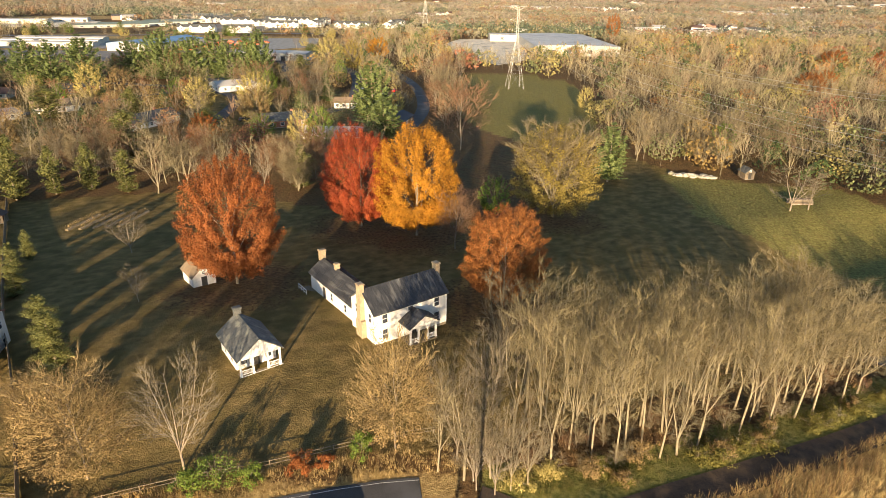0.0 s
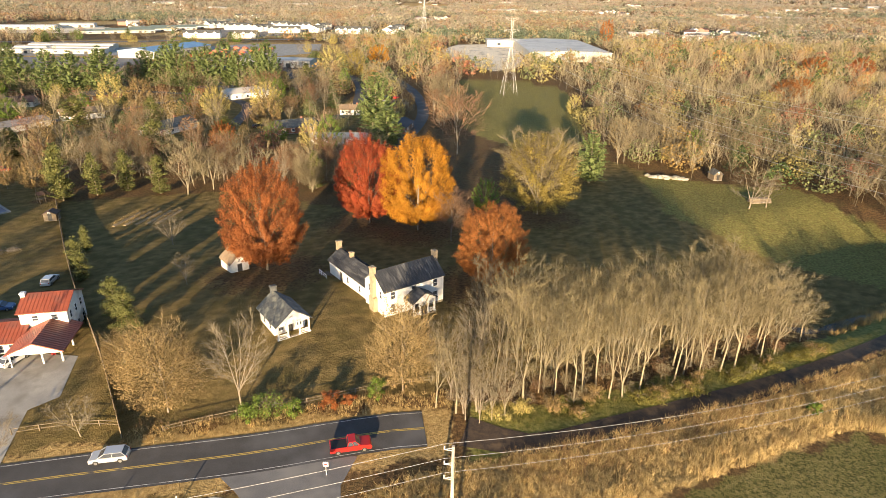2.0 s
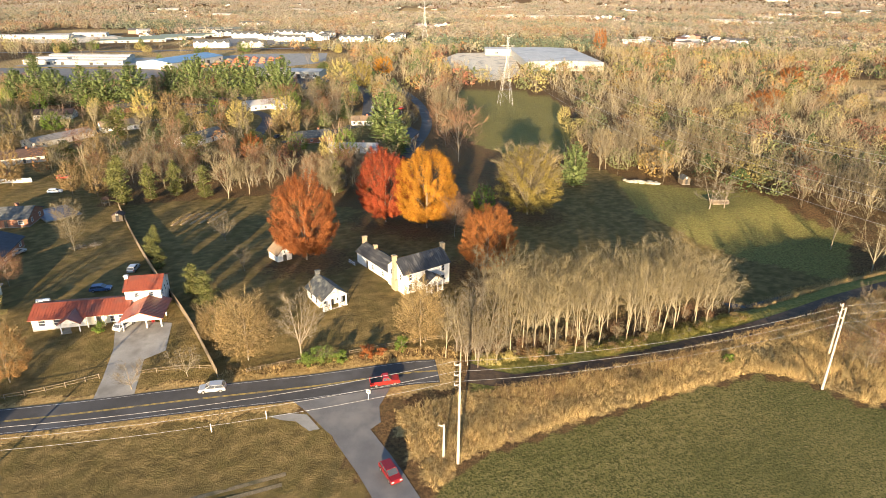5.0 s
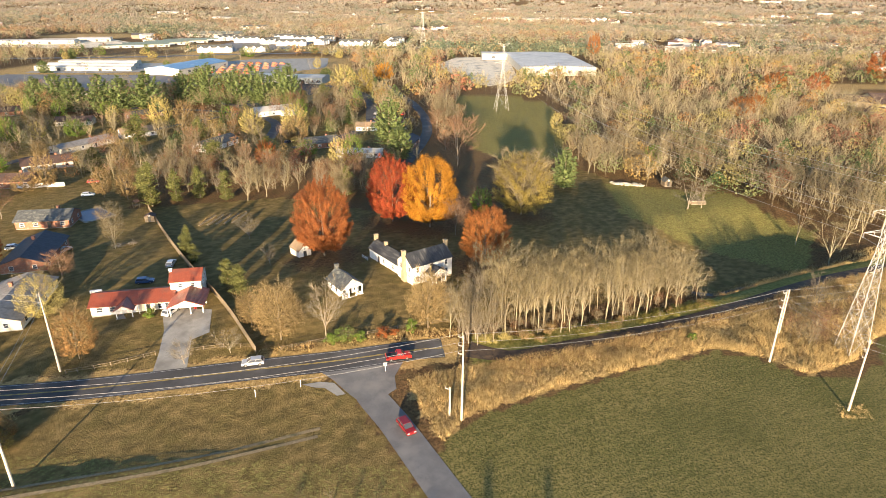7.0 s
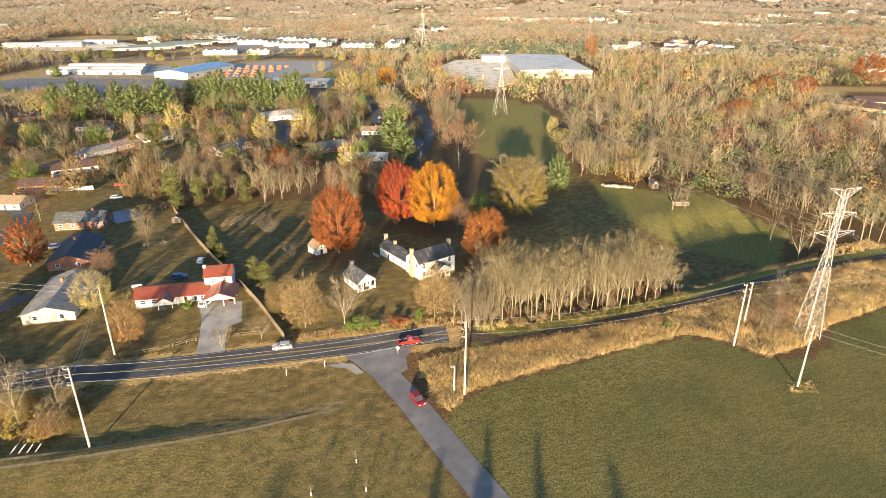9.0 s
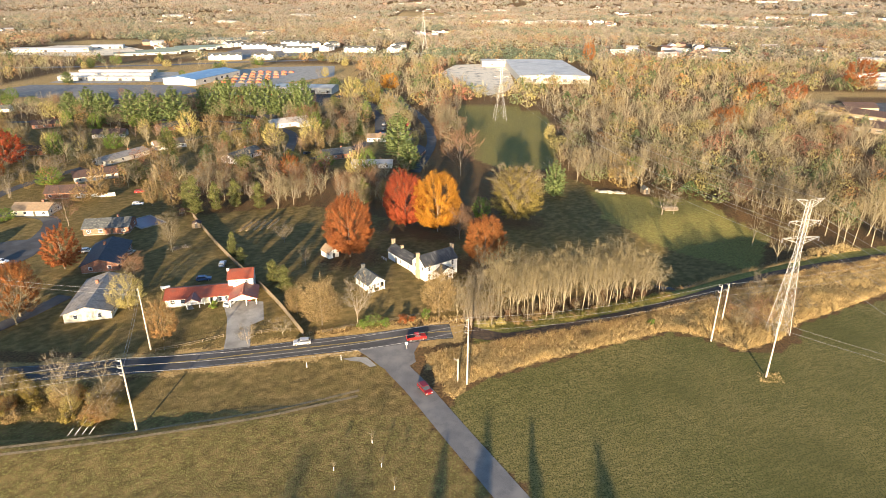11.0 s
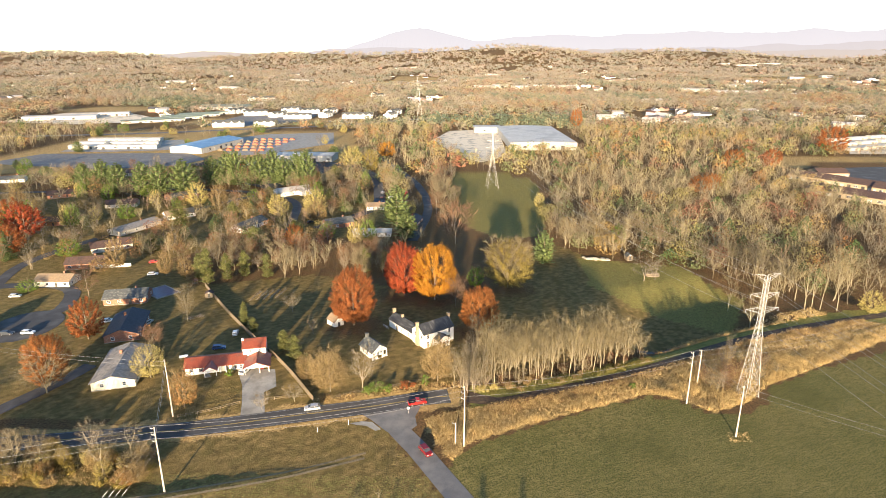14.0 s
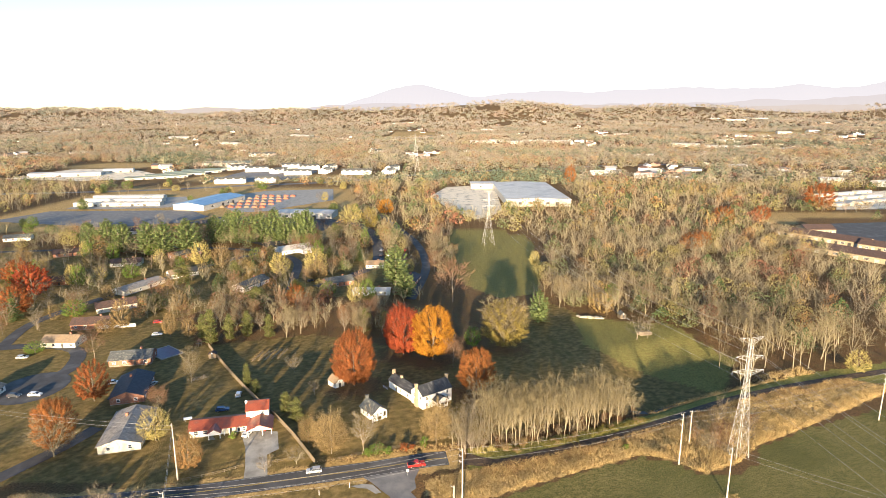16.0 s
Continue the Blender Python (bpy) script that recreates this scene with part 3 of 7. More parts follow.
for name, o, w, m in (("centre_line", 0.12, 0.12, YELLOW_PAINT), ("centre_line", -0.12, -0.12, YELLOW_PAINT), ("edge_line", 3.2, 0.08, WHITE_PAINT), ("edge_line", -3.2, 0.08, WHITE_PAINT)):
    tagged(part(name, ribbon([q for q in MAIN_ROAD if q[0] < -3], o - abs(w) / 2, o + abs(w) / 2, 0.068), m), "worn paint line along the asphalt road", "road marking", kind="structure")
tagged(part("side_road", ribbon(SIDE_ROAD, -3.1, 3.1, 0.05), LANE), "pale worn asphalt side road through the fields", "road", kind="structure")
tagged(part("junction_apron", slab([(-32, 47.8), (-27.5, 44.2), (-23, 39.5), (-19, 36), (-14, 42), (-14.8, 46), (-13.5, 51), (-22, 51.5)], 0.055, 2.0), LANE), "flared mouth of the side road", "road", kind="structure")
tagged(part("gravel_shoulder", slab([(-33.5, 42.4), (-30, 43.4), (-27, 43.2), (-24, 39.8), (-25.6, 39.2), (-28.5, 41.4), (-31, 41.6)], 0.03, 2.0), CONCRETE), "thin gravel along the road junction", "gravel", kind="structure")
for o in (0.0, 2.2):
    tagged(part("wheel_track", ribbon(smooth_line([(-150, -9 + o), (-87, 6.5 + o), (-68.5, 11.6 + o), (-48.8, 18 + o), (-36, 23.4 + o), (-27, 27.5 + o)], 3), -0.4, 0.4, 0.03), TRACK), "worn wheel track in the grass", "track", kind="structure")
tagged(part("driveway", slab([(-66, 45.2), (-59.2, 46.6), (-62.6, 57.5), (-59.6, 60.5), (-62.8, 70.6), (-76, 72), (-70.6, 61), (-67.6, 51.5)], 0.05, 2.0), CONCRETE), "grey concrete driveway of the red-roofed house", "driveway", kind="structure")
for key, (m, poly) in PAVED.items():
    tagged(part(key, slab(poly, 0.25, 30), m), "paved yard between commercial buildings", "car park", kind="structure")
for key, (m, w, pts) in LANES.items():
    tagged(part(key, ribbon(street_lines[key], -w, w, 0.10 if key != "highway" else 0.4), m), "narrow street between houses", "road", kind="structure")
tagged(part("turning_circle", slab([(-172 + 13 * math.cos(a * 0.3927), 107 + 15 * math.sin(a * 0.3927)) for a in range(16)], 0.09, 5), ASPHALT), "asphalt turning circle at the street's end", "road", kind="structure")

BACK_LANE = smooth_line([(64, 92.5), (72, 97.5), (80, 102.5), (92, 108), (106, 114), (122, 119)], 3)
tagged(part("back_lane", ribbon(BACK_LANE, -1.6, 1.6, 0.06), ASPHALT), "shaded asphalt lane behind the road bank", "road", kind="structure")


def mountains():
    """Pale hazy ridges at the edge of the view."""
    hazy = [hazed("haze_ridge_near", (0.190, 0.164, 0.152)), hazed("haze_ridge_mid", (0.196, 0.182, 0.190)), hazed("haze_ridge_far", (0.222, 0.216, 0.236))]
    peaks = [
        (3720, [(-2700, 85, 700), (-1500, 80, 420), (-700, 60, 900), (300, 80, 700), (1200, 85, 900), (2400, 110, 800)], 16),
        (4150, [(-1900, 80, 500), (-1000, 95, 700), (-300, 100, 500), (900, 110, 700), (2100, 150, 800), (3000, 150, 500)], 14),
        (4650, [(-250, 215, 380), (-750, 110, 450), (500, 110, 450), (1700, 260, 1300), (2600, 90, 350), (3300, 260, 420)], 12),
    ]
    for k, (d, bumps, rough) in enumerate(peaks):
        s, n = Shape(), 260
        for i in range(n + 1):
            x = -4300 + 8600 * i / n
            h = sum(a * math.exp(-((x - c) / w) ** 2) for c, a, w in bumps)
            h += rough * noise.noise((x / 240, k * 7.1, 0.0)) + rough * 0.5 * noise.noise((x / 80, k * 3.3, 1.0))
            y = d - 0.06 * abs(x)
            s.v += [(x, y - 350, -20), (x, y, max(4, h)), (x, y + 250, -20)]
        for i in range(n):
            a = 3 * i
            s.f += [(a, a + 3, a + 4, a + 1), (a + 1, a + 4, a + 5, a + 2)]
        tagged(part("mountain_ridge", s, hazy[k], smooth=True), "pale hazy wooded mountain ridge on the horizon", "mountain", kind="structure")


mountains()

# ---- trees ----
def tree_frame(rng, H, W, bole, limbs, subs, up, thick, wind=0.05, stout=1.0):
    """Trunk, limbs and branches of a broadleaf tree. Returns the wood, and the branch ends with their directions."""
    wood, ends = Shape(), []
    r0 = thick * H
    nodes = [Vector((0, 0, -0.3))]
    for i in range(1, 7):
        nodes.append(Vector((rng.gauss(0, wind) * H * 0.15, rng.gauss(0, wind) * H * 0.15, H * 0.86 * i / 6)))
    rad = [r0 * (1 - 0.88 * i / 6) for i in range(7)]
    for i in range(6):
        wood.tube(nodes[i], nodes[i + 1], rad[i], rad[i + 1], 6, False)
    ends.append((nodes[5], nodes[6] + Vector((0, 0, H * 0.1)), 0.8))
    for k in range(limbs):
        q = (k + 0.5 * rng.random()) / limbs
        h = bole + (0.84 - bole) * q
        t = h / 0.86 * 6
        i = min(5, int(t))
        start = nodes[i].lerp(nodes[i + 1], t - i)
        prof = W / 2 * math.sqrt(max(0.12, 1 - ((q - 0.30) / 0.78) ** 2))
        az = k * 2.4 + rng.uniform(-0.5, 0.5)
        reach = prof * rng.uniform(0.75, 1.05)
        rise = min(reach * up * rng.uniform(0.7, 1.3), (0.98 - h) * H * rng.uniform(0.8, 1.0))
        tip = start + Vector((math.cos(az) * reach, math.sin(az) * reach, rise))
        mid = start.lerp(tip, 0.45) + Vector((rng.gauss(0, 0.05) * reach, rng.gauss(0, 0.05) * reach, 0.13 * rise))
        lr = max(0.022, (r0 * (1 - 0.88 * t / 6)) * rng.uniform(0.24, 0.40) * stout)
        wood.tube(start, mid, lr, lr * 0.6, 4, False)
        wood.tube(mid, tip, lr * 0.6, lr * 0.15, 4, False)
        ends.append((mid, tip, 1.0))
        for j in range(subs):
            s = 0.25 + 0.7 * (j + rng.random()) / subs
            b = start.lerp(mid, s * 2) if s < 0.5 else mid.lerp(tip, s * 2 - 1)
            d = (tip - start).normalized()
            side = Vector((rng.gauss(0, 1), rng.gauss(0, 1), rng.gauss(0.35, 0.6)))
            d = (d + side * 0.75).normalized()
            L = reach * rng.uniform(0.35, 0.6) * (1.2 - 0.6 * s)
            e = b + d * L + Vector((0, 0, L * 0.22))
            wood.spike(b, e, lr * 0.42)
            ends.append((b, e, 0.7))
    return wood, ends


def vase_frame(rng, H, W, fork, leaders, branches, subs, thick):
    """Trunk that forks into steep leaders, each with rising branches. Returns the wood, and the branch ends."""
    wood, ends = Shape(), []
    r0 = thick * H
    foot, split = Vector((0, 0, -0.3)), Vector((rng.gauss(0, 0.012) * H, rng.gauss(0, 0.012) * H, H * fork))
    wood.tube(foot, split, r0, r0 * 0.8, 6, False)
    for k in range(leaders):
        az = 6.283 * (k + rng.uniform(-0.3, 0.3)) / leaders
        reach = W * (rng.uniform(0.16, 0.36) if k else 0.05)
        out = Vector((math.cos(az), math.sin(az), 0))
        top = Vector((split.x, split.y, H * rng.uniform(0.84, 1.0) - 0.10 * H * (reach / W))) + out * reach
        bend = split.lerp(top, 0.5) + out * reach * 0.13 + Vector((rng.gauss(0, 0.012) * H, rng.gauss(0, 0.012) * H, 0))
        lr = r0 * rng.uniform(0.42, 0.6)
        wood.tube(split, bend, lr, lr * 0.66, 5, False)
        wood.tube(bend, top, lr * 0.66, lr * 0.16, 4, False)
        ends.append((bend.lerp(top, 0.5), top, 1.0))
        for j in range(branches):
            q = 0.06 + 0.90 * (j + rng.random()) / branches
            b = split.lerp(bend, q * 2) if q < 0.5 else bend.lerp(top, q * 2 - 1)
            a2 = az + rng.uniform(-1.9, 1.9)
            side = Vector((math.cos(a2), math.sin(a2), 0))
            L = min(W * 0.34, (1.0 - q) * 0.30 * H + 0.09 * H) * rng.uniform(0.8, 1.15)
            d = (side * rng.uniform(0.6, 1.0) + Vector((0, 0, rng.uniform(0.5, 1.05)))).normalized()
            e = b + d * L
            e.z = min(e.z, H * 1.02)
            br = lr * (0.46 - 0.24 * q)
            wood.spike(b, e, br)
            ends.append((b.lerp(e, 0.35), e, 1.0))
            for _ in range(subs):
                p = b.lerp(e, rng.uniform(0.25, 0.9))
                d2 = (d + Vector((rng.gauss(0, 0.5), rng.gauss(0, 0.5), rng.gauss(0.15, 0.35)))).normalized()
                f = p + d2 * L * rng.uniform(0.35, 0.6)
                wood.spike(p, f, br * 0.55)
                ends.append((p, f, 0.7))
    return wood, ends


def twig_spray(rng, ends, count, length, r, rise=0.25):
    s = Shape()
    for a, b, k in ends:
        d0 = (b - a)
        for _ in range(max(1, int(count * k))):
            p = a.lerp(b, rng.uniform(0.2, 1.0))
            d = (d0.normalized() + Vector((rng.gauss(0, 0.5), rng.gauss(0, 0.5), rng.gauss(rise, 0.35)))).normalized()
            s.spike(p, p + d * length * rng.uniform(0.5, 1.4), r * rng.uniform(0.7, 1.3))
    return s


def dome_twigs(rng, H, W, base, count, length, r):
    """Fine outer twigs that round a bare crown off to a full dome."""
    s = Shape()
    cz, rz = (base + 1.0) * H / 2, (1.0 - base) * H / 2
    while count:
        o = Vector((rng.gauss(0, 1), rng.gauss(0, 1), rng.gauss(0, 1))).normalized()
        # bays and bulges in the outline
        bulge = 0.84 + 0.22 * noise.noise(o * 1.7 + Vector((W, H, base * 9)))
        q = bulge * rng.uniform(0.40, 0.95)
        p = Vector((o.x * W / 2 * q, o.y * W / 2 * q, cz + o.z * rz * q))
        d = (o * 0.9 + Vector((rng.gauss(0, 0.45), rng.gauss(0, 0.45), 0.55 + rng.gauss(0, 0.35)))).normalized()
        s.spike(p, p + d * length * rng.uniform(0.5, 1.3), r * rng.uniform(0.7, 1.3))
        count -= 1
    return s


def joined(a, b):
    n = len(a.v)
    a.v += b.v
    a.f += [tuple(i + n for i in f) for f in b.f]
    return a


def leaf(s, p, size, rng, out):
    """One small diamond leaf or leaf spray, facing more or less outwards."""
    nrm = (out + Vector((rng.gauss(0, 0.4), rng.gauss(0, 0.4), rng.gauss(0.15, 0.4)))).normalized()
    u = nrm.orthogonal().normalized()
    u = (Matrix.Rotation(rng.uniform(0, 6.28), 3, nrm) @ u) * size
    w = nrm.cross(u) * rng.uniform(0.55, 0.9)
    s.quad(p - u, p - w, p + u, p + w)


def leaf_crown(rng, H, W, base, count, size, lumps=46, hollow=0.55, flat=1.0, clump=0.155):
    """A crown of leaf clumps with an uneven outline and gaps."""
    s = Shape()
    c = Vector((0, 0, (base + 1.0) * H / 2))
    rz = (1.0 - base) * H / 2
    centres = []
    for k in range(lumps):
        z = rng.uniform(-0.92, 0.97)
        az = rng.uniform(0, 6.28)
        rr = rng.uniform(hollow, 0.93)
        # fuller below the middle, drawn in to the top
        fat = math.sqrt(max(0.0, 1 - z * z)) * (1.06 - 0.22 * z)
        centres.append(c + Vector((math.cos(az) * fat * W / 2 * rr, math.sin(az) * fat * W / 2 * rr, z * rz * (0.86 + 0.12 * rr))))
    lump = W * clump
    per = count // lumps
    for q in centres:
        k = lump * rng.uniform(0.7, 1.25)
        out = (q - c).normalized()
        for _ in range(per):
            o = Vector((rng.gauss(0, 1), rng.gauss(0, 1), rng.gauss(0, 1)))
            o = o.normalized() * k * (rng.random() ** 0.4)
            o.z *= 0.8 * flat
            leaf(s, q + o, size * rng.uniform(0.65, 1.3), rng, (out * 0.6 + o.normalized()).normalized())
    return s


def plume_crown(rng, H, W, base, count, size, plumes):
    """A dense crown of leafy plumes that sweep up and out from the bole, with bays and notches between them."""
    s = Shape()
    c = Vector((0, 0, (base * 0.6 + 0.4) * H))
    per = count // plumes
    for k in range(plumes):
        z = 1 - 1.9 * (k + rng.random()) / plumes
        az = k * 2.39996 + rng.uniform(-0.3, 0.3)
        o = Vector((math.cos(az) * math.sqrt(max(0.0, 1 - z * z)), math.sin(az) * math.sqrt(max(0.0, 1 - z * z)), z))
        bulge = 0.90 + 0.20 * noise.noise(o * 2.1 + Vector((W, H, base)))
        tip = c + Vector((o.x * W / 2 * bulge, o.y * W / 2 * bulge, (o.z * 0.6 if o.z > 0 else o.z * (0.40 - 0.6 * base)) * H * bulge))
        lean = (o + Vector((0, 0, 0.75))).normalized()
        L, r = W * rng.uniform(0.16, 0.25), W * rng.uniform(0.045, 0.072)
        for _ in range(per):
            t = rng.random() ** 0.7
            q = Vector((rng.gauss(0, 1), rng.gauss(0, 1), rng.gauss(0, 1))).normalized() * r * (1.25 - 0.75 * t) * rng.random() ** 0.45
            leaf(s, tip - lean * L * (1 - t) + q, size * rng.uniform(0.65, 1.3), rng, (o * 0.9 + q.normalized() * 0.8).normalized())
    return s


def bough_crown(rng, H, W, base, tiers, per, blade, ragged, full, droop):
    """Whorls of boughs, each a flat feather of narrow needle sprays."""
    s = Shape()
    for i in range(tiers):
        q = i / (tiers - 1)
        r = W / 2 * (1 - q) ** full * rng.uniform(1 - ragged * 0.5, 1.05) + 0.25
        k = max(5, int(per * (0.5 + 0.5 * (1 - q))))
        for j in range(k):
            az = 6.283 * (j + 0.5 * (i % 2)) / k + rng.uniform(-0.35, 0.35)
            L = r * rng.uniform(1 - ragged, 1.08)
            d = Vector((math.cos(az), math.sin(az), droop + rng.uniform(-0.12, 0.16))).normalized()
            start = Vector((0, 0, H * (base + (0.97 - base) * q) + rng.uniform(-0.3, 0.3)))
            n = max(2, int(L / (blade * 0.42)))
            for m in range(n + 1):
                f = (m + 0.5) / (n + 1)
                p = start + d * L * f + Vector((0, 0, 0.10 * L * f * f))
                for turn in ((-0.95, 0.95) if m < n else (-0.4, 0.0, 0.4)):
                    w = Matrix.Rotation(turn + rng.uniform(-0.25, 0.25), 3, 'Z') @ d
                    nrm = Vector((d.x * 0.6 + rng.gauss(0, 0.4), d.y * 0.6 + rng.gauss(0, 0.4), 0.8))
                    v = nrm.cross(w).normalized() * blade * rng.uniform(0.14, 0.22)
                    e = p + (w + Vector((0, 0, rng.uniform(-0.1, 0.25)))) * blade * rng.uniform(0.7, 1.15) * (1.1 - 0.45 * f)
                    h = p.lerp(e, 0.45)
                    s.quad(p, h + v, e, h - v)
    return s


TREE_LIB = {}


def make_tree(style, seed):
    """The parts of a tree of one style at unit height 1: trunk and crown with their materials."""
    key = (style, seed)
    if key in TREE_LIB:
        return TREE_LIB[key]
    rng = random.Random(hash_of(style) + seed * 101)
    lite = seed >= 10        # a lighter build for trees that stay far off
    if style == "forest":        # tall bare tree grown close: pale bole, steep leaders, high crown
        H, W = 20, 8.4
        wood, ends = vase_frame(rng, H, W, (0.16, 0.30, 0.24, 0.36)[seed % 4], (4, 3, 5, 3)[seed % 4] - (1 if lite else 0), 5 if lite else 9, 3 if lite else 5, 0.0074)
        crown = twig_spray(rng, ends, 6 if lite else 4, 1.3, 0.034 if lite else 0.025, 0.35)
        parts = [("trunk", wood, BARK_PALE), ("crown", joined(crown, dome_twigs(rng, H, W * 1.1, 0.42, 90 if lite else 130, 1.3, 0.034 if lite else 0.026)), TWIG_PALE)]
    elif style == "bare":        # open-grown bare tree with a wide crown
        H, W = 15, 12
        wood, ends = vase_frame(rng, H, W * 1.1, 0.15, 4 if lite else 6, 6 if lite else 9, 3 if lite else 5, 0.011)
        crown = twig_spray(rng, ends, 6 if lite else 5, 1.5 if lite else 1.3, 0.038 if lite else 0.026)
        parts = [("trunk", wood, BARK_PALE if seed % 2 else BARK), ("crown", crown, TWIG_GREY)]
    elif style == "oval":        # dense oval bare crown
        H, W = 15, 9
        wood, ends = vase_frame(rng, H, W * 1.05, 0.10, 5 if lite else 7, 6 if lite else 11, 3 if lite else 5, 0.0095)
        crown = twig_spray(rng, ends, 6 if lite else 5, 1.4 if lite else 1.2, 0.036 if lite else 0.026, 0.35)
        parts = [("trunk", wood, BARK_PALE), ("crown", joined(crown, dome_twigs(rng, H, W, 0.14, 160 if lite else 500, 1.3, 0.036 if lite else 0.03)), TWIG)]
    elif style == "ruddy":       # bare crown with a reddish cast of buds and last leaves
        H, W = 15, 13
        wood, ends = tree_frame(rng, H, W * 0.95, 0.12, 12 if lite else 20, 4 if lite else 8, 1.15, 0.009)
        crown = twig_spray(rng, ends, 8, 1.6 if lite else 1.15, 0.055 if lite else 0.034)
        parts = [("trunk", wood, BARK), ("crown", joined(crown, dome_twigs(rng, H, W, 0.10, 420 if lite else 2000, 1.4 if lite else 1.1, 0.05 if lite else 0.034)), TWIG_RED)]
    elif style in ("rust", "crimson", "gold", "orange"):
        H, W = 22, 18
        m = {"rust": LEAF_RUST, "crimson": LEAF_RED, "gold": LEAF_GOLD, "orange": LEAF_ORANGE}[style]
        wood, ends = tree_frame(rng, H * 0.9, W * 0.75, 0.10, 12, 3, 1.1, 0.014)
        crown = plume_crown(rng, H, W, 0.05, 8500, 0.29, 90) if lite else plume_crown(rng, H, W, 0.04, 60000, 0.125, 300)
        parts = [("trunk", wood, BARK), ("crown", crown, m)]
    elif style in ("yellow", "olive", "tan", "green", "amber"):
        H, W = 16, 14
        m = {"yellow": LEAF_YELLOW, "olive": LEAF_OLIVE, "tan": LEAF_TAN, "green": LEAF_GREEN, "amber": LEAF_AMBER}[style]
        wood, ends = vase_frame(rng, H, W * 0.95, 0.12, 7, 8, 4, 0.011) if style == "olive" else tree_frame(rng, H, W * 0.9, 0.12, 16, 6, 1.25, 0.009)
        dry = style in ("tan", "amber")
        crown = twig_spray(rng, ends, 4 if lite else (7 if dry else 11 if style == "olive" else 8), 1.3, 0.036 if dry else 0.03)
        if not lite and (dry or style == "olive"):
            joined(crown, dome_twigs(rng, H, W * 0.97, 0.08 if dry else 0.2, 2600 if style == "tan" else 1800, 1.3, 0.036))
        n = {"yellow": 12000, "olive": 16000, "tan": 7000, "green": 14000, "amber": 12500}[style]
        lc = plume_crown(rng, H, W * 0.97, 0.06 if style != "olive" else 0.02, 5200 if lite else n, 0.22 if lite else 0.115, 90 if lite else 190)
        parts = [("trunk", wood, BARK_PALE if style == "olive" else BARK), ("twig_mass", crown, TWIG_AMBER if dry else TWIG), ("crown", lc, m)]
    elif style == "spruce":
        H, W = 14, 7
        parts = [("trunk", Shape().tube((0, 0, -0.2), (0, 0, H * 0.95), 0.2, 0.02, 6), BARK), ("crown", bough_crown(rng, H, W, 0.05, 20, 13, 0.75, 0.2, 0.85, -0.22), NEEDLE)]
    elif style == "cedar":
        H, W = 12, 4.6
        parts = [("trunk", Shape().tube((0, 0, -0.2), (0, 0, H * 0.9), 0.16, 0.03, 6), BARK), ("crown", joined(leaf_crown(rng, H, W, 0.0, 2600 if lite else 7000, 0.17 if lite else 0.10, 70, 0.05, 1.15, 0.17), bough_crown(rng, H, W * 0.9, 0.02, 13, 8, 0.8, 0.4, 0.7, 0.5)), NEEDLE_OLIVE)]
    elif style == "pine":
        H, W = 20, 12
        parts = [("trunk", Shape().tube((0, 0, -0.2), (0, 0, H * 0.95), 0.3, 0.04, 6), BARK), ("crown", joined(bough_crown(rng, H, W * 1.1, 0.06, 17, 13, 1.3, 0.45, 0.42, 0.12), plume_crown(rng, H * 0.97, W * 1.02, 0.08, 4200, 0.30, 60)), NEEDLE)]
    meshes = []
    for name, s, m in parts:
        me = bpy.data.meshes.new(name)
        me.from_pydata(s.v, [], s.f)
        me.materials.append(m)
        me.update()
        meshes.append((name, me))
    TREE_LIB[key] = (H, W, meshes)
    return TREE_LIB[key]


def hash_of(text):
    return sum(ord(c) * (i + 1) for i, c in enumerate(text))


TREE_WORDS = {
    "forest": "tall bare woodland tree with pale trunk", "bare": "bare autumn tree with wide grey-brown crown", "oval": "bare oval-crowned tree of fine tan twigs",
    "ruddy": "nearly bare tree with reddish-brown crown", "rust": "large maple in full rust-orange leaf", "crimson": "large maple in crimson and orange leaf",
    "gold": "large maple in golden-yellow leaf", "orange": "round oak in orange-brown leaf", "yellow": "pale yellow leafy autumn tree", "olive": "half-bare tree with olive-yellow leaves",
    "tan": "low tree with dry tan-orange leaves", "green": "leafy green bushy tree", "amber": "dense round tree in dry amber leaf", "spruce": "dark green conical spruce tree", "cedar": "ragged olive-green cedar tree", "pine": "tall green pine with layered boughs",
}
tree_count = 0


def plant(style, x, y, H, W, seed=None, label="", sink=0.0):
    """A tree of the given height and crown width on the ground at (x, y)."""
    global tree_count
    tree_count += 1
    if seed is None:
        seed = tree_count % 3 + (10 if y > 150 or x < -140 or x > 112 else 0)
    h0, w0, meshes = make_tree(style, seed)
    root = new(style + "_tree" if style not in ("spruce", "cedar", "pine") else style)
    k = W / w0
    root.matrix_basis = Matrix.LocRotScale((x, y, ground_z(x, y) - sink), Euler(((tree_count * 37 % 17 - 8) * 0.009, (tree_count * 53 % 19 - 9) * 0.009, tree_count * 1.7) if style == "forest" else (0, 0, tree_count * 1.7)), (k, k, H / h0))
    tagged(root, label or TREE_WORDS[style], "tree", "trees")
    for name, me in meshes:
        ob = new(name, me)
        ob.parent = root
        if name == "twig_mass":
            tagged(ob, kind="stuff")
    return root

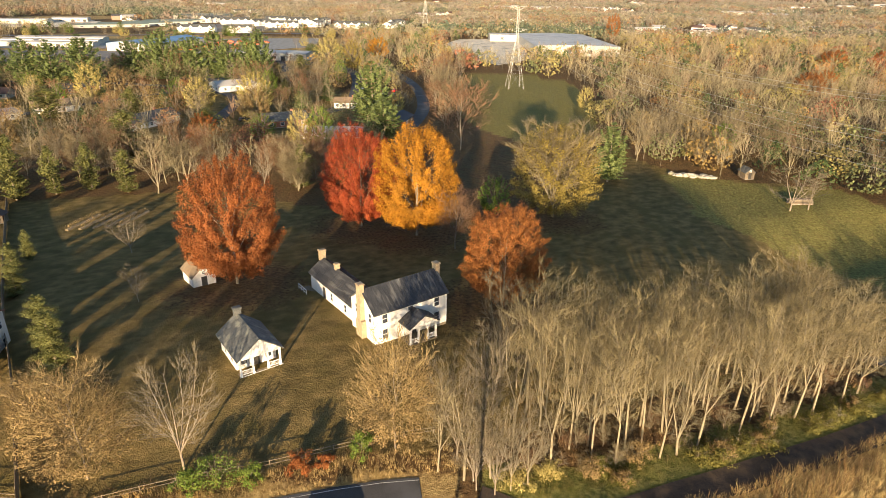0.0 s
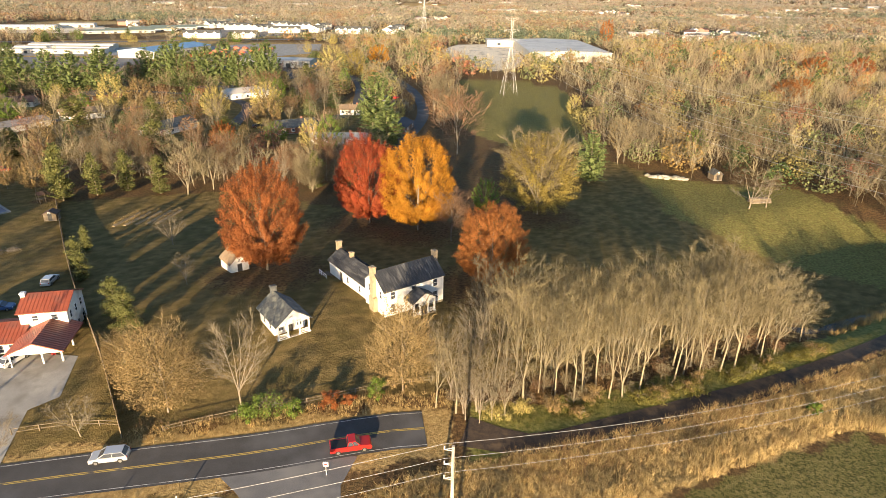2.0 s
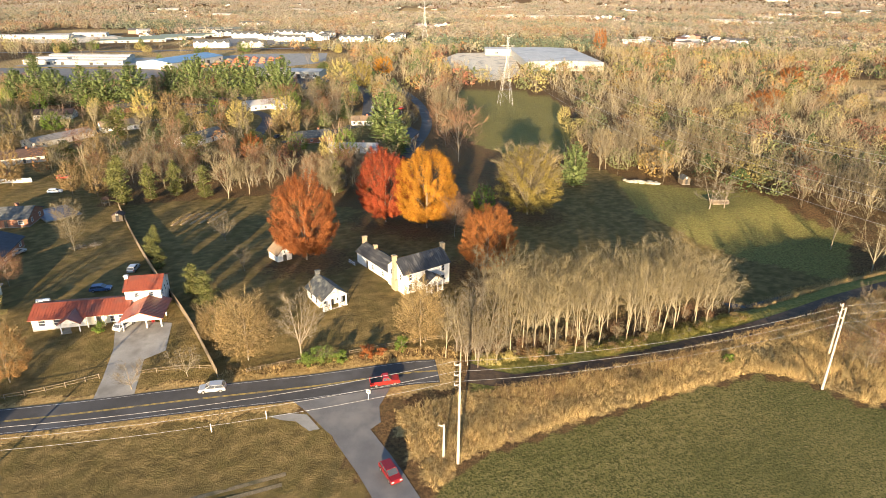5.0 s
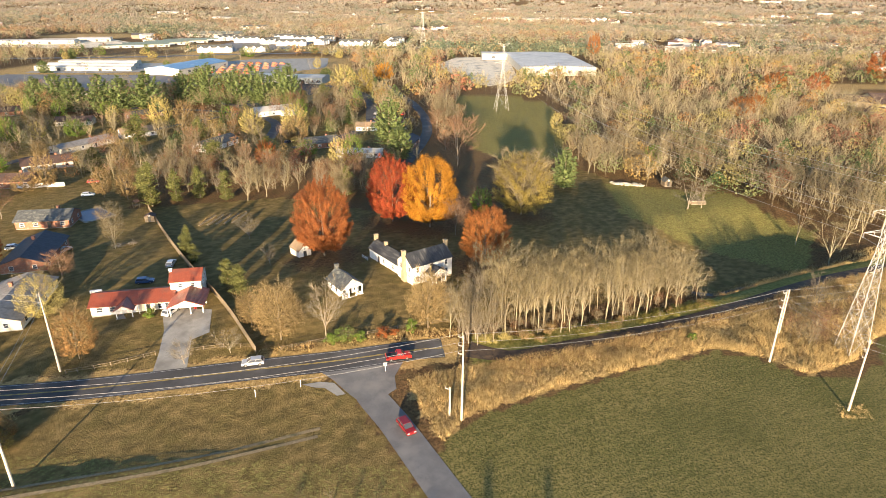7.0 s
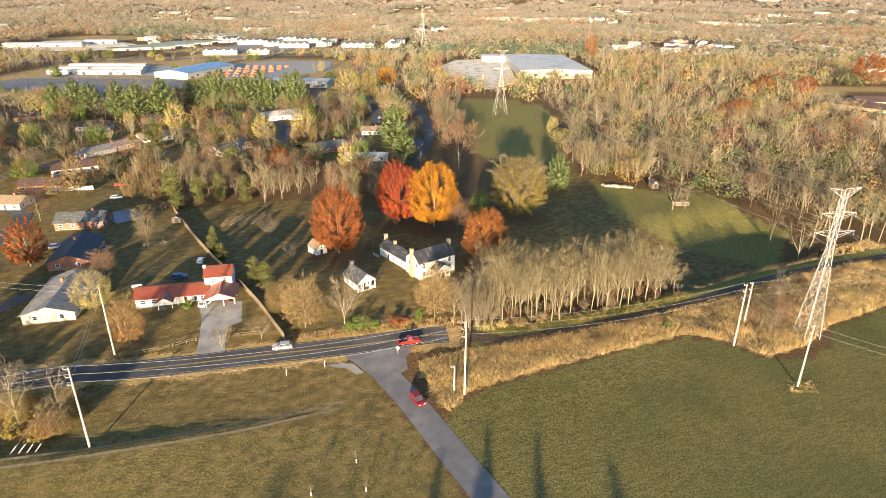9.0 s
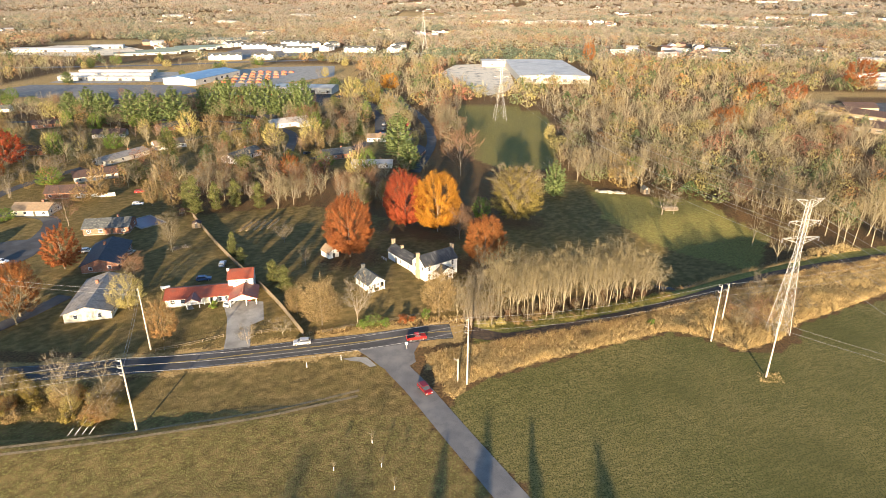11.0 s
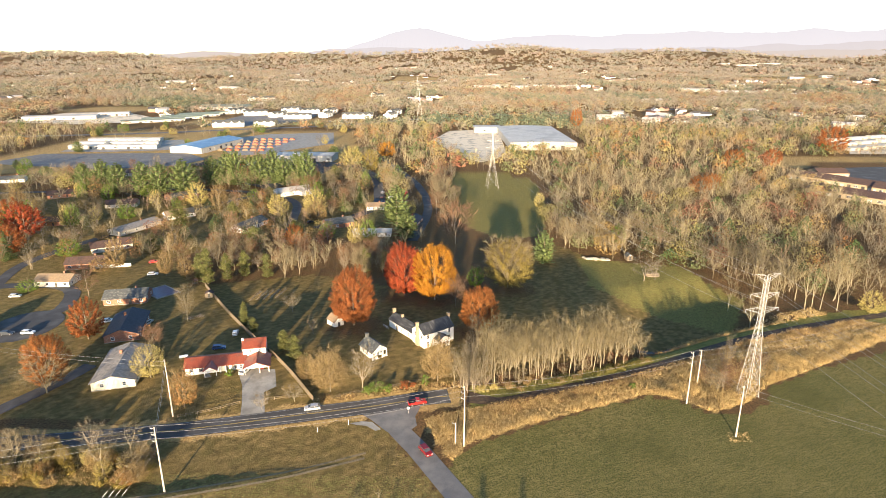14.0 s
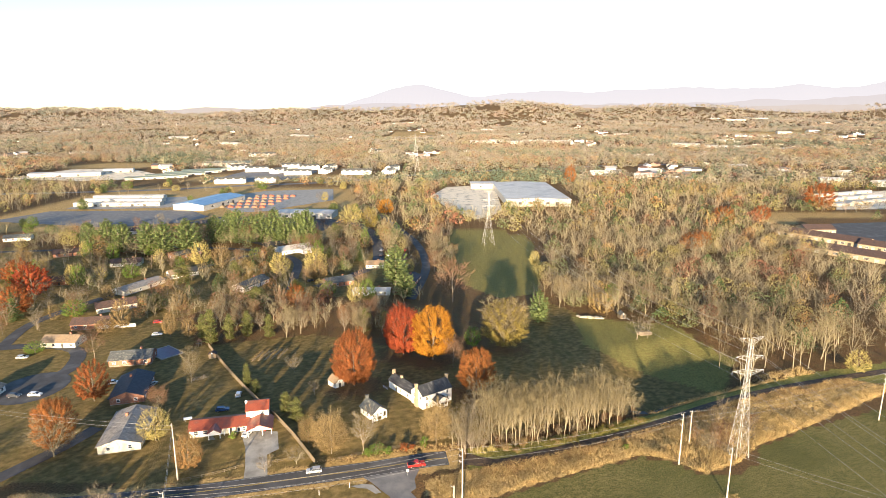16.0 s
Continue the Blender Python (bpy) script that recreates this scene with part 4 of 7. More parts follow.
# ---- buildings ----
def window(parent, face, u, z, w, h, wall, name="window"):
    """A sash window set in a wall: frame proud of it, two panes and a glazing bar. face: 'x-','x+','y-','y+', with the wall's coordinate."""
    def place(s, u0, z0, u1, z1, d0, d1):
        if face[0] == 'y':
            sg = -1 if face[1] == '-' else 1
            a, b = sorted((wall + sg * d0, wall + sg * d1))
            s.box(u0, a, z0, u1, b, z1)
        else:
            sg = -1 if face[1] == '-' else 1
            a, b = sorted((wall + sg * d0, wall + sg * d1))
            s.box(a, u0, z0, b, u1, z1)
    fr = Shape()
    t = 0.10
    for q in ((u - w / 2 - t, z - t, u - w / 2, z + h + t), (u + w / 2, z - t, u + w / 2 + t, z + h + t), (u - w / 2, z - t, u + w / 2, z), (u - w / 2, z + h, u + w / 2, z + h + t), (u - w / 2, z + h / 2 - 0.03, u + w / 2, z + h / 2 + 0.03)):
        place(fr, *q, 0.003, 0.07)
    win = part(name, fr, WHITE_TRIM, parent)
    for z0, z1 in ((z, z + h / 2 - 0.03), (z + h / 2 + 0.03, z + h)):
        p = Shape()
        place(p, u - w / 2, z0, u + w / 2, z1, 0.003, 0.02)
        part("pane", p, GLASS, win, "dark reflecting glass")
    return win


def door(parent, face, u, z, w, h, wall, material=None):
    s = Shape()
    sg = -1 if face[1] == '-' else 1
    a, b = sorted((wall + sg * 0.003, wall + sg * 0.06))
    if face[0] == 'y':
        s.box(u - w / 2, a, z, u + w / 2, b, z + h)
    else:
        s.box(a, u - w / 2, z, b, u + w / 2, z + h)
    return part("door", s, material or DARK_TRIM, parent, "closed panel door")


def gable_roof(parent, x0, x1, y0, y1, z, rise, material, along='x', over=0.4, thick=0.16, seams=0.0, label=""):
    """Two sloping slabs over the rectangle, the ridge along x or y, with eaves; seams: distance of standing seams."""
    s = Shape()
    if along == 'x':
        a0, a1, b0, b1 = x0, x1, y0, y1
    else:
        a0, a1, b0, b1 = y0, y1, x0, x1
    mid, half = (b0 + b1) / 2, (b1 - b0) / 2
    k = rise / half

    def at(a, b, up):
        zz = z + (half - abs(b - mid)) * k + up
        return (a, b, zz) if along == 'x' else (b, a, zz)
    for sg in (-1, 1):
        e = mid + sg * (half + over)
        lo, hi = [at(a0 - over, e, 0), at(a1 + over, e, 0), at(a1 + over, mid, 0), at(a0 - over, mid, 0)], [at(a0 - over, e, thick), at(a1 + over, e, thick), at(a1 + over, mid, thick), at(a0 - over, mid, thick)]
        s.quad(*hi).quad(*reversed(lo))
        for i in range(4):
            j = (i + 1) % 4
            s.quad(lo[i], lo[j], hi[j], hi[i])
    roof = part("roof", s, material, parent, label)
    if seams:
        q = Shape()
        a = a0 - over + 0.05
        while a < a1 + over:
            for sg in (-1, 1):
                e = mid + sg * (half + over)
                p0, p1 = Vector(at(a, e, thick)), Vector(at(a, mid, thick))
                o = Vector((0.03, 0, 0)) if along == 'x' else Vector((0, 0.03, 0))
                up = Vector((0, 0, 0.05))
                q.quad(p0 - o, p0 + o, p0 + o + up, p0 - o + up).quad(p0 - o + up, p0 + o + up, p1 + o + up, p1 - o + up)
                q.quad(p0 - o, p0 - o + up, p1 - o + up, p1 - o).quad(p0 + o, p1 + o, p1 + o + up, p0 + o + up)
            a += seams
        part("roof_seams", q, material, roof)
    return roof


def gable_walls(parent, x0, x1, y0, y1, z0, z1, rise, material, along='x', name="wall"):
    """The closed body of a gabled house, with its two gables."""
    s = Shape()
    s.box(x0, y0, z0, x1, y1, z1)
    if along == 'x':
        m = (y0 + y1) / 2
        for x in (x0, x1):
            d = 0.25 if x == x0 else -0.25
            tri = [(x, y0, z1), (x, y1, z1), (x, m, z1 + rise)]
            tri2 = [(x + d, y0, z1), (x + d, y1, z1), (x + d, m, z1 + rise)]
            s.quad(*(tri if d < 0 else reversed(tri))).quad(*(reversed(tri2) if d < 0 else tri2))
            for i in range(3):
                j = (i + 1) % 3
                s.quad(tri[i], tri[j], tri2[j], tri2[i])
    else:
        m = (x0 + x1) / 2
        for y in (y0, y1):
            d = 0.25 if y == y0 else -0.25
            tri = [(x0, y, z1), (x1, y, z1), (m, y, z1 + rise)]
            tri2 = [(x0, y + d, z1), (x1, y + d, z1), (m, y + d, z1 + rise)]
            s.quad(*(tri if d > 0 else reversed(tri))).quad(*(reversed(tri2) if d > 0 else tri2))
            for i in range(3):
                j = (i + 1) % 3
                s.quad(tri[i], tri[j], tri2[j], tri2[i])
    return part(name, s, material, parent)


def clapboards(parent, face, u0, u1, z0, z1, wall, step=0.26):
    """Lapped boards on one wall, each a wedge thicker at its foot."""
    sg = -1 if face[1] == '-' else 1
    z, me = z0, None
    while z < z1 - step * 0.5:
        if me is None:
            a, b = wall + sg * 0.035, wall + sg * 0.008
            pts = [(u0, wall, 0), (u1, wall, 0), (u1, a, 0), (u0, a, 0), (u0, wall, step), (u1, wall, step), (u1, b, step), (u0, b, step)]
            if face[0] == 'x':
                pts = [(q, p, r) for p, q, r in pts]
            s = Shape()
            s.v = pts
            s.f = [(0, 1, 2, 3), (3, 2, 6, 7), (4, 7, 6, 5), (0, 3, 7, 4), (1, 5, 6, 2)]
            ob = part("clapboard", s, WHITE_BOARD, parent)
            me = ob.data
        else:
            ob = new("clapboard", me)
            ob.parent = parent
        ob.location = (0, 0, z)
        z += step


def chimney(parent, x, y, z0, z1, w=0.9, d=0.7, material=None, shoulder=0.0):
    s = Shape().box(x - w / 2, y - d / 2, z0, x + w / 2, y + d / 2, z1 - 0.25)
    if shoulder:
        s.box(x - w * 0.5 - 0.02, y - d * 0.9, z0, x + w * 0.5 + 0.02, y + d * 0.9, shoulder)
    ch = part("chimney", s, material or BRICK_TAN, parent, "brick chimney with corbelled cap")
    c = Shape()
    e = 0.10
    c.box(x - w / 2 - e, y - d / 2 - e, z1 - 0.25, x + w / 2 + e, y + d / 2 + e, z1 - 0.06)
    c.box(x - w / 2 + 0.02, y - d / 2 + 0.02, z1 - 0.06, x + w / 2 - 0.02, y + d / 2 - 0.02, z1)
    part("chimney_cap", c, material or BRICK_TAN, ch)
    return ch


def farmhouse():
    """The old white two-storey house with a long rear wing and a gabled front porch. Local x runs along the front, y to the back."""
    h = thing("farmhouse", "old white clapboard two-storey farmhouse with dark metal roof", "house", -14.15, 85.9, 2.35, 38.5)
    L, D, E, R = 13.1, 6.9, 5.7, 2.6
    f = Shape().box(-0.05, -0.05, -0.9, L + 0.05, D + 0.05, 0.30).box(0.55, D - 0.02, -0.9, 5.85, 23.7, 0.28)
    part("foundation", f, BRICK_TAN, h)
    w = gable_walls(h, 0, L, 0, D, 0.303, E, R, WHITE_BOARD, 'x')
    clapboards(w, 'y-', 0.05, L - 0.05, 0.35, E, 0)
    clapboards(w, 'x-', 0.05, D - 0.05, 0.35, E, 0)
    clapboards(w, 'x+', 0.05, D - 0.05, 0.35, E, L)
    gable_roof(h, 0, L, 0, D, E, R, SLATE, 'x', 0.35, seams=0.55, label="dark standing-seam metal roof")
    for x in (0, L):
        for y in (0, D):
            part("corner_board", Shape().box(x - 0.09, y - 0.09, 0.3, x + 0.09, y + 0.09, E), WHITE_TRIM, h)
    part("eaves_board", Shape().box(0.1, -0.12, E - 0.28, L - 0.1, -0.045, E - 0.02), WHITE_TRIM, h)
    for u in (1.7, 6.3, 11.2):
        window(h, 'y-', u, 3.75, 0.9, 1.45, -0.035)
    for u in (1.7, 11.2):
        window(h, 'y-', u, 1.05, 0.9, 1.6, -0.035)
    for u in (1.35, 5.4):
        for z in (3.75,):
            window(h, 'x-', u, z, 0.75, 1.45, -0.035)
            window(h, 'x+', u, z, 0.75, 1.45, L + 0.035)
    chimney(h, -0.42, D / 2, -0.9, E + R + 1.25, 0.8, 1.0, shoulder=3.4)
    chimney(h, L + 0.42, D / 2, -0.9, E + R + 1.2, 0.8, 1.0, shoulder=3.4)
    # rear wing, one storey and a half
    wx0, wx1, wy1, we, wr = 0.6, 5.8, 23.6, 3.35, 1.9
    ww = gable_walls(h, wx0, wx1, D + 0.01, wy1, 0.283, we, wr, WHITE_BOARD, 'y', "wing_wall")
    clapboards(ww, 'x-', D + 0.05, wy1 - 0.05, 0.35, we, wx0)
    gable_roof(h, wx0, wx1, D + 0.45, wy1, we, wr, SLATE, 'y', 0.35, seams=0.6, label="dark standing-seam wing roof")
    for u in (10.5, 15.4):
        window(h, 'x-', u, 1.1, 0.8, 1.35, wx0 - 0.035)
    door(h, 'x-', 18.2, 0.35, 0.9, 2.05, wx0 - 0.03)
    chimney(h, 3.2, wy1 + 0.32, -0.6, we + wr + 1.7, 1.1, 0.75)
    chimney(h, 3.2, 18.3, we + wr - 0.5, we + wr + 1.1, 0.75, 0.75)
    # side stoop near the end of the wing
    st = Shape().box(-1.5, 21.2, -0.4, 0.56, 24.6, 0.25)
    part("stoop", st, WOOD_FENCE, h)
    rl = Shape()
    for y in (21.3, 22.4, 23.5, 24.5):
        rl.box(-1.46, y - 0.04, 0.25, -1.38, y + 0.04, 1.25)
    rl.box(-1.47, 21.25, 1.16, -1.37, 24.55, 1.25).box(-1.45, 21.25, 0.66, -1.39, 24.55, 0.72)
    part("stoop_rail", rl, WHITE_TRIM, h)
    # front porch with its own gable
    px0, px1, py = 4.3, 9.3, -3.0
    part("porch_floor", Shape().box(px0, py, -0.1, px1, -0.06, 0.32), WOOD_FENCE, h)
    part("porch_skirt", Shape().box(px0 + 0.1, py + 0.1, -0.8, px1 - 0.1, -0.06, -0.1), BRICK_TAN, h)
    part("porch_step", Shape().box(6.0, py - 0.75, -0.7, 7.6, py, -0.25).box(6.0, py - 0.38, -0.25, 7.6, py - 0.003, 0.05), CONCRETE, h)
    for x in (px0 + 0.2, px0 + 1.65, px1 - 1.65, px1 - 0.2):
        c = Shape().box(x - 0.13, py + 0.08, 0.32, x + 0.13, py + 0.34, 2.95)
        c.box(x - 0.18, py + 0.03, 0.32, x + 0.18, py + 0.39, 0.5).box(x - 0.18, py + 0.03, 2.78, x + 0.18, py + 0.39, 2.95)
        part("porch_column", c, WHITE_TRIM, h)
    part("porch_beam", Shape().box(px0, py + 0.05, 2.95, px1, py + 0.4, 3.3).box(px0, py + 0.4, 2.95, px0 + 0.3, -0.06, 3.3).box(px1 - 0.3, py + 0.4, 2.95, px1, -0.06, 3.3), WHITE_TRIM, h)
    ped = Shape()
    m = (px0 + px1) / 2
    ped.prism([(px0, 3.3), (px1, 3.3), (m, 4.75)], py + 0.1, py + 0.3)
    part("porch_gable", ped, WHITE_BOARD, h)
    gable_roof(h, px0, px1, py, -0.3, 3.3, 1.45, SLATE, 'y', 0.3, seams=0.6, label="dark metal porch roof")
    for x0, x1 in ((px0 + 0.2, px0 + 1.65), (px1 - 1.65, px1 - 0.2)):
        r = Shape().box(x0 + 0.13, py + 0.18, 1.1, x1 - 0.13, py + 0.25, 1.2).box(x0 + 0.13, py + 0.18, 0.45, x1 - 0.13, py + 0.25, 0.53)
        x = x0 + 0.25
        while x < x1 - 0.15:
            r.box(x - 0.025, py + 0.19, 0.53, x + 0.025, py + 0.24, 1.1)
            x += 0.16
        part("porch_rail", r, WHITE_TRIM, h)
    door(h, 'y-', 6.8, 0.33, 1.05, 2.15, -0.04)


def cottage():
    """The small white cottage with a pillared porch under its front gable. Local x along the front, y to the back."""
    h = thing("cottage", "small white cottage with grey shingle roof and pillared porch", "house", -31.15, 75.9, 2.85, 38.5)
    W, D, E, R, P = 6.0, 8.3, 3.15, 2.35, 1.9
    part("foundation", Shape().box(-0.03, -0.03, -0.8, W + 0.03, D + 0.03, 0.35), BRICK_TAN, h)
    w = gable_walls(h, 0.15, W - 0.15, P, D, 0.353, E, R * 0.97, WHITE_BOARD, 'y')
    clapboards(w, 'x-', P + 0.05, D - 0.05, 0.4, E, 0.15)
    gable_roof(h, 0, W, 0, D, E, R, SHINGLE_GREY, 'y', 0.35, label="mottled grey shingle roof")
    g = Shape().prism([(0.1, E), (W - 0.1, E), (W / 2, E + R - 0.1)], 0.05, 0.25)
    part("front_gable", g, WHITE_BOARD, h)
    part("porch_beam", Shape().box(0.05, 0.02, E - 0.32, W - 0.05, 0.3, E - 0.003).box(0.05, 0.3, E - 0.32, 0.3, P, E - 0.003).box(W - 0.3, 0.3, E - 0.32, W - 0.05, P, E - 0.003), WHITE_TRIM, h)
    for x in (0.2, 1.95, 4.05, 5.8):
        part("porch_column", Shape().box(x - 0.12, 0.04, 0.353, x + 0.12, 0.28, E - 0.32).box(x - 0.17, 0.0, 0.353, x + 0.17, 0.33, 0.52), WHITE_TRIM, h)
    part("porch_floor_edge", Shape().box(-0.1, -0.1, 0.1, W + 0.1, 0.0, 0.36), WHITE_TRIM, h)
    part("porch_step", Shape().box(2.2, -0.85, -0.5, 3.8, -0.1, -0.1).box(2.2, -0.48, -0.1, 3.8, -0.103, 0.13), CONCRETE, h)
    for x0, x1 in ((0.32, 1.83), (4.17, 5.68)):
        r = Shape().box(x0, 0.12, 1.1, x1, 0.2, 1.18).box(x0, 0.12, 0.5, x1, 0.2, 0.57)
        x = x0 + 0.1
        while x < x1:
            r.box(x - 0.025, 0.14, 0.57, x + 0.025, 0.18, 1.1)
            x += 0.17
        part("porch_rail", r, WHITE_TRIM, h)
    door(h, 'y-', 3.0, 0.36, 0.95, 2.05, P)
    window(h, 'y-', 1.25, 1.05, 0.85, 1.4, P)
    window(h, 'y-', 4.75, 1.05, 0.85, 1.4, P)
    for u in (3.4, 6.0):
        window(h, 'x-', u, 1.1, 0.8, 1.35, 0.12)
        window(h, 'x+', u, 1.1, 0.8, 1.35, W - 0.15)
    chimney(h, W / 2, D + 0.02, -0.6, E + R + 1.15, 1.0, 0.75, SHINGLE_GREY)


def shed(x, y, z, turn, W, D, E, R, roof, wall, label):
    h = thing("shed", label, "shed", x, y, z, turn)
    part("base", Shape().box(0, 0, -0.7, W, D, 0.1), CONCRETE, h)
    gable_walls(h, 0.02, W - 0.02, 0.02, D - 0.02, 0.103, E, R, wall, 'y')
    gable_roof(h, 0, W, 0, D, E, R, roof, 'y', 0.25)
    door(h, 'y-', W * 0.5, 0.12, 1.0, 1.95, 0.02)
    window(h, 'y-', W / 2, E + 0.25, 0.45, 0.5, 0.02)
    return h


def red_house():
    """The long single-storey house with a red metal roof, a raised middle block and a carport gable. Local x runs along the front."""
    h = thing("red_roofed_house", "long white house with bright red metal roof and carport", "house", -91.6, 67.6, 1.25, 13.5)
    L, D, E, R = 19.0, 8.2, 2.75, 1.55
    part("foundation", Shape().box(-0.02, -0.02, -1.0, L, D, 0.22), CONCRETE, h)
    w = gable_walls(h, 0, L, 0, D, 0.223, E, R, WHITE_BOARD, 'x')
    gable_roof(h, 0, L, 0, D, E, R, RED_ROOF, 'x', 0.5, seams=0.6, label="red standing-seam metal roof")
    # brick-faced stretch with columns by the entrance
    part("cream_facing", Shape().box(10.5, -0.06, 0.25, 18.9, 0, E - 0.05), CREAM, h)
    for x in (11.2, 12.9, 14.6):
        part("entry_column", Shape().box(x - 0.1, -1.1, 0.1, x + 0.1, -0.9, E + 0.05), WHITE_TRIM, h)
    part("entry_step", Shape().box(10.6, -1.3, -0.3, 15.2, -0.06, 0.1), CONCRETE, h)
    for u in (2.0, 5.0, 8.4):
        window(h, 'y-', u, 1.05, 1.3, 1.2, 0)
    for u in (15.9, 17.6):
        window(h, 'y-', u, 0.9, 0.8, 1.4, -0.06)
    door(h, 'y-', 13.2, 0.25, 1.0, 2.05, -0.06)
    for u in (2.2, 5.6):
        window(h, 'x-', u, 1.1, 1.0, 1.2, 0)
    # porch gable over the middle
    gable_roof(h, 6.2, 10.2, -2.6, 3.0, E - 0.35, 1.2, RED_ROOF, 'y', 0.3, label="red porch roof")
    part("porch_gable", Shape().prism([(6.3, E - 0.35), (10.1, E - 0.35), (8.2, E + 0.75)], -2.5, -2.35), WHITE_BOARD, h)
    part("porch_deck", Shape().box(6.2, -2.7, -0.7, 10.2, -0.003, 0.15), CONCRETE, h)
    for x in (6.4, 10.0):
        part("porch_column", Shape().box(x - 0.1, -2.5, 0.15, x + 0.1, -2.3, E - 0.36), WHITE_TRIM, h)
    # raised block
    bx0, bx1, by0, by1, be = 18.2, 25.6, 3.2, 11.0, 6.3
    part("block_foundation", Shape().box(bx0, by0, -1.0, bx1, by1, 0.2), CONCRETE, h)
    gable_walls(h, bx0 + 0.01, bx1, by0, by1, 0.203, be, 1.7, WHITE_BOARD, 'x', "block_wall")
    gable_roof(h, bx0, bx1, by0, by1, be, 1.7, RED_ROOF, 'x', 0.35, seams=0.6, label="red standing-seam metal roof")
    for u in (20.6, 23.6):
        window(h, 'y-', u, 4.7, 0.9, 0.9, by0)
    for u in (4.6, 7.0, 9.4):
        window(h, 'x+', u, 4.2, 0.8, 1.3, bx1)
        window(h, 'x+', u, 1.2, 0.8, 1.3, bx1)
    chimney(h, bx0 - 0.1, 6.6, 3.0, 8.6, 0.7, 0.7, WHITE_TRIM)
    # carport
    cx0, cx1, cy0, ce, cr = 19.0, 27.0, -4.8, 3.1, 1.65
    gable_roof(h, cx0, cx1, cy0, 4.0, ce, cr, RED_ROOF, 'y', 0.35, seams=0.6, label="red carport roof")
    part("carport_gable", Shape().prism([(cx0 + 0.1, ce), (cx1 - 0.1, ce), ((cx0 + cx1) / 2, ce + cr - 0.08)], cy0 + 0.05, cy0 + 0.25), WHITE_BOARD, h)
    part("carport_beam", Shape().box(cx0, cy0, ce - 0.3, cx1, cy0 + 0.28, ce - 0.003).box(cx0, cy0 + 0.28, ce - 0.3, cx0 + 0.25, 3.18, ce - 0.003).box(cx1 - 0.25, cy0 + 0.28, ce - 0.3, cx1, 3.18, ce - 0.003), WHITE_TRIM, h)
    for x in (cx0 + 0.2, (cx0 + cx1) / 2 + 0.9, cx1 - 0.2):
        for y in (cy0 + 0.14, 0.0):
            part("carport_post", Shape().box(x - 0.12, y - 0.12, -0.4, x + 0.12, y + 0.12, ce - 0.3), WHITE_TRIM, h)


def plain_house(name, x, y, turn, L, D, E, R, wall, roof, label, wing=None, chim=True, along='x', front_windows=4):
    """A modest one-storey house: body, gabled roof, windows, door and, where there is one, a cross wing."""
    h = thing(name, label, "house", x, y, None, turn, "houses of the neighbourhood")
    part("foundation", Shape().box(-L / 2, -D / 2, -0.8, L / 2, D / 2, 0.2), CONCRETE, h)
    gable_walls(h, -L / 2 + 0.02, L / 2 - 0.02, -D / 2 + 0.02, D / 2 - 0.02, 0.203, E, R, wall, along)
    gable_roof(h, -L / 2, L / 2, -D / 2, D / 2, E, R, roof, along, 0.5)
    for i in range(front_windows):
        u = -L / 2 + L * (i + 0.5) / front_windows
        if i == front_windows // 2:
            door(h, 'y-', u, 0.22, 1.0, 2.0, -D / 2 + 0.02)
        else:
            window(h, 'y-', u, 1.0, 1.3, 1.15, -D / 2 + 0.02)
    for face, wl in (('x-', -L / 2 + 0.02), ('x+', L / 2 - 0.02)):
        for u in (-D / 4, D / 4):
            window(h, face, u, 1.0, 1.0, 1.15, wl)
    if wing:
        wx, wl, wd = wing
        gable_walls(h, wx - wl / 2, wx + wl / 2, -D / 2 - wd, 0, -0.5, E, R * 0.8, wall, 'y', "wing_wall")
        gable_roof(h, wx - wl / 2, wx + wl / 2, -D / 2 - wd, 0.5, E + 0.01, R * 0.8, roof, 'y', 0.4)
        window(h, 'y-', wx, 1.0, 1.6, 1.2, -D / 2 - wd)
    if chim:
        chimney(h, L * 0.2, D * 0.1, E, E + R + 0.9, 0.8, 0.8, BRICK_RED)
    return h


def hall(name, x, y, turn, L, D, H, wall, roof, label, rise=0.8, bays=6, along='x'):
    """A long commercial building with a low roof and a row of bay doors."""
    h = thing(name, label, "commercial building", x, y, None, turn, "commercial buildings")
    gable_walls(h, -L / 2, L / 2, -D / 2, D / 2, -0.5, H, rise, wall, along)
    gable_roof(h, -L / 2, L / 2, -D / 2, D / 2, H, rise, roof, along, 0.4, 0.3)
    for i in range(bays):
        u = -L / 2 + L * (i + 0.5) / bays
        w = min(4.0, L / bays * 0.5)
        if i % 3 == 1:
            window(h, 'y-', u, H * 0.3, w, H * 0.35, -D / 2)
        else:
            door(h, 'y-', u, 0.1, w, H * 0.62, -D / 2, DARK_TRIM if i % 2 else BEIGE)
    return h


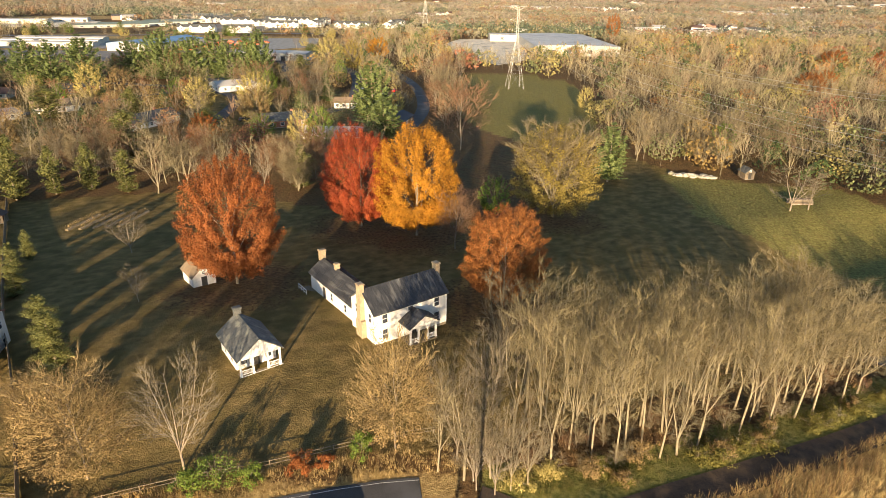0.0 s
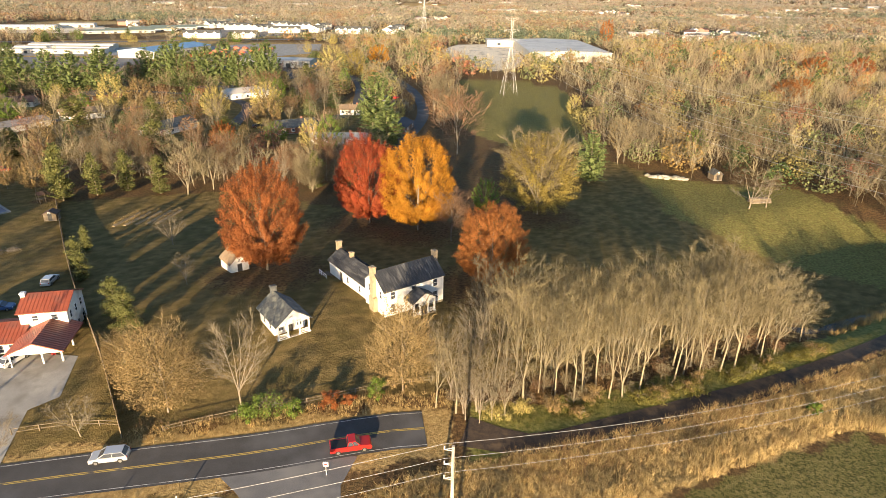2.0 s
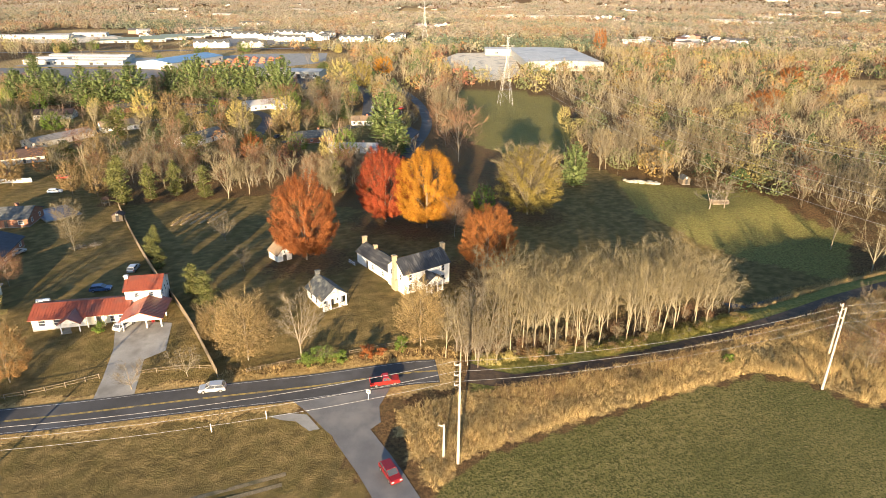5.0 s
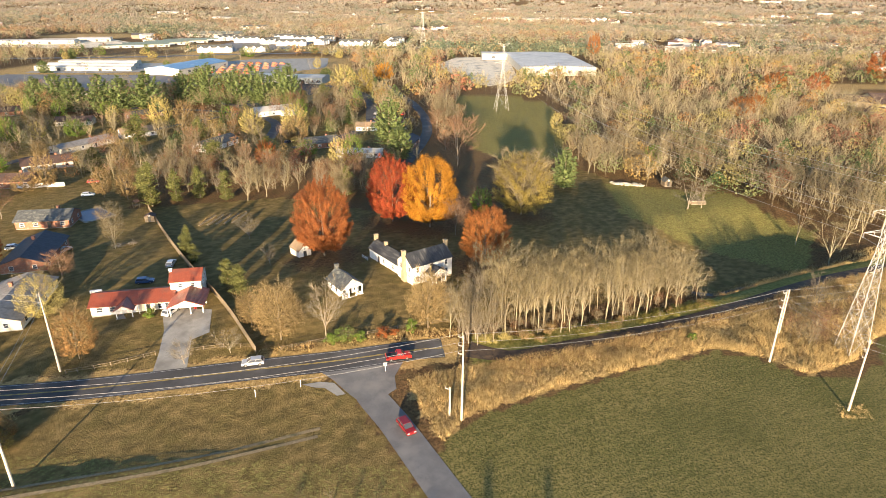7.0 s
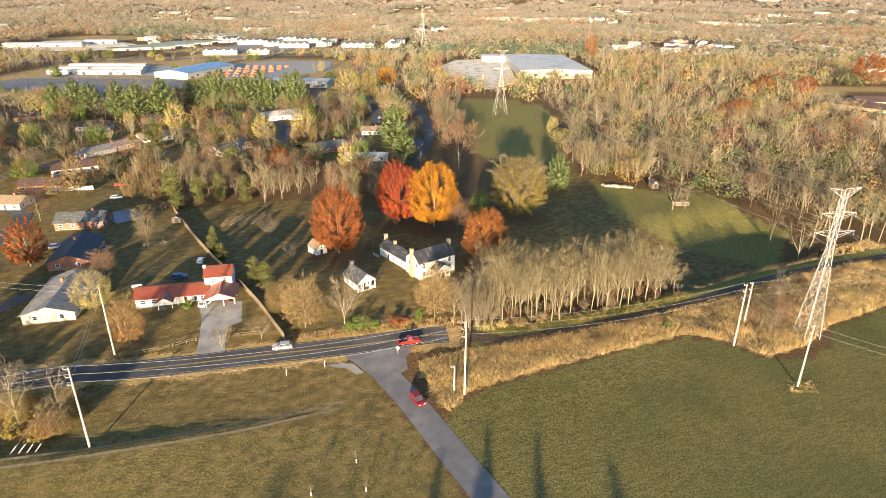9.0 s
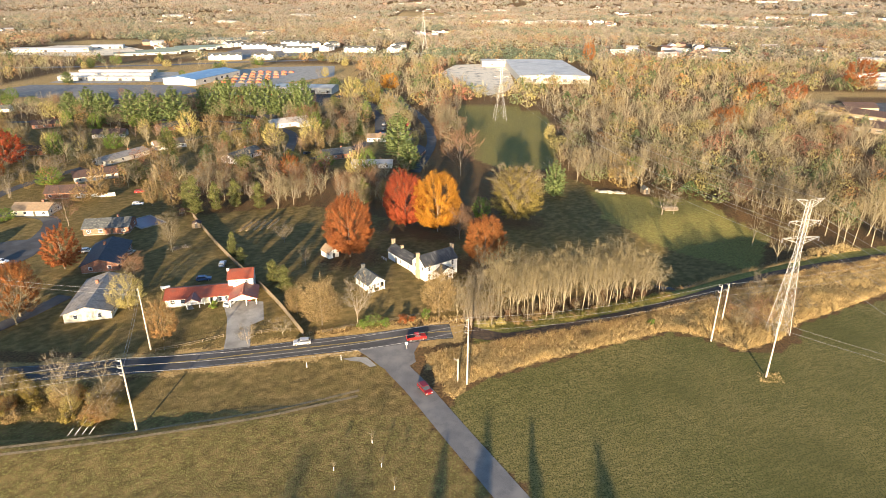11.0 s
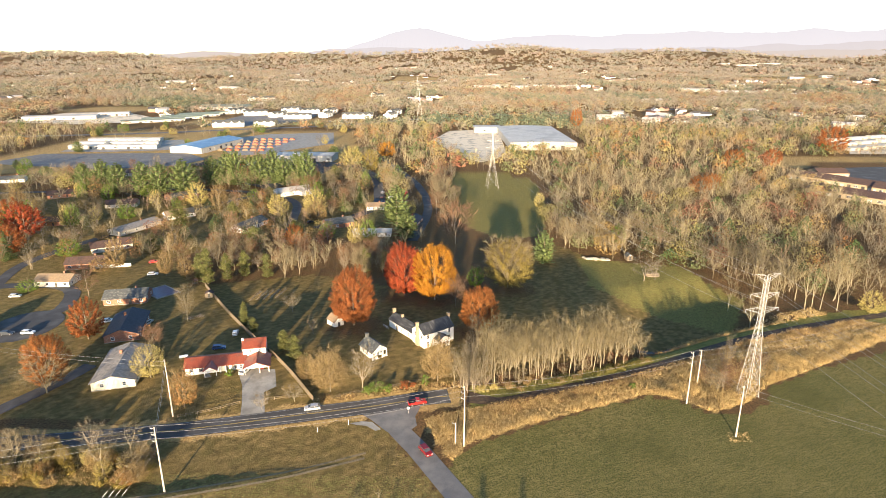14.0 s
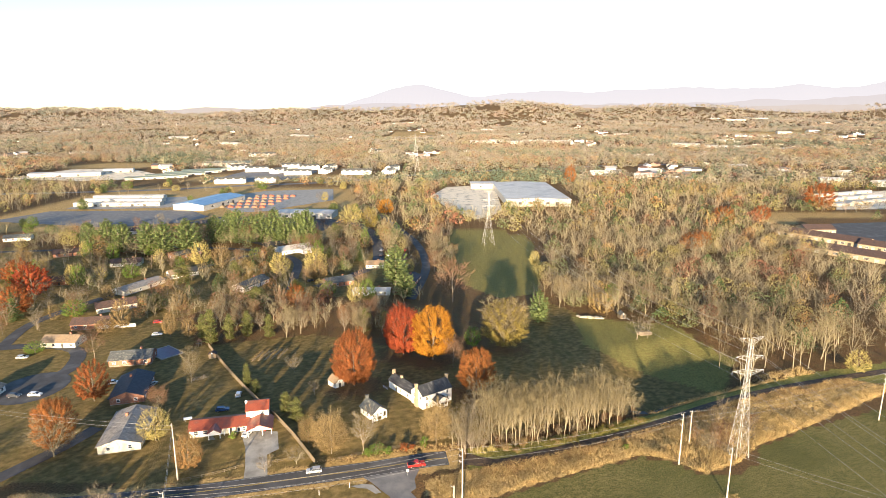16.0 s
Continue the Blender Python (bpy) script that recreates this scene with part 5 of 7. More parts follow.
farmhouse()
cottage()
shed(-49.15, 103.0, 2.2, 42, 4.1, 5.4, 2.35, 1.75, SHINGLE_TAN, WHITE_BOARD, "small white shed with tan shingle gable roof")
red_house()
HOMES_LIST = [
    ("ranch_house", -114.5, 72, 104, 24, 13, 2.7, 1.9, CREAM, SHINGLE_PALE, "low tan brick ranch house with pale roof"),
    ("dark_roof_house", -129.5, 104, 106, 21, 12, 2.8, 2.2, BRICK_RED, SHINGLE_BLUE, "brick ranch house with dark blue roof"),
    ("grey_roof_house", -145, 134.5, 12, 17, 11, 2.9, 2.2, BRICK_RED, SHINGLE_GREY, "brick house with grey-brown gable roof"),
    ("tan_roof_house", -188, 153.5, 2, 16, 10, 2.7, 2.0, CREAM, SHINGLE_TAN, "small cream house with orange-tan roof"),
    # next two: white walls in darker wall materials, standing in for tree shade
    ("brown_roof_house", -188, 178, 12, 18, 10, 2.9, 2.2, BRICK_RED, SHINGLE_BROWN, "house with dark brown shingle roof, white walls browned for tree shade"),
    ("maroon_roof_house", -192, 207, 35, 20, 11, 2.8, 2.2, BEIGE, SHINGLE_BROWN, "house with maroon shingle roof, white walls dulled for tree shade"),
    ("pale_roof_house", -198, 245, 68, 30, 11, 2.8, 1.4, BEIGE, SHINGLE_PALE, "long low house with pale grey roof"),
    ("grey_house", -184, 275, 40, 18, 10, 2.8, 2.2, WHITE_BOARD, SHINGLE_TAN, "small house with tan shingle roof"),
    ("white_gable_house", -130, 250, 70, 24, 10, 2.9, 2.4, WHITE_BOARD, SHINGLE_GREY, "white gabled house with dark grey roof"),
    ("dark_house", -76, 256, 30, 17, 10, 2.9, 2.4, BRICK_RED, SHINGLE_GREY, "brick house with dark grey roof"),
    ("low_white_house", -52, 236, 2, 22, 8, 2.7, 1.4, WHITE_BOARD, ROOF_WHITE, "long low white house behind bare trees"),
    ("brick_house", -296, 332, 30, 20, 11, 2.8, 2.2, BRICK_RED, SHINGLE_BROWN, "brick ranch house with brown roof"),
    ("far_white_house", -372, 385, 20, 20, 10, 2.8, 2.2, WHITE_BOARD, SHINGLE_GREY, "white house with grey roof"),
    ("tan_house", -236, 303, 15, 20, 10, 2.8, 2.2, BEIGE, SHINGLE_BROWN, "beige house with brown roof"),
    ("brown_house", -255, 255, 10, 18, 10, 2.8, 2.2, BRICK_RED, SHINGLE_BROWN, "brick house with brown roof under red trees"),
    ("corner_house", -292, 415, 10, 20, 10, 2.9, 2.2, WHITE_BOARD, SHINGLE_BLUE, "white house with dark roof"),
    ("lane_house", -206, 330, 60, 22, 10, 2.8, 2.0, BRICK_RED, SHINGLE_GREY, "brick house with grey roof"),
    ("street_house", -320, 180, 5, 20, 11, 2.8, 2.0, BRICK_RED, SHINGLE_BROWN, "brick ranch house with brown roof"),
    ("kerb_house", -185, 96, 95, 16, 10, 2.8, 2.0, WHITE_BOARD, SHINGLE_GREY, "grey-sided house at the turning circle"),
    ("small_house", -58, 300, 5, 12, 9, 2.8, 1.8, WHITE_BOARD, SHINGLE_TAN, "small white house with tan roof"),
    ("valley_house", -30, 262, 80, 16, 9, 2.8, 1.8, BRICK_RED, SHINGLE_BLUE, "brick house with dark roof under trees"),
]
for a in HOMES_LIST:
    plain_house(*a)
plain_house("office_house", -128, 348, 40, 26, 16, 3.2, 2.0, WHITE_BOARD, ROOF_WHITE, "white office building with pale roof", (6, 10, 6))
shed(88, 199.5, ground_z(89, 201), 10, 3.2, 4, 2.2, 1.3, SHINGLE_GREY, WOOD_FENCE, "small grey wooden garden shed")


def stone_bank(x0, y0, x1, y1, n):
    """A tumbled bank of field stones along a line."""
    b = thing("stone_bank", "tumbled bank of pale field stones at the meadow's edge", "stone wall", x0, y0, 0)
    r3 = random.Random(61)
    m = surface("field_stone", (0.30, 0.27, 0.22), (0.46, 0.42, 0.35), 1.2, 12, 0.9, 0.5, wear=(0.22, 0.21, 0.15), wear_scale=0.6)
    for i in range(n):
        t = r3.random()
        px, py = x0 + (x1 - x0) * t + r3.gauss(0, 0.5), y0 + (y1 - y0) * t + r3.gauss(0, 0.7)
        bm = bmesh.new()
        bmesh.ops.create_icosphere(bm, subdivisions=1, radius=1.0)
        k = r3.uniform(0.45, 1.0)
        z = ground_z(px, py) + r3.uniform(0.0, 0.7)
        for v in bm.verts:
            j = 1 + r3.uniform(-0.22, 0.22)
            v.co = Vector((v.co.x * k * 1.3 * j + px - x0, v.co.y * k * j + py - y0, v.co.z * k * 0.75 * j + z))
        st = Shape()
        st.v, st.f = [tuple(v.co) for v in bm.verts], [tuple(v.index for v in f.verts) for f in bm.faces]
        bm.free()
        part("stone", st, m, b)


def log_pile(x, y, turn):
    p = thing("log_pile", "long stack of sawn brown logs on the grass", "log pile", x, y, None, turn)
    r3 = random.Random(17)
    for row in range(4):
        for i in range(7 - row):
            yy, z = (i - (6 - row) / 2) * 0.42, 0.22 + 0.36 * row
            part("log", Shape().tube((-3.1 + r3.uniform(-0.3, 0.3), yy, z), (3.1 + r3.uniform(-0.3, 0.3), yy, z), 0.21, 0.20, 8), WOOD_FENCE if (i + row) % 3 else BARK, p)


stone_bank(66, 201, 78, 199, 46)
log_pile(94, 176.5, 8)
hall("warehouse", 92, 655, 2, 74, 165, 8.0, BEIGE, ROOF_WHITE, "large white-roofed warehouse beside its yard", 1.2, 7, 'y')
hall("warehouse_annexe", 40, 740, 2, 36, 30, 7.0, BEIGE, ROOF_WHITE, "low white-roofed annexe of the warehouse", 0.6, 4)
hall("blue_roof_hall", -283, 580, 78, 84, 38, 6.0, BEIGE, ROOF_BLUE, "metal hall with blue roof", 2.5, 8)
hall("long_white_hall", -153, 503, -5, 58, 24, 5.5, BEIGE, ROOF_WHITE, "long white-roofed shop building", 1.0, 8)
for i in range(3):
    hall("storage_row", -386 - 8 * i, 572 + 28 * i, 4, 96 - 6 * i, 12, 3.8, BEIGE, ROOF_WHITE, "long white row of storage units", 0.8, 14)
for i in range(4):
    hall("store_row", -470 + 14 * i, 840 + 36 * i, 32, 90, 12, 3.4, BEIGE, ROOF_GREEN, "long storage row with dull green roof", 1.4, 12)
hall("green_roof_hall", -430, 1045, 5, 90, 26, 6, BEIGE, ROOF_GREEN, "long hall with pale green roof", 3.0, 8)
hall("depot", -630, 868, 18, 104, 30, 5, BEIGE, ROOF_WHITE, "wide low white-roofed depot building", 1.0, 8)
hall("depot_annexe", -575, 925, 18, 46, 20, 5, BEIGE, ROOF_WHITE, "small white-roofed annexe of a depot", 1.0, 6)


def apartment(x, y, turn, L, storeys=2):
    """A white apartment block with a hipped-looking gable roof, rows of windows and gabled bays."""
    h = thing("apartment_building", "white two-storey apartment building with dark roof", "apartment building", x, y, None, turn, "apartment buildings")
    H, D = 3.0 * storeys, 14
    gable_walls(h, -L / 2, L / 2, -D / 2, D / 2, -0.5, H, 3.2, WHITE_BOARD, 'x')
    gable_roof(h, -L / 2, L / 2, -D / 2, D / 2, H, 3.2, SHINGLE_GREY, 'x', 0.5, 0.3)
    n = max(2, int(L / 9))
    for i in range(n):
        u = -L / 2 + L * (i + 0.5) / n
        gable_walls(h, u - 2.4, u + 2.4, -D / 2 - 1.4, -D / 2 + 3, -0.5, H, 2.2, WHITE_BOARD, 'y', "bay_wall")
        gable_roof(h, u - 2.4, u + 2.4, -D / 2 - 1.4, -D / 2 + 5, H + 0.02, 2.2, SHINGLE_GREY, 'y', 0.3, 0.2)
        for s in range(storeys):
            window(h, 'y-', u, 1.0 + 3 * s, 1.5, 1.4, -D / 2 - 1.4)
    return h


for x, y, turn, L in ((-335, 790, 12, 44), (-285, 800, 14, 30), (-345, 950, 20, 40), (-300, 930, 60, 34), (-262, 905, 8, 44), (-262, 985, 30, 36), (-300, 1010, 20, 34), (-222, 935, 80, 30),
                      (-165, 915, 3, 50), (-112, 925, 75, 30), (-110, 975, 70, 34), (-185, 1350, 60, 44), (-225, 990, 70, 28), (-430, 1260, 10, 60), (-390, 980, 60, 34)):
    apartment(x, y, turn, L)
for i in range(9):      # rows of pale mobile homes
    hall("mobile_home", 445 + 34 * (i % 3) + 12 * (i // 3), 585 + 16 * (i % 3) + 38 * (i // 3), 20, 26, 8, 2.8, BEIGE, ROOF_WHITE, "long pale mobile home", 0.6, 5)
for x, y, turn, L, D in ((312, 395, -52, 70, 18), (305, 330, -52, 95, 20), (345, 345, -52, 60, 16), (325, 430, 0, 26, 18)):
    hall("motel_wing", x, y, turn, L, D, 4.0, BRICK_TAN, SHINGLE_BROWN, "long motel wing with brown shingle roof", 3.0, 14)
rngb = random.Random(8)
for x, y, L, D in ((640, 1600, 70, 40), (700, 1545, 60, 40), (770, 1530, 50, 30), (820, 1430, 50, 30), (80, 1700, 60, 30), (180, 1690, 50, 30), (300, 1715, 70, 24), (240, 1760, 60, 24), (130, 1760, 40, 24),
                   (-520, 2040, 60, 24), (-560, 2110, 50, 24), (1400, 3000, 90, 40), (1540, 3080, 110, 40), (1330, 3080, 40, 40), (1240, 2230, 50, 24), (1350, 2235, 40, 24), (-900, 1900, 60, 24), (150, 2500, 60, 30),
                   (600, 2100, 50, 24), (-640, 1650, 60, 24), (420, 1250, 40, 20), (520, 1020, 34, 18), (240, 900, 30, 16), (300, 860, 26, 14), (560, 800, 30, 14), (610, 760, 30, 14), (640, 900, 30, 14), (-20, 2150, 50, 24)):
    hall("distant_building", x, y, rngb.uniform(-25, 25), L, D, rngb.uniform(4, 7), BEIGE, ROOF_WHITE, "pale distant building among the woods", 2.0, 5)
for i in range(46):     # houses scattered through the far woods
    x, y = rngb.uniform(-1100, 1500), rngb.uniform(1050, 2600)
    plain_house("distant_house", x, y, rngb.uniform(0, 180), 20, 11, 3.4, 2.8, (WHITE_BOARD, CREAM, BEIGE)[i % 3], (SHINGLE_GREY, SHINGLE_BROWN, SHINGLE_TAN)[i % 3], "pale distant house among autumn woods", None, False, 'x', 3)

# ---- planting ----
plant("rust", -42.1, 105.5, 24.0, 18.5, 0)
plant("crimson", -25.5, 142, 24.5, 19.5, 0)
plant("gold", -12.0, 137, 26.0, 22.0, 0)
plant("orange", 5.9, 103.5, 18.5, 16.0, 0)
plant("ruddy", -3.1, 129.5, 13.0, 11.0)
plant("olive", 21.0, 154, 25.5, 27.0, 0)
plant("green", 6.0, 152, 11.0, 9.0, label="bushy green tree between bare trees")
plant("pine", 42.2, 189.5, 17.9, 11.5)
plant("ruddy", -3.2, 221, 24.0, 27.0)
plant("pine", -39.5, 256, 26.0, 17.5)
plant("pine", -31.7, 230, 16.2, 14.7)
plant("ruddy", -31.8, 163, 15.5, 16.0)
plant("tan", -8.8, 64.8, 15.5, 12.0, label="slim half-bare tree with tan twigs by the roadside")
plant("bare", -32.0, 59.8, 14.3, 12.0)
plant("tan", -42.0, 57.8, 14.7, 13.5, 0)
plant("tan", -50.5, 63.5, 9.5, 8.0)
plant("cedar", -63.4, 83.9, 7.6, 5.2, 0)
plant("cedar", -57.9, 77.7, 8.6, 5.6, 1)
plant("cedar", -51.7, 68.0, 7.0, 5.0, 2)
plant("cedar", -85.1, 107.5, 7.0, 4.2)
plant("cedar", -79.4, 99.9, 6.0, 4.0)
plant("cedar", -88.5, 116.5, 6.5, 3.2)
plant("amber", -84.5, 50.2, 12.6, 10.5, 1, label="round orange-tan tree by the driveway")
plant("bare", -60.5, 48.6, 5.5, 8.0, label="small spreading bare tree on the verge")
plant("bare", -51.8, 52.6, 5.5, 8.0, label="small spreading bare tree on the verge")
plant("bare", -56.0, 97.0, 6.5, 6.0)
plant("bare", -70.0, 121.0, 8.0, 9.0)
plant("yellow", -102.8, 67, 12.6, 12.3)
plant("orange", -133.5, 62.5, 18.5, 15.0)
plant("oval", -131.5, 58.0, 14.0, 18.0)
plant("rust", -140.4, 96, 16.6, 14.0)
plant("ruddy", -164.3, 137.5, 14.7, 14.0)
plant("oval", -109.8, 112.3, 15.4, 9.2)
plant("ruddy", -112.5, 89.5, 8.5, 9.5)
plant("green", -193.9, 141.5, 6.3, 10.3)
plant("tan", -176.0, 168.0, 8.0, 12.0)
plant("yellow", -118, 273.5, 17.2, 15.0)
plant("yellow", -95, 278, 19.3, 18.5)
plant("orange", -92.8, 216, 12.0, 12.0)
plant("oval", -84.6, 163, 16.5, 14.5)
plant("spruce", -72.3, 318.5, 14.5, 10.4)
plant("spruce", -79, 294.5, 12.5, 8.7)
for x, y, H, W in ((-272, 345, 26, 18), (-258, 340, 24, 17), (-236, 334, 26, 18), (-224, 337, 25, 17), (-206, 336, 28, 22), (-290, 350, 22, 15)):
    plant("pine", x, y, H, W)
for i in range(9):
    plant("pine", -198 + 9.5 * i, 372 + 6 * (i % 2), 24 + 3 * (i % 3), 17)
plant("yellow", -180, 297, 19.8, 17)
plant("tan", -166, 298, 17.0, 16)
plant("gold", -73.6, 517, 17, 19)
plant("yellow", -100, 455, 22, 24)
plant("olive", -80, 440, 22, 18)
plant("orange", 169, 780, 30, 19)
plant("orange", 184.9, 356, 14, 20)
plant("orange", 197, 362, 15, 14)
plant("yellow", 54.5, 302, 12.3, 9)
plant("green", 88.4, 223, 13.3, 10.8)
plant("yellow", 77.0, 222.0, 8.0, 6.0)
plant("rust", 400, 555, 31, 34)
plant("orange", 261, 475, 17, 24)
plant("rust", 300, 480, 17, 20)
plant("rust", -265, 235, 21, 24)
plant("crimson", -252, 226, 20, 22)
plant("rust", -238, 193, 18, 18)
plant("yellow", -262, 214, 14, 9)
plant("spruce", -235, 186, 15.7, 9.6)
plant("green", -205, 190, 11, 15)
plant("green", -213, 265, 11, 14)
plant("tan", -205, 222, 9, 10)
plant("bare", 88, 169.5, 12.5, 19)
plant("bare", 94, 171.5, 11.0, 15)
plant("green", -212, 395, 7, 9)
for x, y, H, W, st in ((-118, 154.5, 17, 8, "cedar"), (-111, 160, 13, 6.5, "cedar"), (-104, 165, 13, 6.5, "cedar"), (-93, 163, 12, 6, "cedar"), (-125, 162, 12, 6, "cedar"), (-47, 172, 12, 7, "cedar"), (-38, 176, 10, 6, "cedar")):
    plant(st, x, y, H, W)
rng = random.Random(21)


def road_line(x):
    return float(np.interp(x, [p[0] for p in MAIN_WAY], [p[1] for p in MAIN_WAY]))


# the long grove of bare trees between road and field
GROVE = [(6, 61.5), (24, 66.3), (38, 72.0), (54, 80), (65, 87.5), (62, 95), (50, 97), (34, 91), (20, 87), (9, 82), (4, 72)]
made = []
while len(made) < 92:
    x, y = rng.uniform(2, 71), rng.uniform(60, 104)
    if inside(x, y, GROVE) and near_line(x, y, MAIN_WAY) > 5.4 and all(math.hypot(x - a, y - b) > 2.3 for a, b in made):
        made.append((x, y))
        plant("forest", x, y, rng.uniform(13.5, 17.5) * (1 - 0.38 * max(0.0, min(1.0, (x - 49) / 16))), rng.uniform(7.0, 9.8), rng.randrange(4))
for x, y, H in ((-1.5, 63.5, 13), (1.5, 66.5, 14), (-3.5, 67.5, 11), (3.0, 72.0, 13), (6.5, 78, 14), (4.5, 84, 14), (0.5, 60.6, 8)):
    plant("bare", x, y, H, 8.5)
# young growth under and before the grove
for i in range(44):
    x = rng.uniform(6, 66)
    y = road_line(x) + rng.uniform(6.0, 13.0)
    plant(("bare", "oval", "oval", "ruddy")[i % 4], x, y, rng.uniform(1.8, 4.2), rng.uniform(2.0, 3.6), 10 + i % 3, "young bare sapling under the grove")
# trees that close the green corridor's west side
for i in range(26):
    y = rng.uniform(236, 430)
    plant(("bare", "oval", "ruddy")[i % 3], rng.uniform(-16, -2) - 0.02 * (y - 236), y, rng.uniform(11, 18), rng.uniform(8, 13))
# trees between the shops and sheds
k = 0
while k < 70:
    x, y = rng.uniform(-480, -105), rng.uniform(400, 780)
    if x < -0.86 * (y + 130) or any(inside(x, y, q) for _, q in PAVED.values()) or any(near_line(x, y, s) < 10 for s in STREET_WAYS.values()):
        continue
    if any(abs(x - o.location.x) < 30 and abs(y - o.location.y) < 22 for o in bpy.data.objects if o.parent is None and o.get("category") in ("house", "commercial building", "apartment building")):
        continue
    k += 1
    plant(("bare", "yellow", "green", "oval", "ruddy", "bare", "pine")[k % 7], x, y, rng.uniform(8, 15), rng.uniform(8, 14), 10 + k % 3)
for x, y, H, W in ((-0.6, 60.6, 13, 9), (2.4, 61.2, 12, 7.5), (-3.6, 61.6, 10, 7)):
    plant("forest", x, y, H, W, 1)
for x, y, H in ((0.8, 59.3, 11.5), (2.8, 58.8, 9.5), (4.6, 59.6, 12), (6.6, 60.6, 10)):
    plant("bare", x, y, H, 6.5, 1 + int(H) % 2)
# bare trees beyond the meadow, near the pylon
for i in range(34):
    x, y = rng.uniform(112, 205), rng.uniform(112, 165)
    if near_line(x, y, MAIN_WAY) > 7 and y < 95 + 0.42 * x:
        plant("forest", x, y, rng.uniform(14, 22), rng.uniform(9, 14))
plant("yellow", 168, 126.5, 11, 11)
# brown thicket round the pylon's foot
for i in range(34):
    x, y = rng.uniform(76, 106), rng.uniform(62, 92)
    if near_line(x, y, MAIN_WAY) > 5 and y > 0.55 * x + 14:
        plant(("ruddy", "oval", "bare")[i % 3], x, y, rng.uniform(4.0, 7.5), rng.uniform(4, 7), 10 + i % 3, "low brown thicket by the pylon")
# edge of the woods round the meadow
for i in range(60):
    t = rng.random()
    if i % 2:
        x, y = 56 + 74 * t, 212 - 4 * t + rng.uniform(0, 26)
    else:
        x, y = 118 + 24 * t + rng.uniform(0, 18), 194 - 34 * t + rng.uniform(-4, 10)
    plant(("forest", "bare", "bare", "oval")[i % 4], x, y, rng.uniform(11, 20), rng.uniform(9, 14))
# belt of trees behind the yard
for i in range(56):
    x, y = rng.uniform(-132, -24), rng.uniform(156, 186)
    if y > 168 - 0.0 * x and not (-70 < x < -60):
        plant(("bare", "forest", "oval", "bare", "ruddy")[i % 5], x, y, rng.uniform(9, 15.5), rng.uniform(7, 12), rng.randrange(3))
# scrub along the near fence line, in the lower corner by the street
for i in range(40):
    x, y = rng.uniform(-165, -88), rng.uniform(19, 32)
    if near_line(x, y, MAIN_WAY) > 6:
        plant(("bare", "forest", "bare", "oval")[i % 4], x, y, rng.uniform(8, 13), rng.uniform(6, 10), rng.randrange(3))
for i in range(40):
    x, y = rng.uniform(-138, -82), rng.uniform(15.5, 27)
    if near_line(x, y, MAIN_WAY) > 6:
        plant(("olive", "amber", "olive", "yellow", "tan", "oval")[i % 6], x, y, rng.uniform(3.5, 6.5), rng.uniform(4, 7), rng.randrange(3), "tangled half-bare scrub tree by the street")
# garden and street trees among the houses
spots = [(h[1], h[2], max(h[4], h[5]) * 0.62) for h in HOMES_LIST]
k = 0
while k < 260:
    x, y = rng.uniform(-420, -30), rng.uniform(160, 420)
    if x < -0.95 * y - 150 or (x > -130 and y < 190):
        continue
    if any(math.hypot(x - a, y - b) < r + 4 for a, b, r in spots) or any(near_line(x, y, s) < 6 for s in STREET_WAYS.values()) or any(inside(x, y, p) for _, p in PAVED.values()):
        continue
    k += 1
    plant(rng.choice(("bare", "bare", "oval", "oval", "ruddy", "bare", "oval", "bare", "yellow", "tan", "ruddy", "cedar", "green")), x, y, rng.uniform(9, 17), rng.uniform(7, 13))
# tall trees behind the viewpoint, whose shadows reach over the near field
for tx, ty, H, W in ((13.9, 15.6, 16, 5.2), (27.2, 9.4, 15, 7.5), (4.0, 17.6, 15, 6.5), (-5.3, 9.5, 14, 6.0)):
    plant("cedar", tx - 0.51 * H, ty - 6.95 * H, H, W, 0)
for tx, ty, H, W in ((-33.8, 9.9, 14, 7), (-23.6, 2.6, 14, 14)):
    plant("green", tx - 0.51 * H, ty - 6.95 * H, H, W, 0)


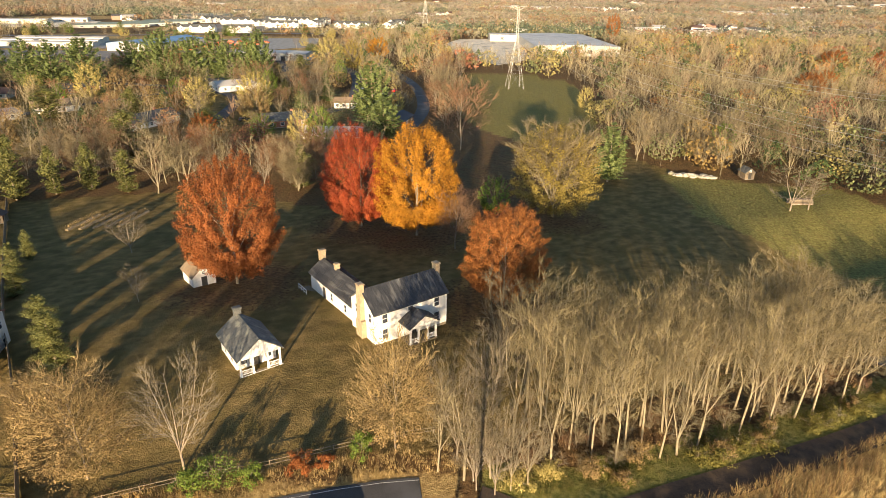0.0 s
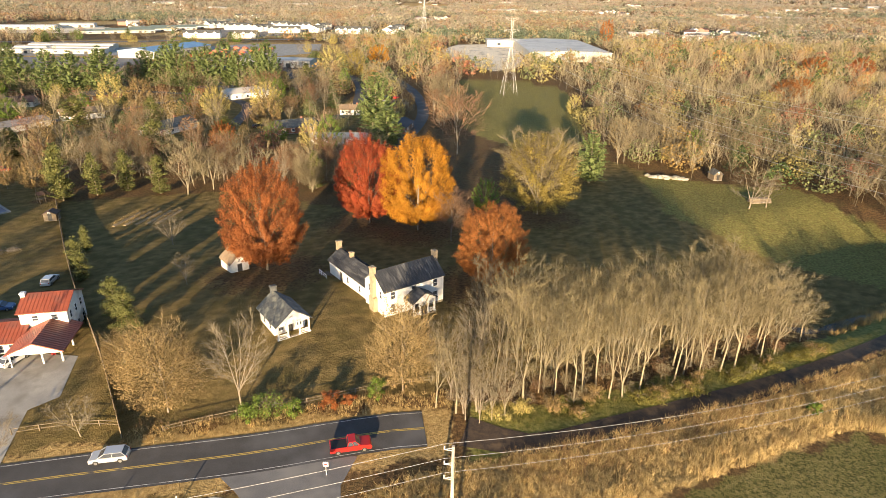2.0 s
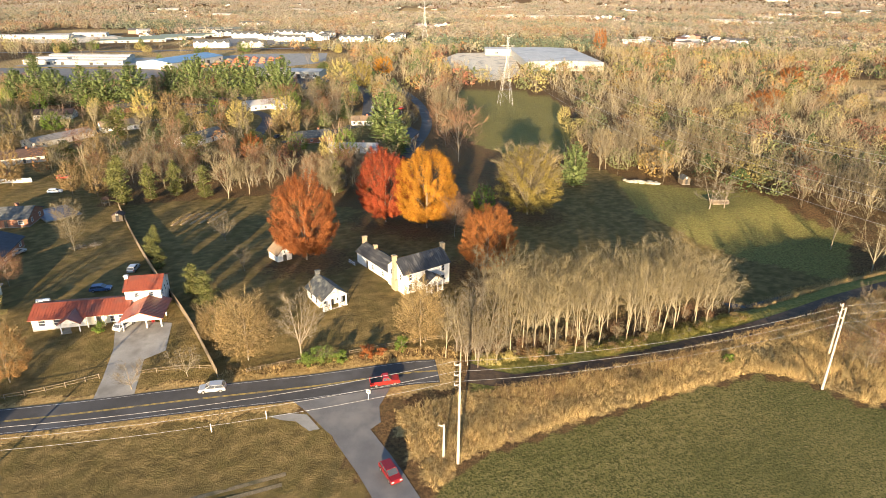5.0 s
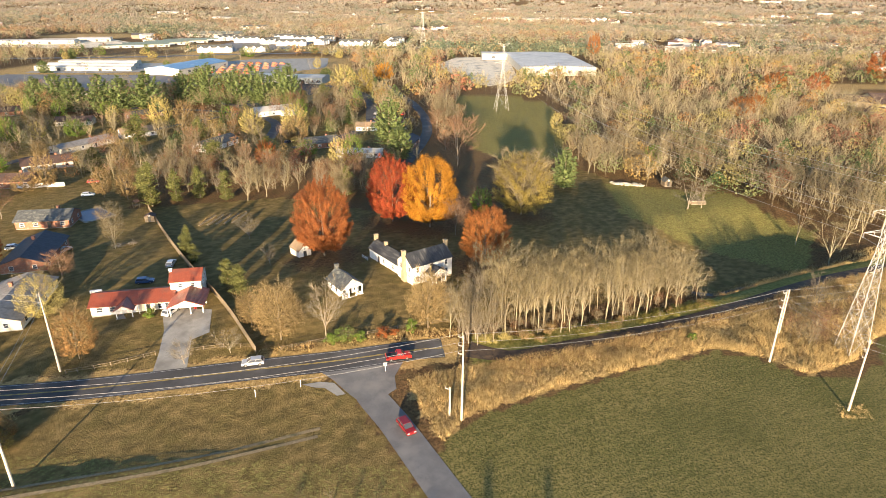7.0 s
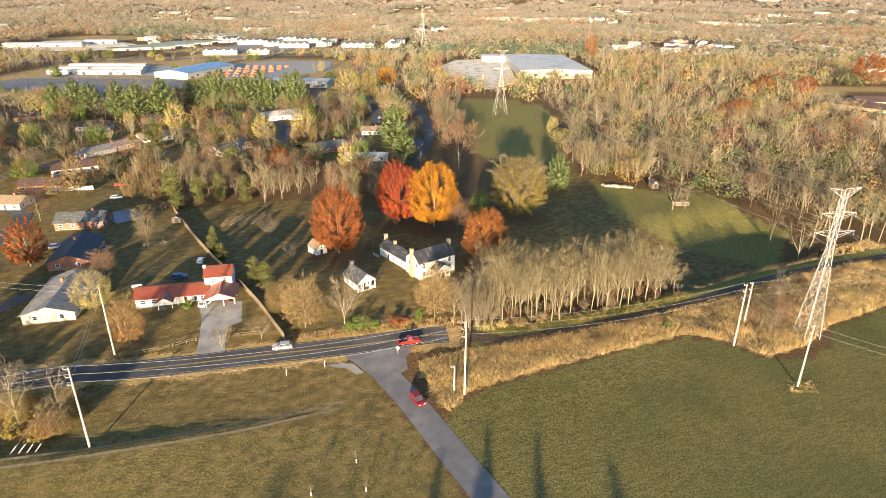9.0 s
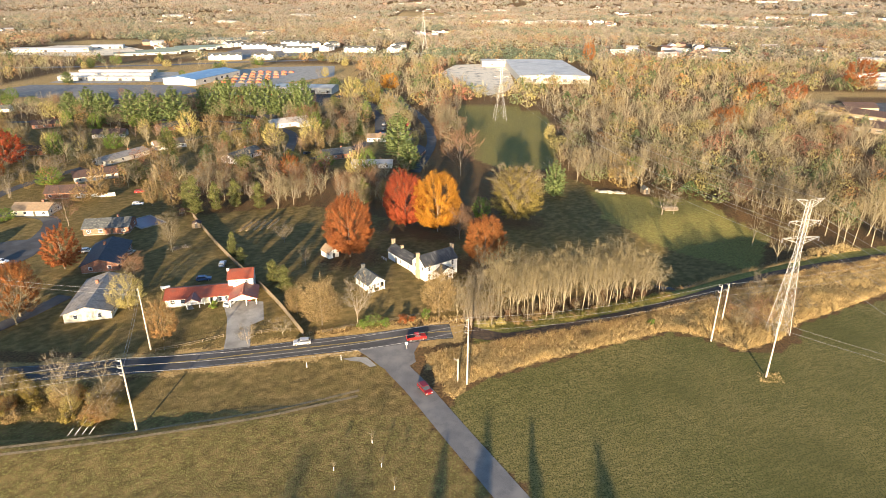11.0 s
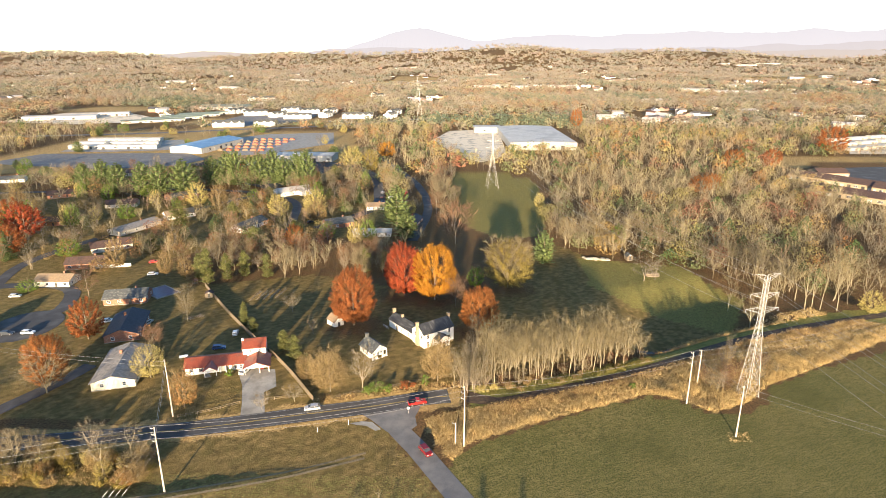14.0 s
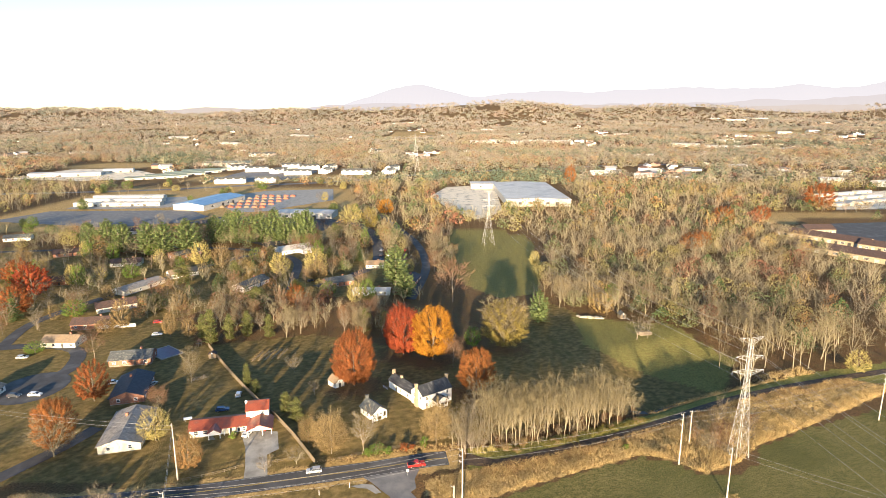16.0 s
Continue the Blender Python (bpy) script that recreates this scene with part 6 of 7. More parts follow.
# ---- far woods, joined ----
def far_woods(name, places, blades, size, label):
    """Many small trees in one mesh; each tree has its own tone. Bare trees are fans of rising branches, the others clouds of leaf sprays."""
    r2 = np.random.RandomState(len(places))
    vs, fs, cs, base = [], [], [], 0
    for style in ("bare", "round", "cone"):
        some = [p for p in places if p[5] == style]
        if not some:
            continue
        xyz = np.array([(p[0], p[1], ground_z(p[0], p[1])) for p in some])[:, None, :]
        H, W = (np.array([p[k] for p in some])[:, None] for k in (2, 3))
        tone = np.array([p[4] for p in some])
        B = blades if style == "bare" else int(blades * (3.5 if blades > 60 else 2.0 if blades > 50 else 1.0))
        n = len(some)
        az = r2.uniform(0, 6.283, (n, B))
        dirs = np.stack([np.cos(az), np.sin(az)], -1)
        if style == "bare":
            # one bole, limbs fanning up from it, and twigs set along each limb
            k = max(3, B // 8)
            own = np.tile(np.arange(B) % k, (n, 1))
            laz = 6.283 * (np.arange(k) + r2.uniform(-0.35, 0.35, (n, k))) / k
            u = r2.uniform(-0.45, 1.0, (n, k))
            reach = np.sqrt(1 - u * u * 0.9) * W / 2 * r2.uniform(0.75, 1.1, (n, k))
            foot_z = H * r2.uniform(0.18, 0.45, (n, k))
            top_z = np.maximum(foot_z + 0.1 * H, H * (0.60 + 0.40 * u))
            pick = lambda q: np.take_along_axis(q, own, 1)
            R, Z0, Z1, A0 = pick(reach), pick(foot_z), pick(top_z), pick(laz)
            t0 = r2.uniform(0.25, 0.95, (n, B))
            t1 = t0 + r2.uniform(0.12, 0.34, (n, B))
            fan = A0 + r2.normal(0, 0.5, (n, B)) * (0.3 + t0)
            ax, az0, aza = R * t0, Z0 + (Z1 - Z0) * t0 ** 1.15, A0
            sx, sz, aze = R * np.minimum(t1, 1.12), np.minimum(Z0 + (Z1 - Z0) * t1 + 0.05 * H, H * 1.02), fan
            w = size * r2.uniform(0.7, 1.2, (n, B))
            ax[:, :k], az0[:, :k], sx[:, :k], sz[:, :k], w[:, :k], aze[:, :k] = 0.0, foot_z, reach, top_z, size * 1.3, laz
            ax[:, 0], az0[:, 0], sx[:, 0], sz[:, 0], w[:, 0] = 0.0, -0.3, 0.3, H[:, 0] * 0.8, size * 2.2
            da, dirs = np.stack([np.cos(aza), np.sin(aza)], -1), np.stack([np.cos(aze), np.sin(aze)], -1)
            a = np.concatenate([xyz[..., :2] + da * ax[..., None], (xyz[..., 2] + az0)[..., None]], -1)
            e = np.concatenate([xyz[..., :2] + dirs * sx[..., None], (xyz[..., 2] + sz)[..., None]], -1)
            side = np.stack([-dirs[..., 1], dirs[..., 0], np.zeros((n, B))], -1) * w[..., None]
            fore = np.concatenate([dirs, np.zeros((n, B, 1))], -1) * w[..., None]
            quad = np.stack([a - side, a + side, a + fore, e], 2).reshape(-1, 3)
            idx = base + 4 * np.arange(n * B)[:, None]
            fs += np.concatenate([idx + np.array(q) for q in ((0, 1, 3), (1, 2, 3), (2, 0, 3))]).tolist()
        else:
            u = r2.uniform(-1, 1, (n, B))
            if style == "cone":
                q = (u + 1) / 2
                rr, zz = (1 - q) ** 0.8 * r2.uniform(0.6, 1.0, (n, B)), 0.08 + 0.9 * q
            else:
                rr, zz = np.sqrt(1 - u * u) * r2.uniform(0.5, 1.0, (n, B)), 0.52 + 0.46 * u
            c = np.concatenate([xyz[..., :2] + dirs * (rr * W / 2)[..., None], (xyz[..., 2] + zz * H)[..., None]], -1)
            s = (W * 0.46 / math.sqrt(B) * r2.uniform(0.6, 1.4, (n, B)))[..., None]
            # sprays face outwards from the crown, each a little askew
            out = np.concatenate([dirs * rr[..., None], u[..., None] * 0.8 + 0.15], -1) + r2.normal(0, 0.55 if B > 150 else 0.95, (n, B, 3))
            d1 = np.cross(out, r2.normal(0, 1, (n, B, 3)))
            d1 /= np.linalg.norm(d1, axis=-1, keepdims=True)
            d2 = np.cross(out, d1)
            d2 /= np.linalg.norm(d2, axis=-1, keepdims=True)
            quad = np.stack([c - d1 * s, c - d2 * s, c + d1 * s, c + d2 * s], 2).reshape(-1, 3)
            fs += (base + 4 * np.arange(n * B)[:, None] + np.arange(4)).tolist()
        vs.append(quad)
        cs.append(np.repeat(np.concatenate([tone, np.ones((n, 1))], 1), 4 * B, axis=0))
        base += len(quad)
    me = bpy.data.meshes.new(name)
    me.from_pydata(np.concatenate(vs).tolist(), [], fs)
    me.materials.append(WOODS)
    at = me.attributes.new("tint", 'FLOAT_COLOR', 'POINT')
    at.data.foreach_set("color", np.concatenate(cs).astype(np.float32).ravel())
    tagged(new(name, me), label, "woods", kind="stuff")


TONES = [((0.285, 0.235, 0.145), "bare", 0.31), ((0.245, 0.20, 0.132), "bare", 0.26), ((0.325, 0.268, 0.155), "bare", 0.17), ((0.28, 0.188, 0.12), "bare", 0.08),
         ((0.27, 0.225, 0.085), "round", 0.058), ((0.30, 0.20, 0.075), "round", 0.027), ((0.30, 0.145, 0.055), "round", 0.015), ((0.23, 0.10, 0.06), "round", 0.005), ((0.15, 0.16, 0.068), "round", 0.04), ((0.07, 0.10, 0.035), "cone", 0.02)]
OPEN_LAND = [SHOPS, YARD, CROP_FIELD, NEAR_GRASS, TALL_GRASS, RED_LOT, HOMES, CORRIDOR, MEADOW, *FAR_MEADOWS, *[p for _, p in PAVED.values()],
             [(46, 560), (142, 560), (150, 770), (46, 770)], [(-250, 480), (-100, 480), (-110, 540), (-150, 720), (-260, 720), (-310, 660), (-300, 500)], [(280, 250), (450, 330), (480, 480), (300, 500), (290, 430)],
             [(-700, 780), (-480, 760), (-60, 905), (-60, 945), (-210, 960), (-240, 1030), (-380, 1010), (-480, 900), (-560, 1010), (-700, 1010)], [(-460, 460), (-260, 455), (-260, 640), (-440, 640)]]
GARDEN_BELT = [(-470, 160), (-230, 165), (-140, 190), (-120, 176), (-24, 176), (-14, 215), (4, 255), (-9, 300), (-12, 420), (-60, 500), (-130, 350), (-250, 350), (-470, 440)]
BOUNDS = [(min(p[0] for p in q), max(p[0] for p in q), min(p[1] for p in q), max(p[1] for p in q)) for q in OPEN_LAND]
SITES = [(o.location.x, o.location.y) for o in bpy.data.objects if o.parent is None and o.get("category") in ("house", "commercial building", "apartment building")]


def is_open(x, y):
    for q, (x0, x1, y0, y1) in zip(OPEN_LAND, BOUNDS):
        if x0 < x < x1 and y0 < y < y1 and inside(x, y, q):
            return True
    if y < 1200:
        for key, line in STREET_WAYS.items():
            if near_line(x, y, line) < (12 if key == "highway" else 6):
                return True
    return any(abs(x - a) < 22 and abs(y - b) < 26 for a, b in SITES)


def scatter(y0, y1, cell, rng, thin=0.0, hscale=1.0, wscale=1.0, half=0.86):
    out, y = [], y0
    while y < y1:
        reach = half * (y + 130) + 20
        x = -reach
        while x < reach:
            px, py = x + rng.uniform(-0.5, 0.5) * cell * 1.2, y + rng.uniform(-0.5, 0.5) * cell * 1.2
            x += cell
            patch = noise.noise((px / 120, py / 120, 5.0))
            if rng.random() < thin + max(0, 0.25 * patch) or is_open(px, py):
                continue
            t, acc = rng.random(), 0
            # stands of colour and of evergreens
            warm = noise.noise((px / 90, py / 90, 11.0))
            if warm > 0.3 and rng.random() < 0.16:
                t = rng.uniform(0.86, 1.0)
            for tone, style, share in TONES:
                acc += share
                if t <= acc:
                    break
            k = rng.uniform(0.8, 1.2)
            H = rng.uniform(11, 19) * hscale * (0.85 if style != "bare" else 1.0)
            W = rng.uniform(7, 12) * wscale
            out.append((px, py, H, W, (tone[0] * k, tone[1] * k, tone[2] * k), style))
        y += cell
    return out


# ---- grass, weeds and shrubs ----
def grass(name, poly, per_m2, H, material, label, spread=0.5, keep=None, seed=3):
    """Tufts of standing blades over an outline on the ground."""
    r2 = np.random.RandomState(seed)
    x0, x1, y0, y1 = min(p[0] for p in poly), max(p[0] for p in poly), min(p[1] for p in poly), max(p[1] for p in poly)
    s = Shape()
    for _ in range(int((x1 - x0) * (y1 - y0) * per_m2)):
        x, y = r2.uniform(x0, x1), r2.uniform(y0, y1)
        if not inside(x, y, poly) or (keep and not keep(x, y)):
            continue
        h = H * r2.uniform(0.5, 1.25) * (0.75 + 0.6 * noise.noise((x / 6, y / 6, 1.3)))
        z = ground_z(x, y) - 0.05
        for _ in range(5):
            dx, dy = r2.normal(0, 0.16, 2)
            ex, ey = r2.normal(0, spread * 0.45, 2)
            s.spike((x + dx, y + dy, z), (x + dx + ex * h, y + dy + ey * h, z + h * r2.uniform(0.6, 1.1)), 0.026)
    return tagged(part(name, s, material), label, "grass", kind="stuff")


def bush(material, x, y, W, H, label, count=700, size=0.16):
    b = thing("bush", label, "bush", x, y, None, 0, "bushes")
    r3 = random.Random(int(x * 13 + y * 7))
    wood, ends = tree_frame(r3, H * 0.9, W * 0.9, 0.05, 9, 4, 1.3, 0.012)
    part("stem", wood, BARK, b)
    part("foliage", leaf_crown(r3, H, W, 0.0, count, size, 26, 0.2), material, b)


def road_y(x):
    return float(np.interp(x, [p[0] for p in MAIN_WAY], [p[1] for p in MAIN_WAY]))


def off_road(x, y):
    if x > 6 and y < road_y(x):
        return y < road_y(x) - 1.1
    return near_line(x, y, MAIN_WAY) > 3.7 and near_line(x, y, [(-18.5, 39), (-13.6, 32.2), (-8.3, 23.6), (-2.2, 13.5)]) > 4.2


grass("tall_dry_grass", TALL_GRASS, 4.4, 1.7, GRASS_DRY, "tall dry tan grass beside the road", 0.8, off_road)
grass("rusty_weeds", TALL_GRASS, 0.45, 1.8, GRASS_RUST, "dark rusty weeds in the tall grass", 0.6, off_road, 9)
grass("road_bank_weeds", [(2, 52), (10, 54), (24, 59), (38, 66), (54, 75), (72, 84), (94, 96), (118, 107), (160, 121), (162, 114), (118, 100), (94, 89.5), (72, 77.5), (54, 68.5), (38, 59.5), (24, 52.5), (10, 47.5)], 2.2, 2.1, GRASS_RUST, "tall brown weeds on the road bank", 0.5, off_road, 19)
grass("tall_dry_grass", [(70, 89.5), (95, 103.5), (118, 114), (150, 126), (148, 133), (112, 122), (90, 111), (70, 98)], 2.6, 1.9, GRASS_DRY, "tall dry tan grass behind the road", 0.5, off_road, 23)
grass("verge_grass", [(-95, 31.5), (-72, 35.4), (-50, 40.2), (-34, 44), (-33, 45.6), (-50, 41.6), (-72, 36.8), (-95, 33)], 3.0, 0.6, GRASS_DRY, "dry verge grass", keep=off_road)
grass("hedge_grass", [(-46, 50.8), (-28, 54.8), (-6, 61.2), (0, 62), (-2, 65.5), (-14, 62.8), (-30, 57.6), (-46, 53.8)], 5.0, 1.0, GRASS_DRY, "rank dry grass along the old fence", keep=off_road, seed=5)
grass("hedge_weeds", [(-46, 51.8), (-28, 56), (-6, 62.2), (10, 62), (10, 64), (-14, 64), (-30, 58.6), (-46, 54.8)], 1.2, 1.2, GRASS_RUST, "brown weeds along the old fence", 0.7, off_road, 6)
grass("grove_floor", [(4, 60.5), (24, 66), (38, 72.5), (54, 81.5), (64, 88), (56, 100), (30, 95), (8, 84)], 1.3, 0.9, GRASS_RUST, "brown brush under the grove", 0.8, off_road, 12)
grass("verge_growth", [(6, 57.4), (24, 63.0), (38, 69.0), (54, 76.4), (72, 86), (74, 89.5), (54, 80), (38, 72.4), (24, 66.4), (6, 61)], 3.2, 0.8, LEAF_VERGE, "olive-green growth along the road", 0.9, off_road, 31)
grass("pole_tuft", [(73, 37), (79, 37.5), (79.5, 41.5), (74, 42)], 5.0, 0.9, GRASS_DRY, "tuft of dry grass round a pole", seed=14)
grass("scrub_weeds", [(-160, 13), (-84, 16), (-84, 31), (-160, 24)], 1.4, 1.2, GRASS_DRY, "rank weeds under the scrub", 0.7, off_road, 15)
for m, x, y, W, H, text in ((LEAF_GREEN, -27.5, 57.9, 5.0, 4.2, "bright green roadside bush"), (LEAF_GREEN, -30.6, 57.0, 4.0, 2.2, "bright green roadside bush"), (LEAF_GREEN, -24.0, 58.6, 3.4, 2.4, "bright green roadside bush"),
                            (LEAF_GREEN, -12.6, 63.6, 3.6, 2.9, "round green bush by the fence"), (LEAF_RUST, -19.2, 60.4, 3.6, 2.4, "red-leaved shrub by the fence"), (LEAF_RUST, -16.4, 61.4, 2.2, 1.4, "red-leaved shrub by the fence"),
                            (LEAF_YELLOW, 5.4, 60.4, 5.0, 1.6, "low yellow roadside shrub"), (LEAF_YELLOW, 9.0, 62.6, 4.0, 1.5, "low yellow roadside shrub"), (LEAF_GREEN, -76.9, 67.4, 3.2, 2.2, "rounded green garden shrub"),
                            (LEAF_GREEN, 53.9, 65.5, 2.2, 1.6, "green bush in the dry grass"), (LEAF_VERGE, 30, 66.8, 5.0, 1.2, "low olive brush along the road"), (LEAF_VERGE, 37, 70.0, 5.5, 1.3, "low olive brush along the road"),
                            (LEAF_VERGE, 45, 73.8, 5.5, 1.3, "low olive brush along the road"), (LEAF_VERGE, 53, 77.6, 5.5, 1.2, "low olive brush along the road"), (LEAF_VERGE, 61, 81.8, 5.0, 1.2, "low olive brush along the road"),
                            (LEAF_TAN, 14, 63.2, 4.0, 2.4, "brown-leaved sapling under the grove"), (LEAF_TAN, 20, 65.6, 4.2, 2.6, "brown-leaved sapling under the grove")):
    bush(m, x, y, W, H, text, 1600, 0.10)
for i in range(22):
    bx = rng.uniform(12, 70)
    bush((LEAF_VERGE, LEAF_VERGE, LEAF_TAN)[i % 3], bx, road_y(bx) + rng.uniform(3.6, 6.5), rng.uniform(2.5, 4.5), rng.uniform(0.8, 2.0), "low olive-brown brush along the road", 900, 0.10)
for i in range(34):
    bx, by = rng.uniform(-135, -80), rng.uniform(15, 28)
    if near_line(bx, by, MAIN_WAY) > 6.5:
        bush((LEAF_OLIVE, LEAF_TAN, LEAF_YELLOW)[i % 3], bx, by, rng.uniform(3, 6), rng.uniform(1.8, 4.0), "tangled yellow-brown scrub by the street", 900, 0.15)

FAR_TONES = [(0.29, 0.185, 0.095), (0.30, 0.235, 0.11), (0.135, 0.155, 0.075), (0.095, 0.125, 0.066), (0.26, 0.135, 0.080), (0.33, 0.28, 0.14), (0.34, 0.17, 0.06)]


def fuzzy(places):
    """Trees so far off that a bare crown is only a haze of twigs."""
    r4, out = random.Random(44), []
    for x, y, H, W, tone, style in places:
        # clearings with fields and houses
        if noise.noise((x / 150, y / 210, 21.0)) > 0.40:
            continue
        stand = noise.noise((x / 170, y / 240, 3.0)) + r4.gauss(0, 0.12)
        if style == "bare" and (stand > 0.16 or stand < -0.28):
            tone = r4.choice(FAR_TONES[:2] + FAR_TONES[4:]) if stand > 0 else r4.choice((FAR_TONES[2], FAR_TONES[3], FAR_TONES[5]))
        k = 0.86 + 0.20 * noise.noise((x / 90, y / 130, 8.0)) + r4.uniform(-0.06, 0.06)
        # distance haze put into the tint: tones fade paler and greyer with y
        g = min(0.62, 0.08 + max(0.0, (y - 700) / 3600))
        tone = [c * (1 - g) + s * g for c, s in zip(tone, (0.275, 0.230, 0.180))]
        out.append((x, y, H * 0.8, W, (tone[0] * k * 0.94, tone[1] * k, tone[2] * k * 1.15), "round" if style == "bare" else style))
    return out


rngw = random.Random(5)
right_woods = [p for p in scatter(150, 420, 8.2, rngw, 0.08, 0.86, 1.5) if p[0] > 40 or p[1] > 330]
garden_woods = []
while len(garden_woods) < 300:
    x, y = rngw.uniform(-460, -20), rngw.uniform(165, 310)
    if x < -0.86 * (y + 130) or not inside(x, y, GARDEN_BELT) or any(abs(x - a) < 13 and abs(y - b) < 15 for a, b in SITES):
        continue
    if any(near_line(x, y, s) < 5 for s in STREET_WAYS.values()) or any(inside(x, y, q) for _, q in PAVED.values()):
        continue
    tone, style = rngw.choice([(t[0], t[1]) for t in TONES[:4]] * 4 + [(t[0], t[1]) for t in TONES[4:]])
    k = rngw.uniform(0.8, 1.15)
    garden_woods.append((x, y, rngw.uniform(7, 12.5), rngw.uniform(6, 10.5), tuple(c * k for c in tone), style))
far_woods("near_woods", right_woods + garden_woods, 112, 0.056, "mixed autumn woods of bare and coloured trees")
far_woods("middle_woods", scatter(420, 760, 9.0, rngw, 0.08, 0.88, 1.5), 52, 0.10, "mixed autumn woods, mostly bare")
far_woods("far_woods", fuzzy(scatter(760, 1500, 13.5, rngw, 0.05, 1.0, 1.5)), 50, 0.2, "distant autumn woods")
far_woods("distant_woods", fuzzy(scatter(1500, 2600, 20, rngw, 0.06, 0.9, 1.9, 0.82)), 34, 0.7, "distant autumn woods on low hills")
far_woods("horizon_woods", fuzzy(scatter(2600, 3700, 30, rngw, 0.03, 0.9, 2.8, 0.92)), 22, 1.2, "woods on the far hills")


def far_houses():
    """Hundreds of small gabled houses in the clearings of the far woods."""
    r5 = random.Random(8)
    s, tint, made = Shape(), [], 0
    while made < 190:
        y = r5.uniform(800, 2900)
        x = r5.uniform(-0.8, 0.8) * (y + 130)
        if noise.noise((x / 150, y / 210, 21.0)) < 0.36 or is_open(x, y):
            continue
        made += 1
        z, a = ground_z(x, y), r5.uniform(0, 3.14)
        c, d = math.cos(a), math.sin(a)
        L, D, h, rise = r5.uniform(7, 13), r5.uniform(4.5, 6.5), r5.uniform(3.4, 6.0), r5.uniform(2.0, 3.2)

        def at_(u, v, w):
            return (x + u * c - v * d, y + u * d + v * c, z + w)
        wall = r5.choice(((0.62, 0.60, 0.56), (0.55, 0.50, 0.42), (0.34, 0.20, 0.15), (0.66, 0.65, 0.63)))
        roof = r5.choice(((0.10, 0.10, 0.105), (0.20, 0.17, 0.15), (0.14, 0.085, 0.07), (0.34, 0.33, 0.32)))
        for quad, tone in (((at_(-L, -D, -1), at_(L, -D, -1), at_(L, -D, h), at_(-L, -D, h)), wall), ((at_(L, D, -1), at_(-L, D, -1), at_(-L, D, h), at_(L, D, h)), wall),
                           ((at_(L, -D, -1), at_(L, D, -1), at_(L, D, h), at_(L, 0, h + rise), at_(L, -D, h)), wall), ((at_(-L, D, -1), at_(-L, -D, -1), at_(-L, -D, h), at_(-L, 0, h + rise), at_(-L, D, h)), wall),
                           ((at_(-L - 0.5, -D - 0.6, h - 0.2), at_(L + 0.5, -D - 0.6, h - 0.2), at_(L + 0.5, 0, h + rise), at_(-L - 0.5, 0, h + rise)), roof),
                           ((at_(L + 0.5, D + 0.6, h - 0.2), at_(-L - 0.5, D + 0.6, h - 0.2), at_(-L - 0.5, 0, h + rise), at_(L + 0.5, 0, h + rise)), roof)):
            s.quad(*quad)
            tint += [(*tone, 1)] * len(quad)
    ob = part("far_houses", s, HOUSE_TONES)
    col = ob.data.attributes.new("tint", 'FLOAT_COLOR', 'POINT')
    col.data.foreach_set("color", np.array(tint, dtype=np.float32).ravel())
    tagged(ob, "small pale gabled houses scattered through distant woods", "houses", kind="stuff")


far_houses()

# ---- poles, wires, fences, cars ----
def utility_pole(x, y, H, turn, label="weathered wooden utility pole", arms=3):
    p = thing("utility_pole", label, "utility pole", x, y, None, turn, "utility poles")
    s = Shape()
    for i in range(4):
        s.tube((0, 0, -0.5 + (H + 0.5) * i / 4), (0, 0, -0.5 + (H + 0.5) * (i + 1) / 4), 0.26 - 0.03 * i, 0.26 - 0.03 * (i + 1), 8, i == 3)
    part("shaft", s, WOOD_POLE, p)
    for i in range(arms):
        z = H - 0.25 - 1.75 * i
        b = part("bracket", Shape().tube((0, 0, z - 0.35), (-0.85, 0, z), 0.06, 0.05, 6).tube((0, 0, z), (-0.85, 0, z), 0.04, 0.04, 6), STEEL, p)
        ins = Shape()
        for k in range(4):
            ins.tube((-0.85, 0, z + 0.12 * k), (-0.85, 0, z + 0.12 * k + 0.07), 0.09, 0.06, 8)
        part("insulator", ins, PORCELAIN, b)
    return p


def cable(a, b, sag, r=0.023, label="slack overhead power cable"):
    s, n = Shape(), 14
    pts = []
    for i in range(n + 1):
        t = i / n
        p = Vector(a).lerp(Vector(b), t)
        p.z -= sag * 4 * t * (1 - t)
        pts.append(p)
    s.path(pts, r)
    return tagged(part("power_cable", s, CABLE), label, "cable", "power cables")


POLES = [(-163, -10, 18.4), (-73.6, 13.1, 18.4), (-0.7, 33.3, 18.6), (67.9, 56.7, 17.5), (150, 86, 18)]
for x, y, H in POLES:
    utility_pole(x, y, H, 16)
for (x0, y0, h0), (x1, y1, h1) in zip(POLES, POLES[1:]):
    for i in range(3):
        cable((x0 - 0.85, y0, ground_z(x0, y0) + h0 + 0.2 - 1.75 * i), (x1 - 0.85, y1, ground_z(x1, y1) + h1 + 0.2 - 1.75 * i), 2.0)
utility_pole(-86.0, 45.5, 18.6, 100, arms=2)
utility_pole(75.5, 39.7, 16.2, 20)
utility_pole(75.8, 69.2, 12.0, 20, arms=2)
utility_pole(-3.0, 34.5, 6.5, 0, "short old wooden pole", 1)
for z in (18.4, 17.0):
    cable((-86, 45.5, z), (-175, 62, z), 1.5)
    cable((-86, 45.5, z), (-73.6, 13.1, z - 0.5), 0.6)
for z in (15.8, 14.2):
    cable((75.5, 39.7, z), (67.9, 56.7, z + 0.5), 0.3)
    cable((75.5, 39.7, z), (175, -20, z), 2.5)


